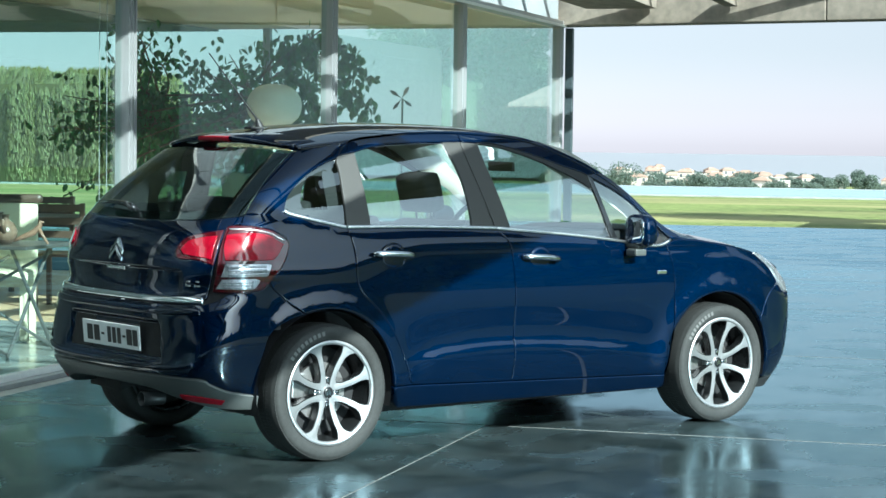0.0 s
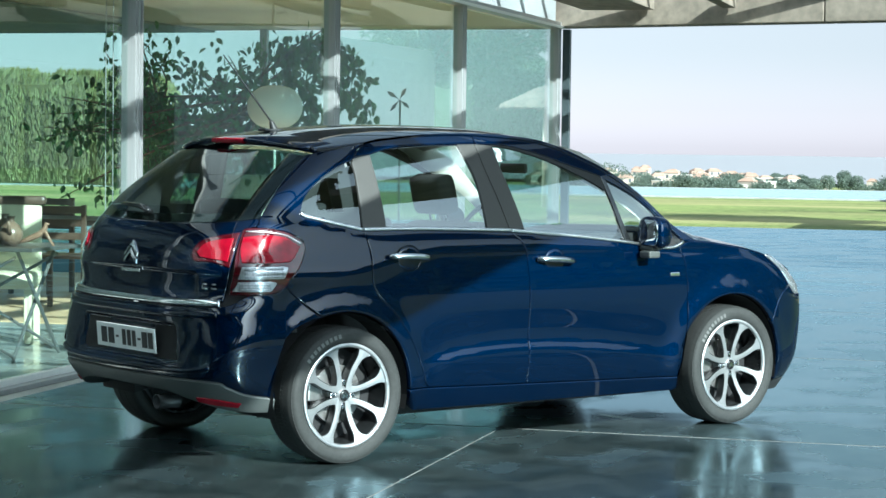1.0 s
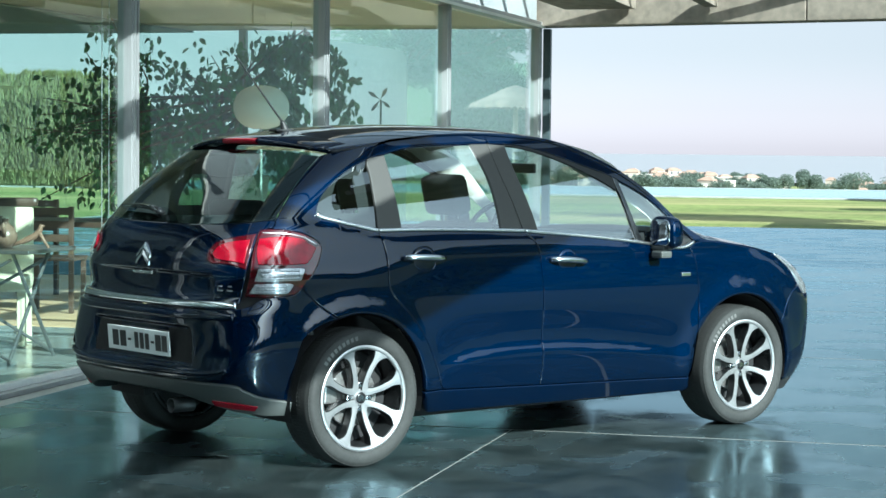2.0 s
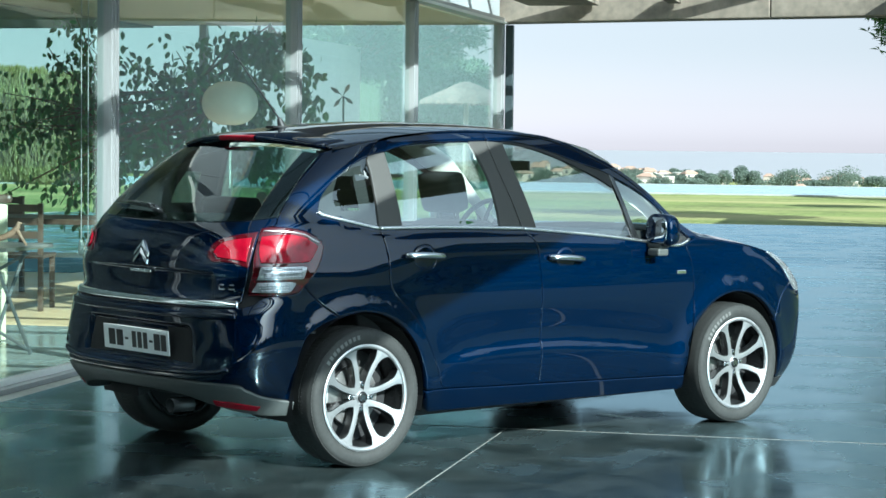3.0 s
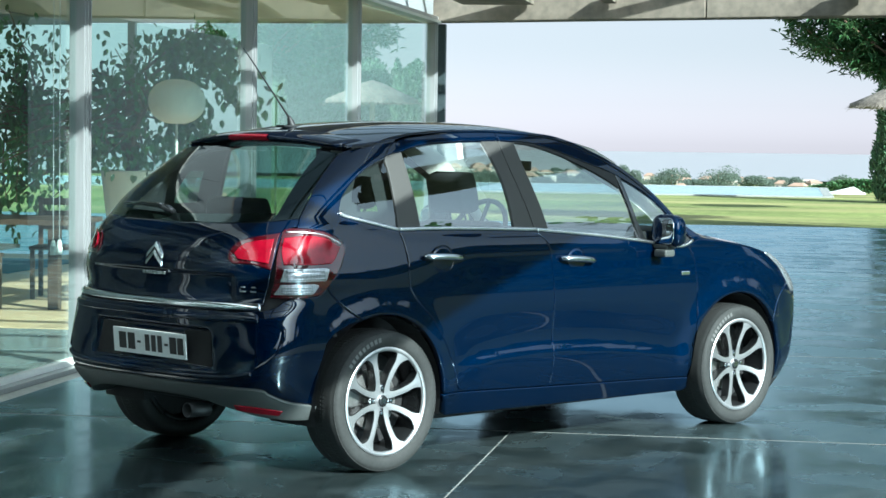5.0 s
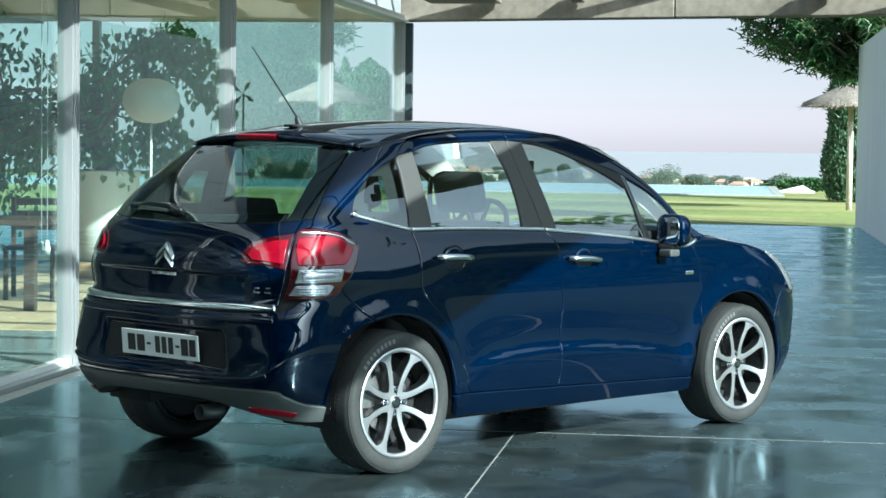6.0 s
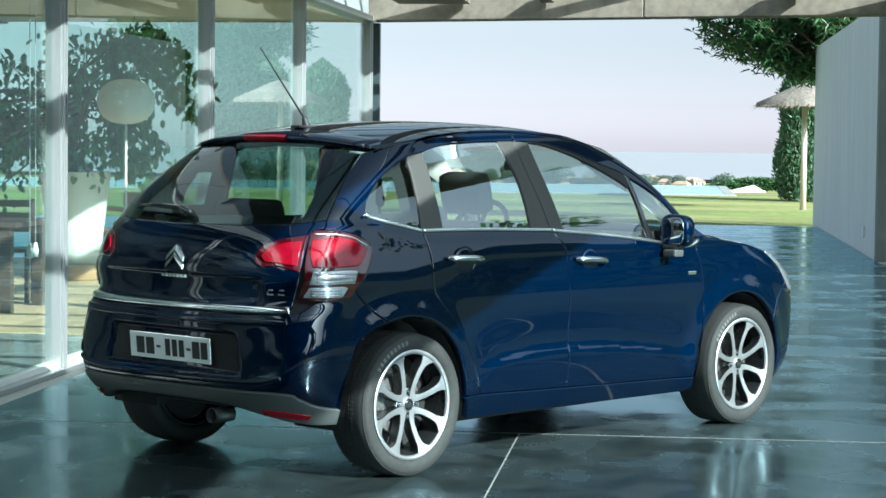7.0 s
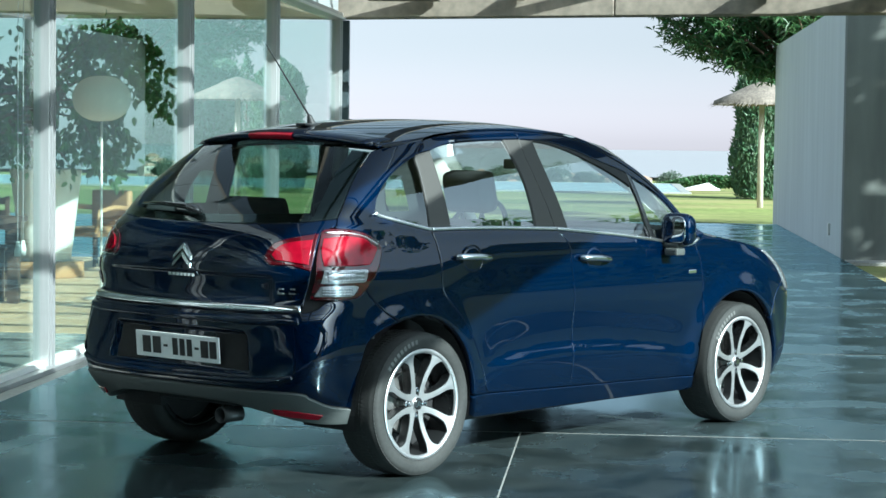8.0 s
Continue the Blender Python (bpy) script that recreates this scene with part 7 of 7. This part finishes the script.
def far_house(m, w, d, h, roof_mat, below=0.0):
    plaster = FAR_PLASTER
    hs = empty("far_house", m, "small pale plastered seaside house" + (" with a clay tile roof" if roof_mat is TILE_ROOF else " with a flat white roof"), "house", "shore houses")
    part("wall", boxed(-d / 2, d / 2, -w / 2, w / 2, -below, h), plaster, hs)
    bm = bmesh.new()
    if roof_mat is TILE_ROOF:
        o, r = 0.3, h + 1.3
        v = [bm.verts.new(p) for p in ((-d / 2 - o, -w / 2 - o, h), (d / 2 + o, -w / 2 - o, h), (d / 2 + o, w / 2 + o, h), (-d / 2 - o, w / 2 + o, h), (0, -w / 4, r), (0, w / 4, r))]
        for f in ((0, 1, 4), (2, 3, 5), (1, 2, 5, 4), (3, 0, 4, 5), (3, 2, 1, 0)):
            bm.faces.new([v[i] for i in f])
        bmesh.ops.recalc_face_normals(bm, faces=bm.faces[:])
    else:
        box(bm, -d / 2 - 0.1, d / 2 + 0.1, -w / 2 - 0.1, w / 2 + 0.1, h + 0.002, h + 0.25)
    part("roof", bm, roof_mat, hs)
    n = max(2, int(w / 2.2))
    for k in range(n):
        y = -w / 2 + w * (k + 0.5) / n
        for z in ([1.0] if h < 4 else [1.0, 3.6]):
            part("window", boxed(-d / 2 - 0.06, -d / 2 - 0.005, y - 0.45, y + 0.45, z, z + 1.2), WINDOW_DARK, hs)
    return hs


for k in range(110):
    hd = rng.uniform(41.8, 49.0) if k < 94 else rng.uniform(34.5, 41.5)
    dist = rng.uniform(780, 980)
    w, h = rng.uniform(3.2, 6.5), rng.choice((2.4, 2.6, 2.9, 3.8))
    rise = max(0, rng.uniform(-1, 5.6)) if k < 94 else 0
    z = -16.6 + rise
    far_house(far(hd, dist, z) @ Matrix.Rotation(rng.uniform(-0.5, 0.5), 4, "Z"), w, rng.uniform(4, 7), h, TILE_ROOF if rng.random() < 0.72 else PLASTER_WHITE, rise)


def far_tree(m, h, r, seed):
    rr = random.Random(seed)
    t = empty("far_tree", m, "round-crowned tree among the shore houses, haze in its leaf colour", "tree", "shore trees")
    bm = bmesh.new()
    for _ in range(5):
        c = (rr.uniform(-0.5, 0.5) * r, rr.uniform(-0.7, 0.7) * r, h * rr.uniform(0.35, 0.72))
        s = r * rr.uniform(0.5, 0.8)
        leaf_cloud(bm, c, (s, s, min(s, h * 0.32)), 420, 0.8, rr, shell=0.3)
    part("crown", bm, HAZED_LEAF, t)
    part("trunk", rod(bmesh.new(), (0, 0, 0), (0, 0, h * 0.5), 0.3, 0.15, 6), BARK, t)


spots = [(38.05, 770, 13.5, 7.0), (40.45, 770, 10.0, 4.5), (40.7, 790, 14.0, 3.0), (39.3, 790, 9.5, 7), (37.2, 820, 6.5, 6), (36.0, 830, 6.5, 4), (34.9, 770, 9.0, 5.0), (47.9, 760, 13.5, 5.5), (47.0, 770, 12.5, 6.5), (46.4, 800, 9.5, 5.5), (48.6, 770, 12, 6)]
spots += [(rng.uniform(41.2, 49.0), rng.uniform(760, 980), rng.uniform(3.5, 8.5), rng.uniform(3.0, 6.0)) for _ in range(105)]
spots += [(rng.uniform(33.5, 41.0), rng.uniform(840, 980), rng.uniform(3.5, 5.5), rng.uniform(3.0, 5.0)) for _ in range(16)]
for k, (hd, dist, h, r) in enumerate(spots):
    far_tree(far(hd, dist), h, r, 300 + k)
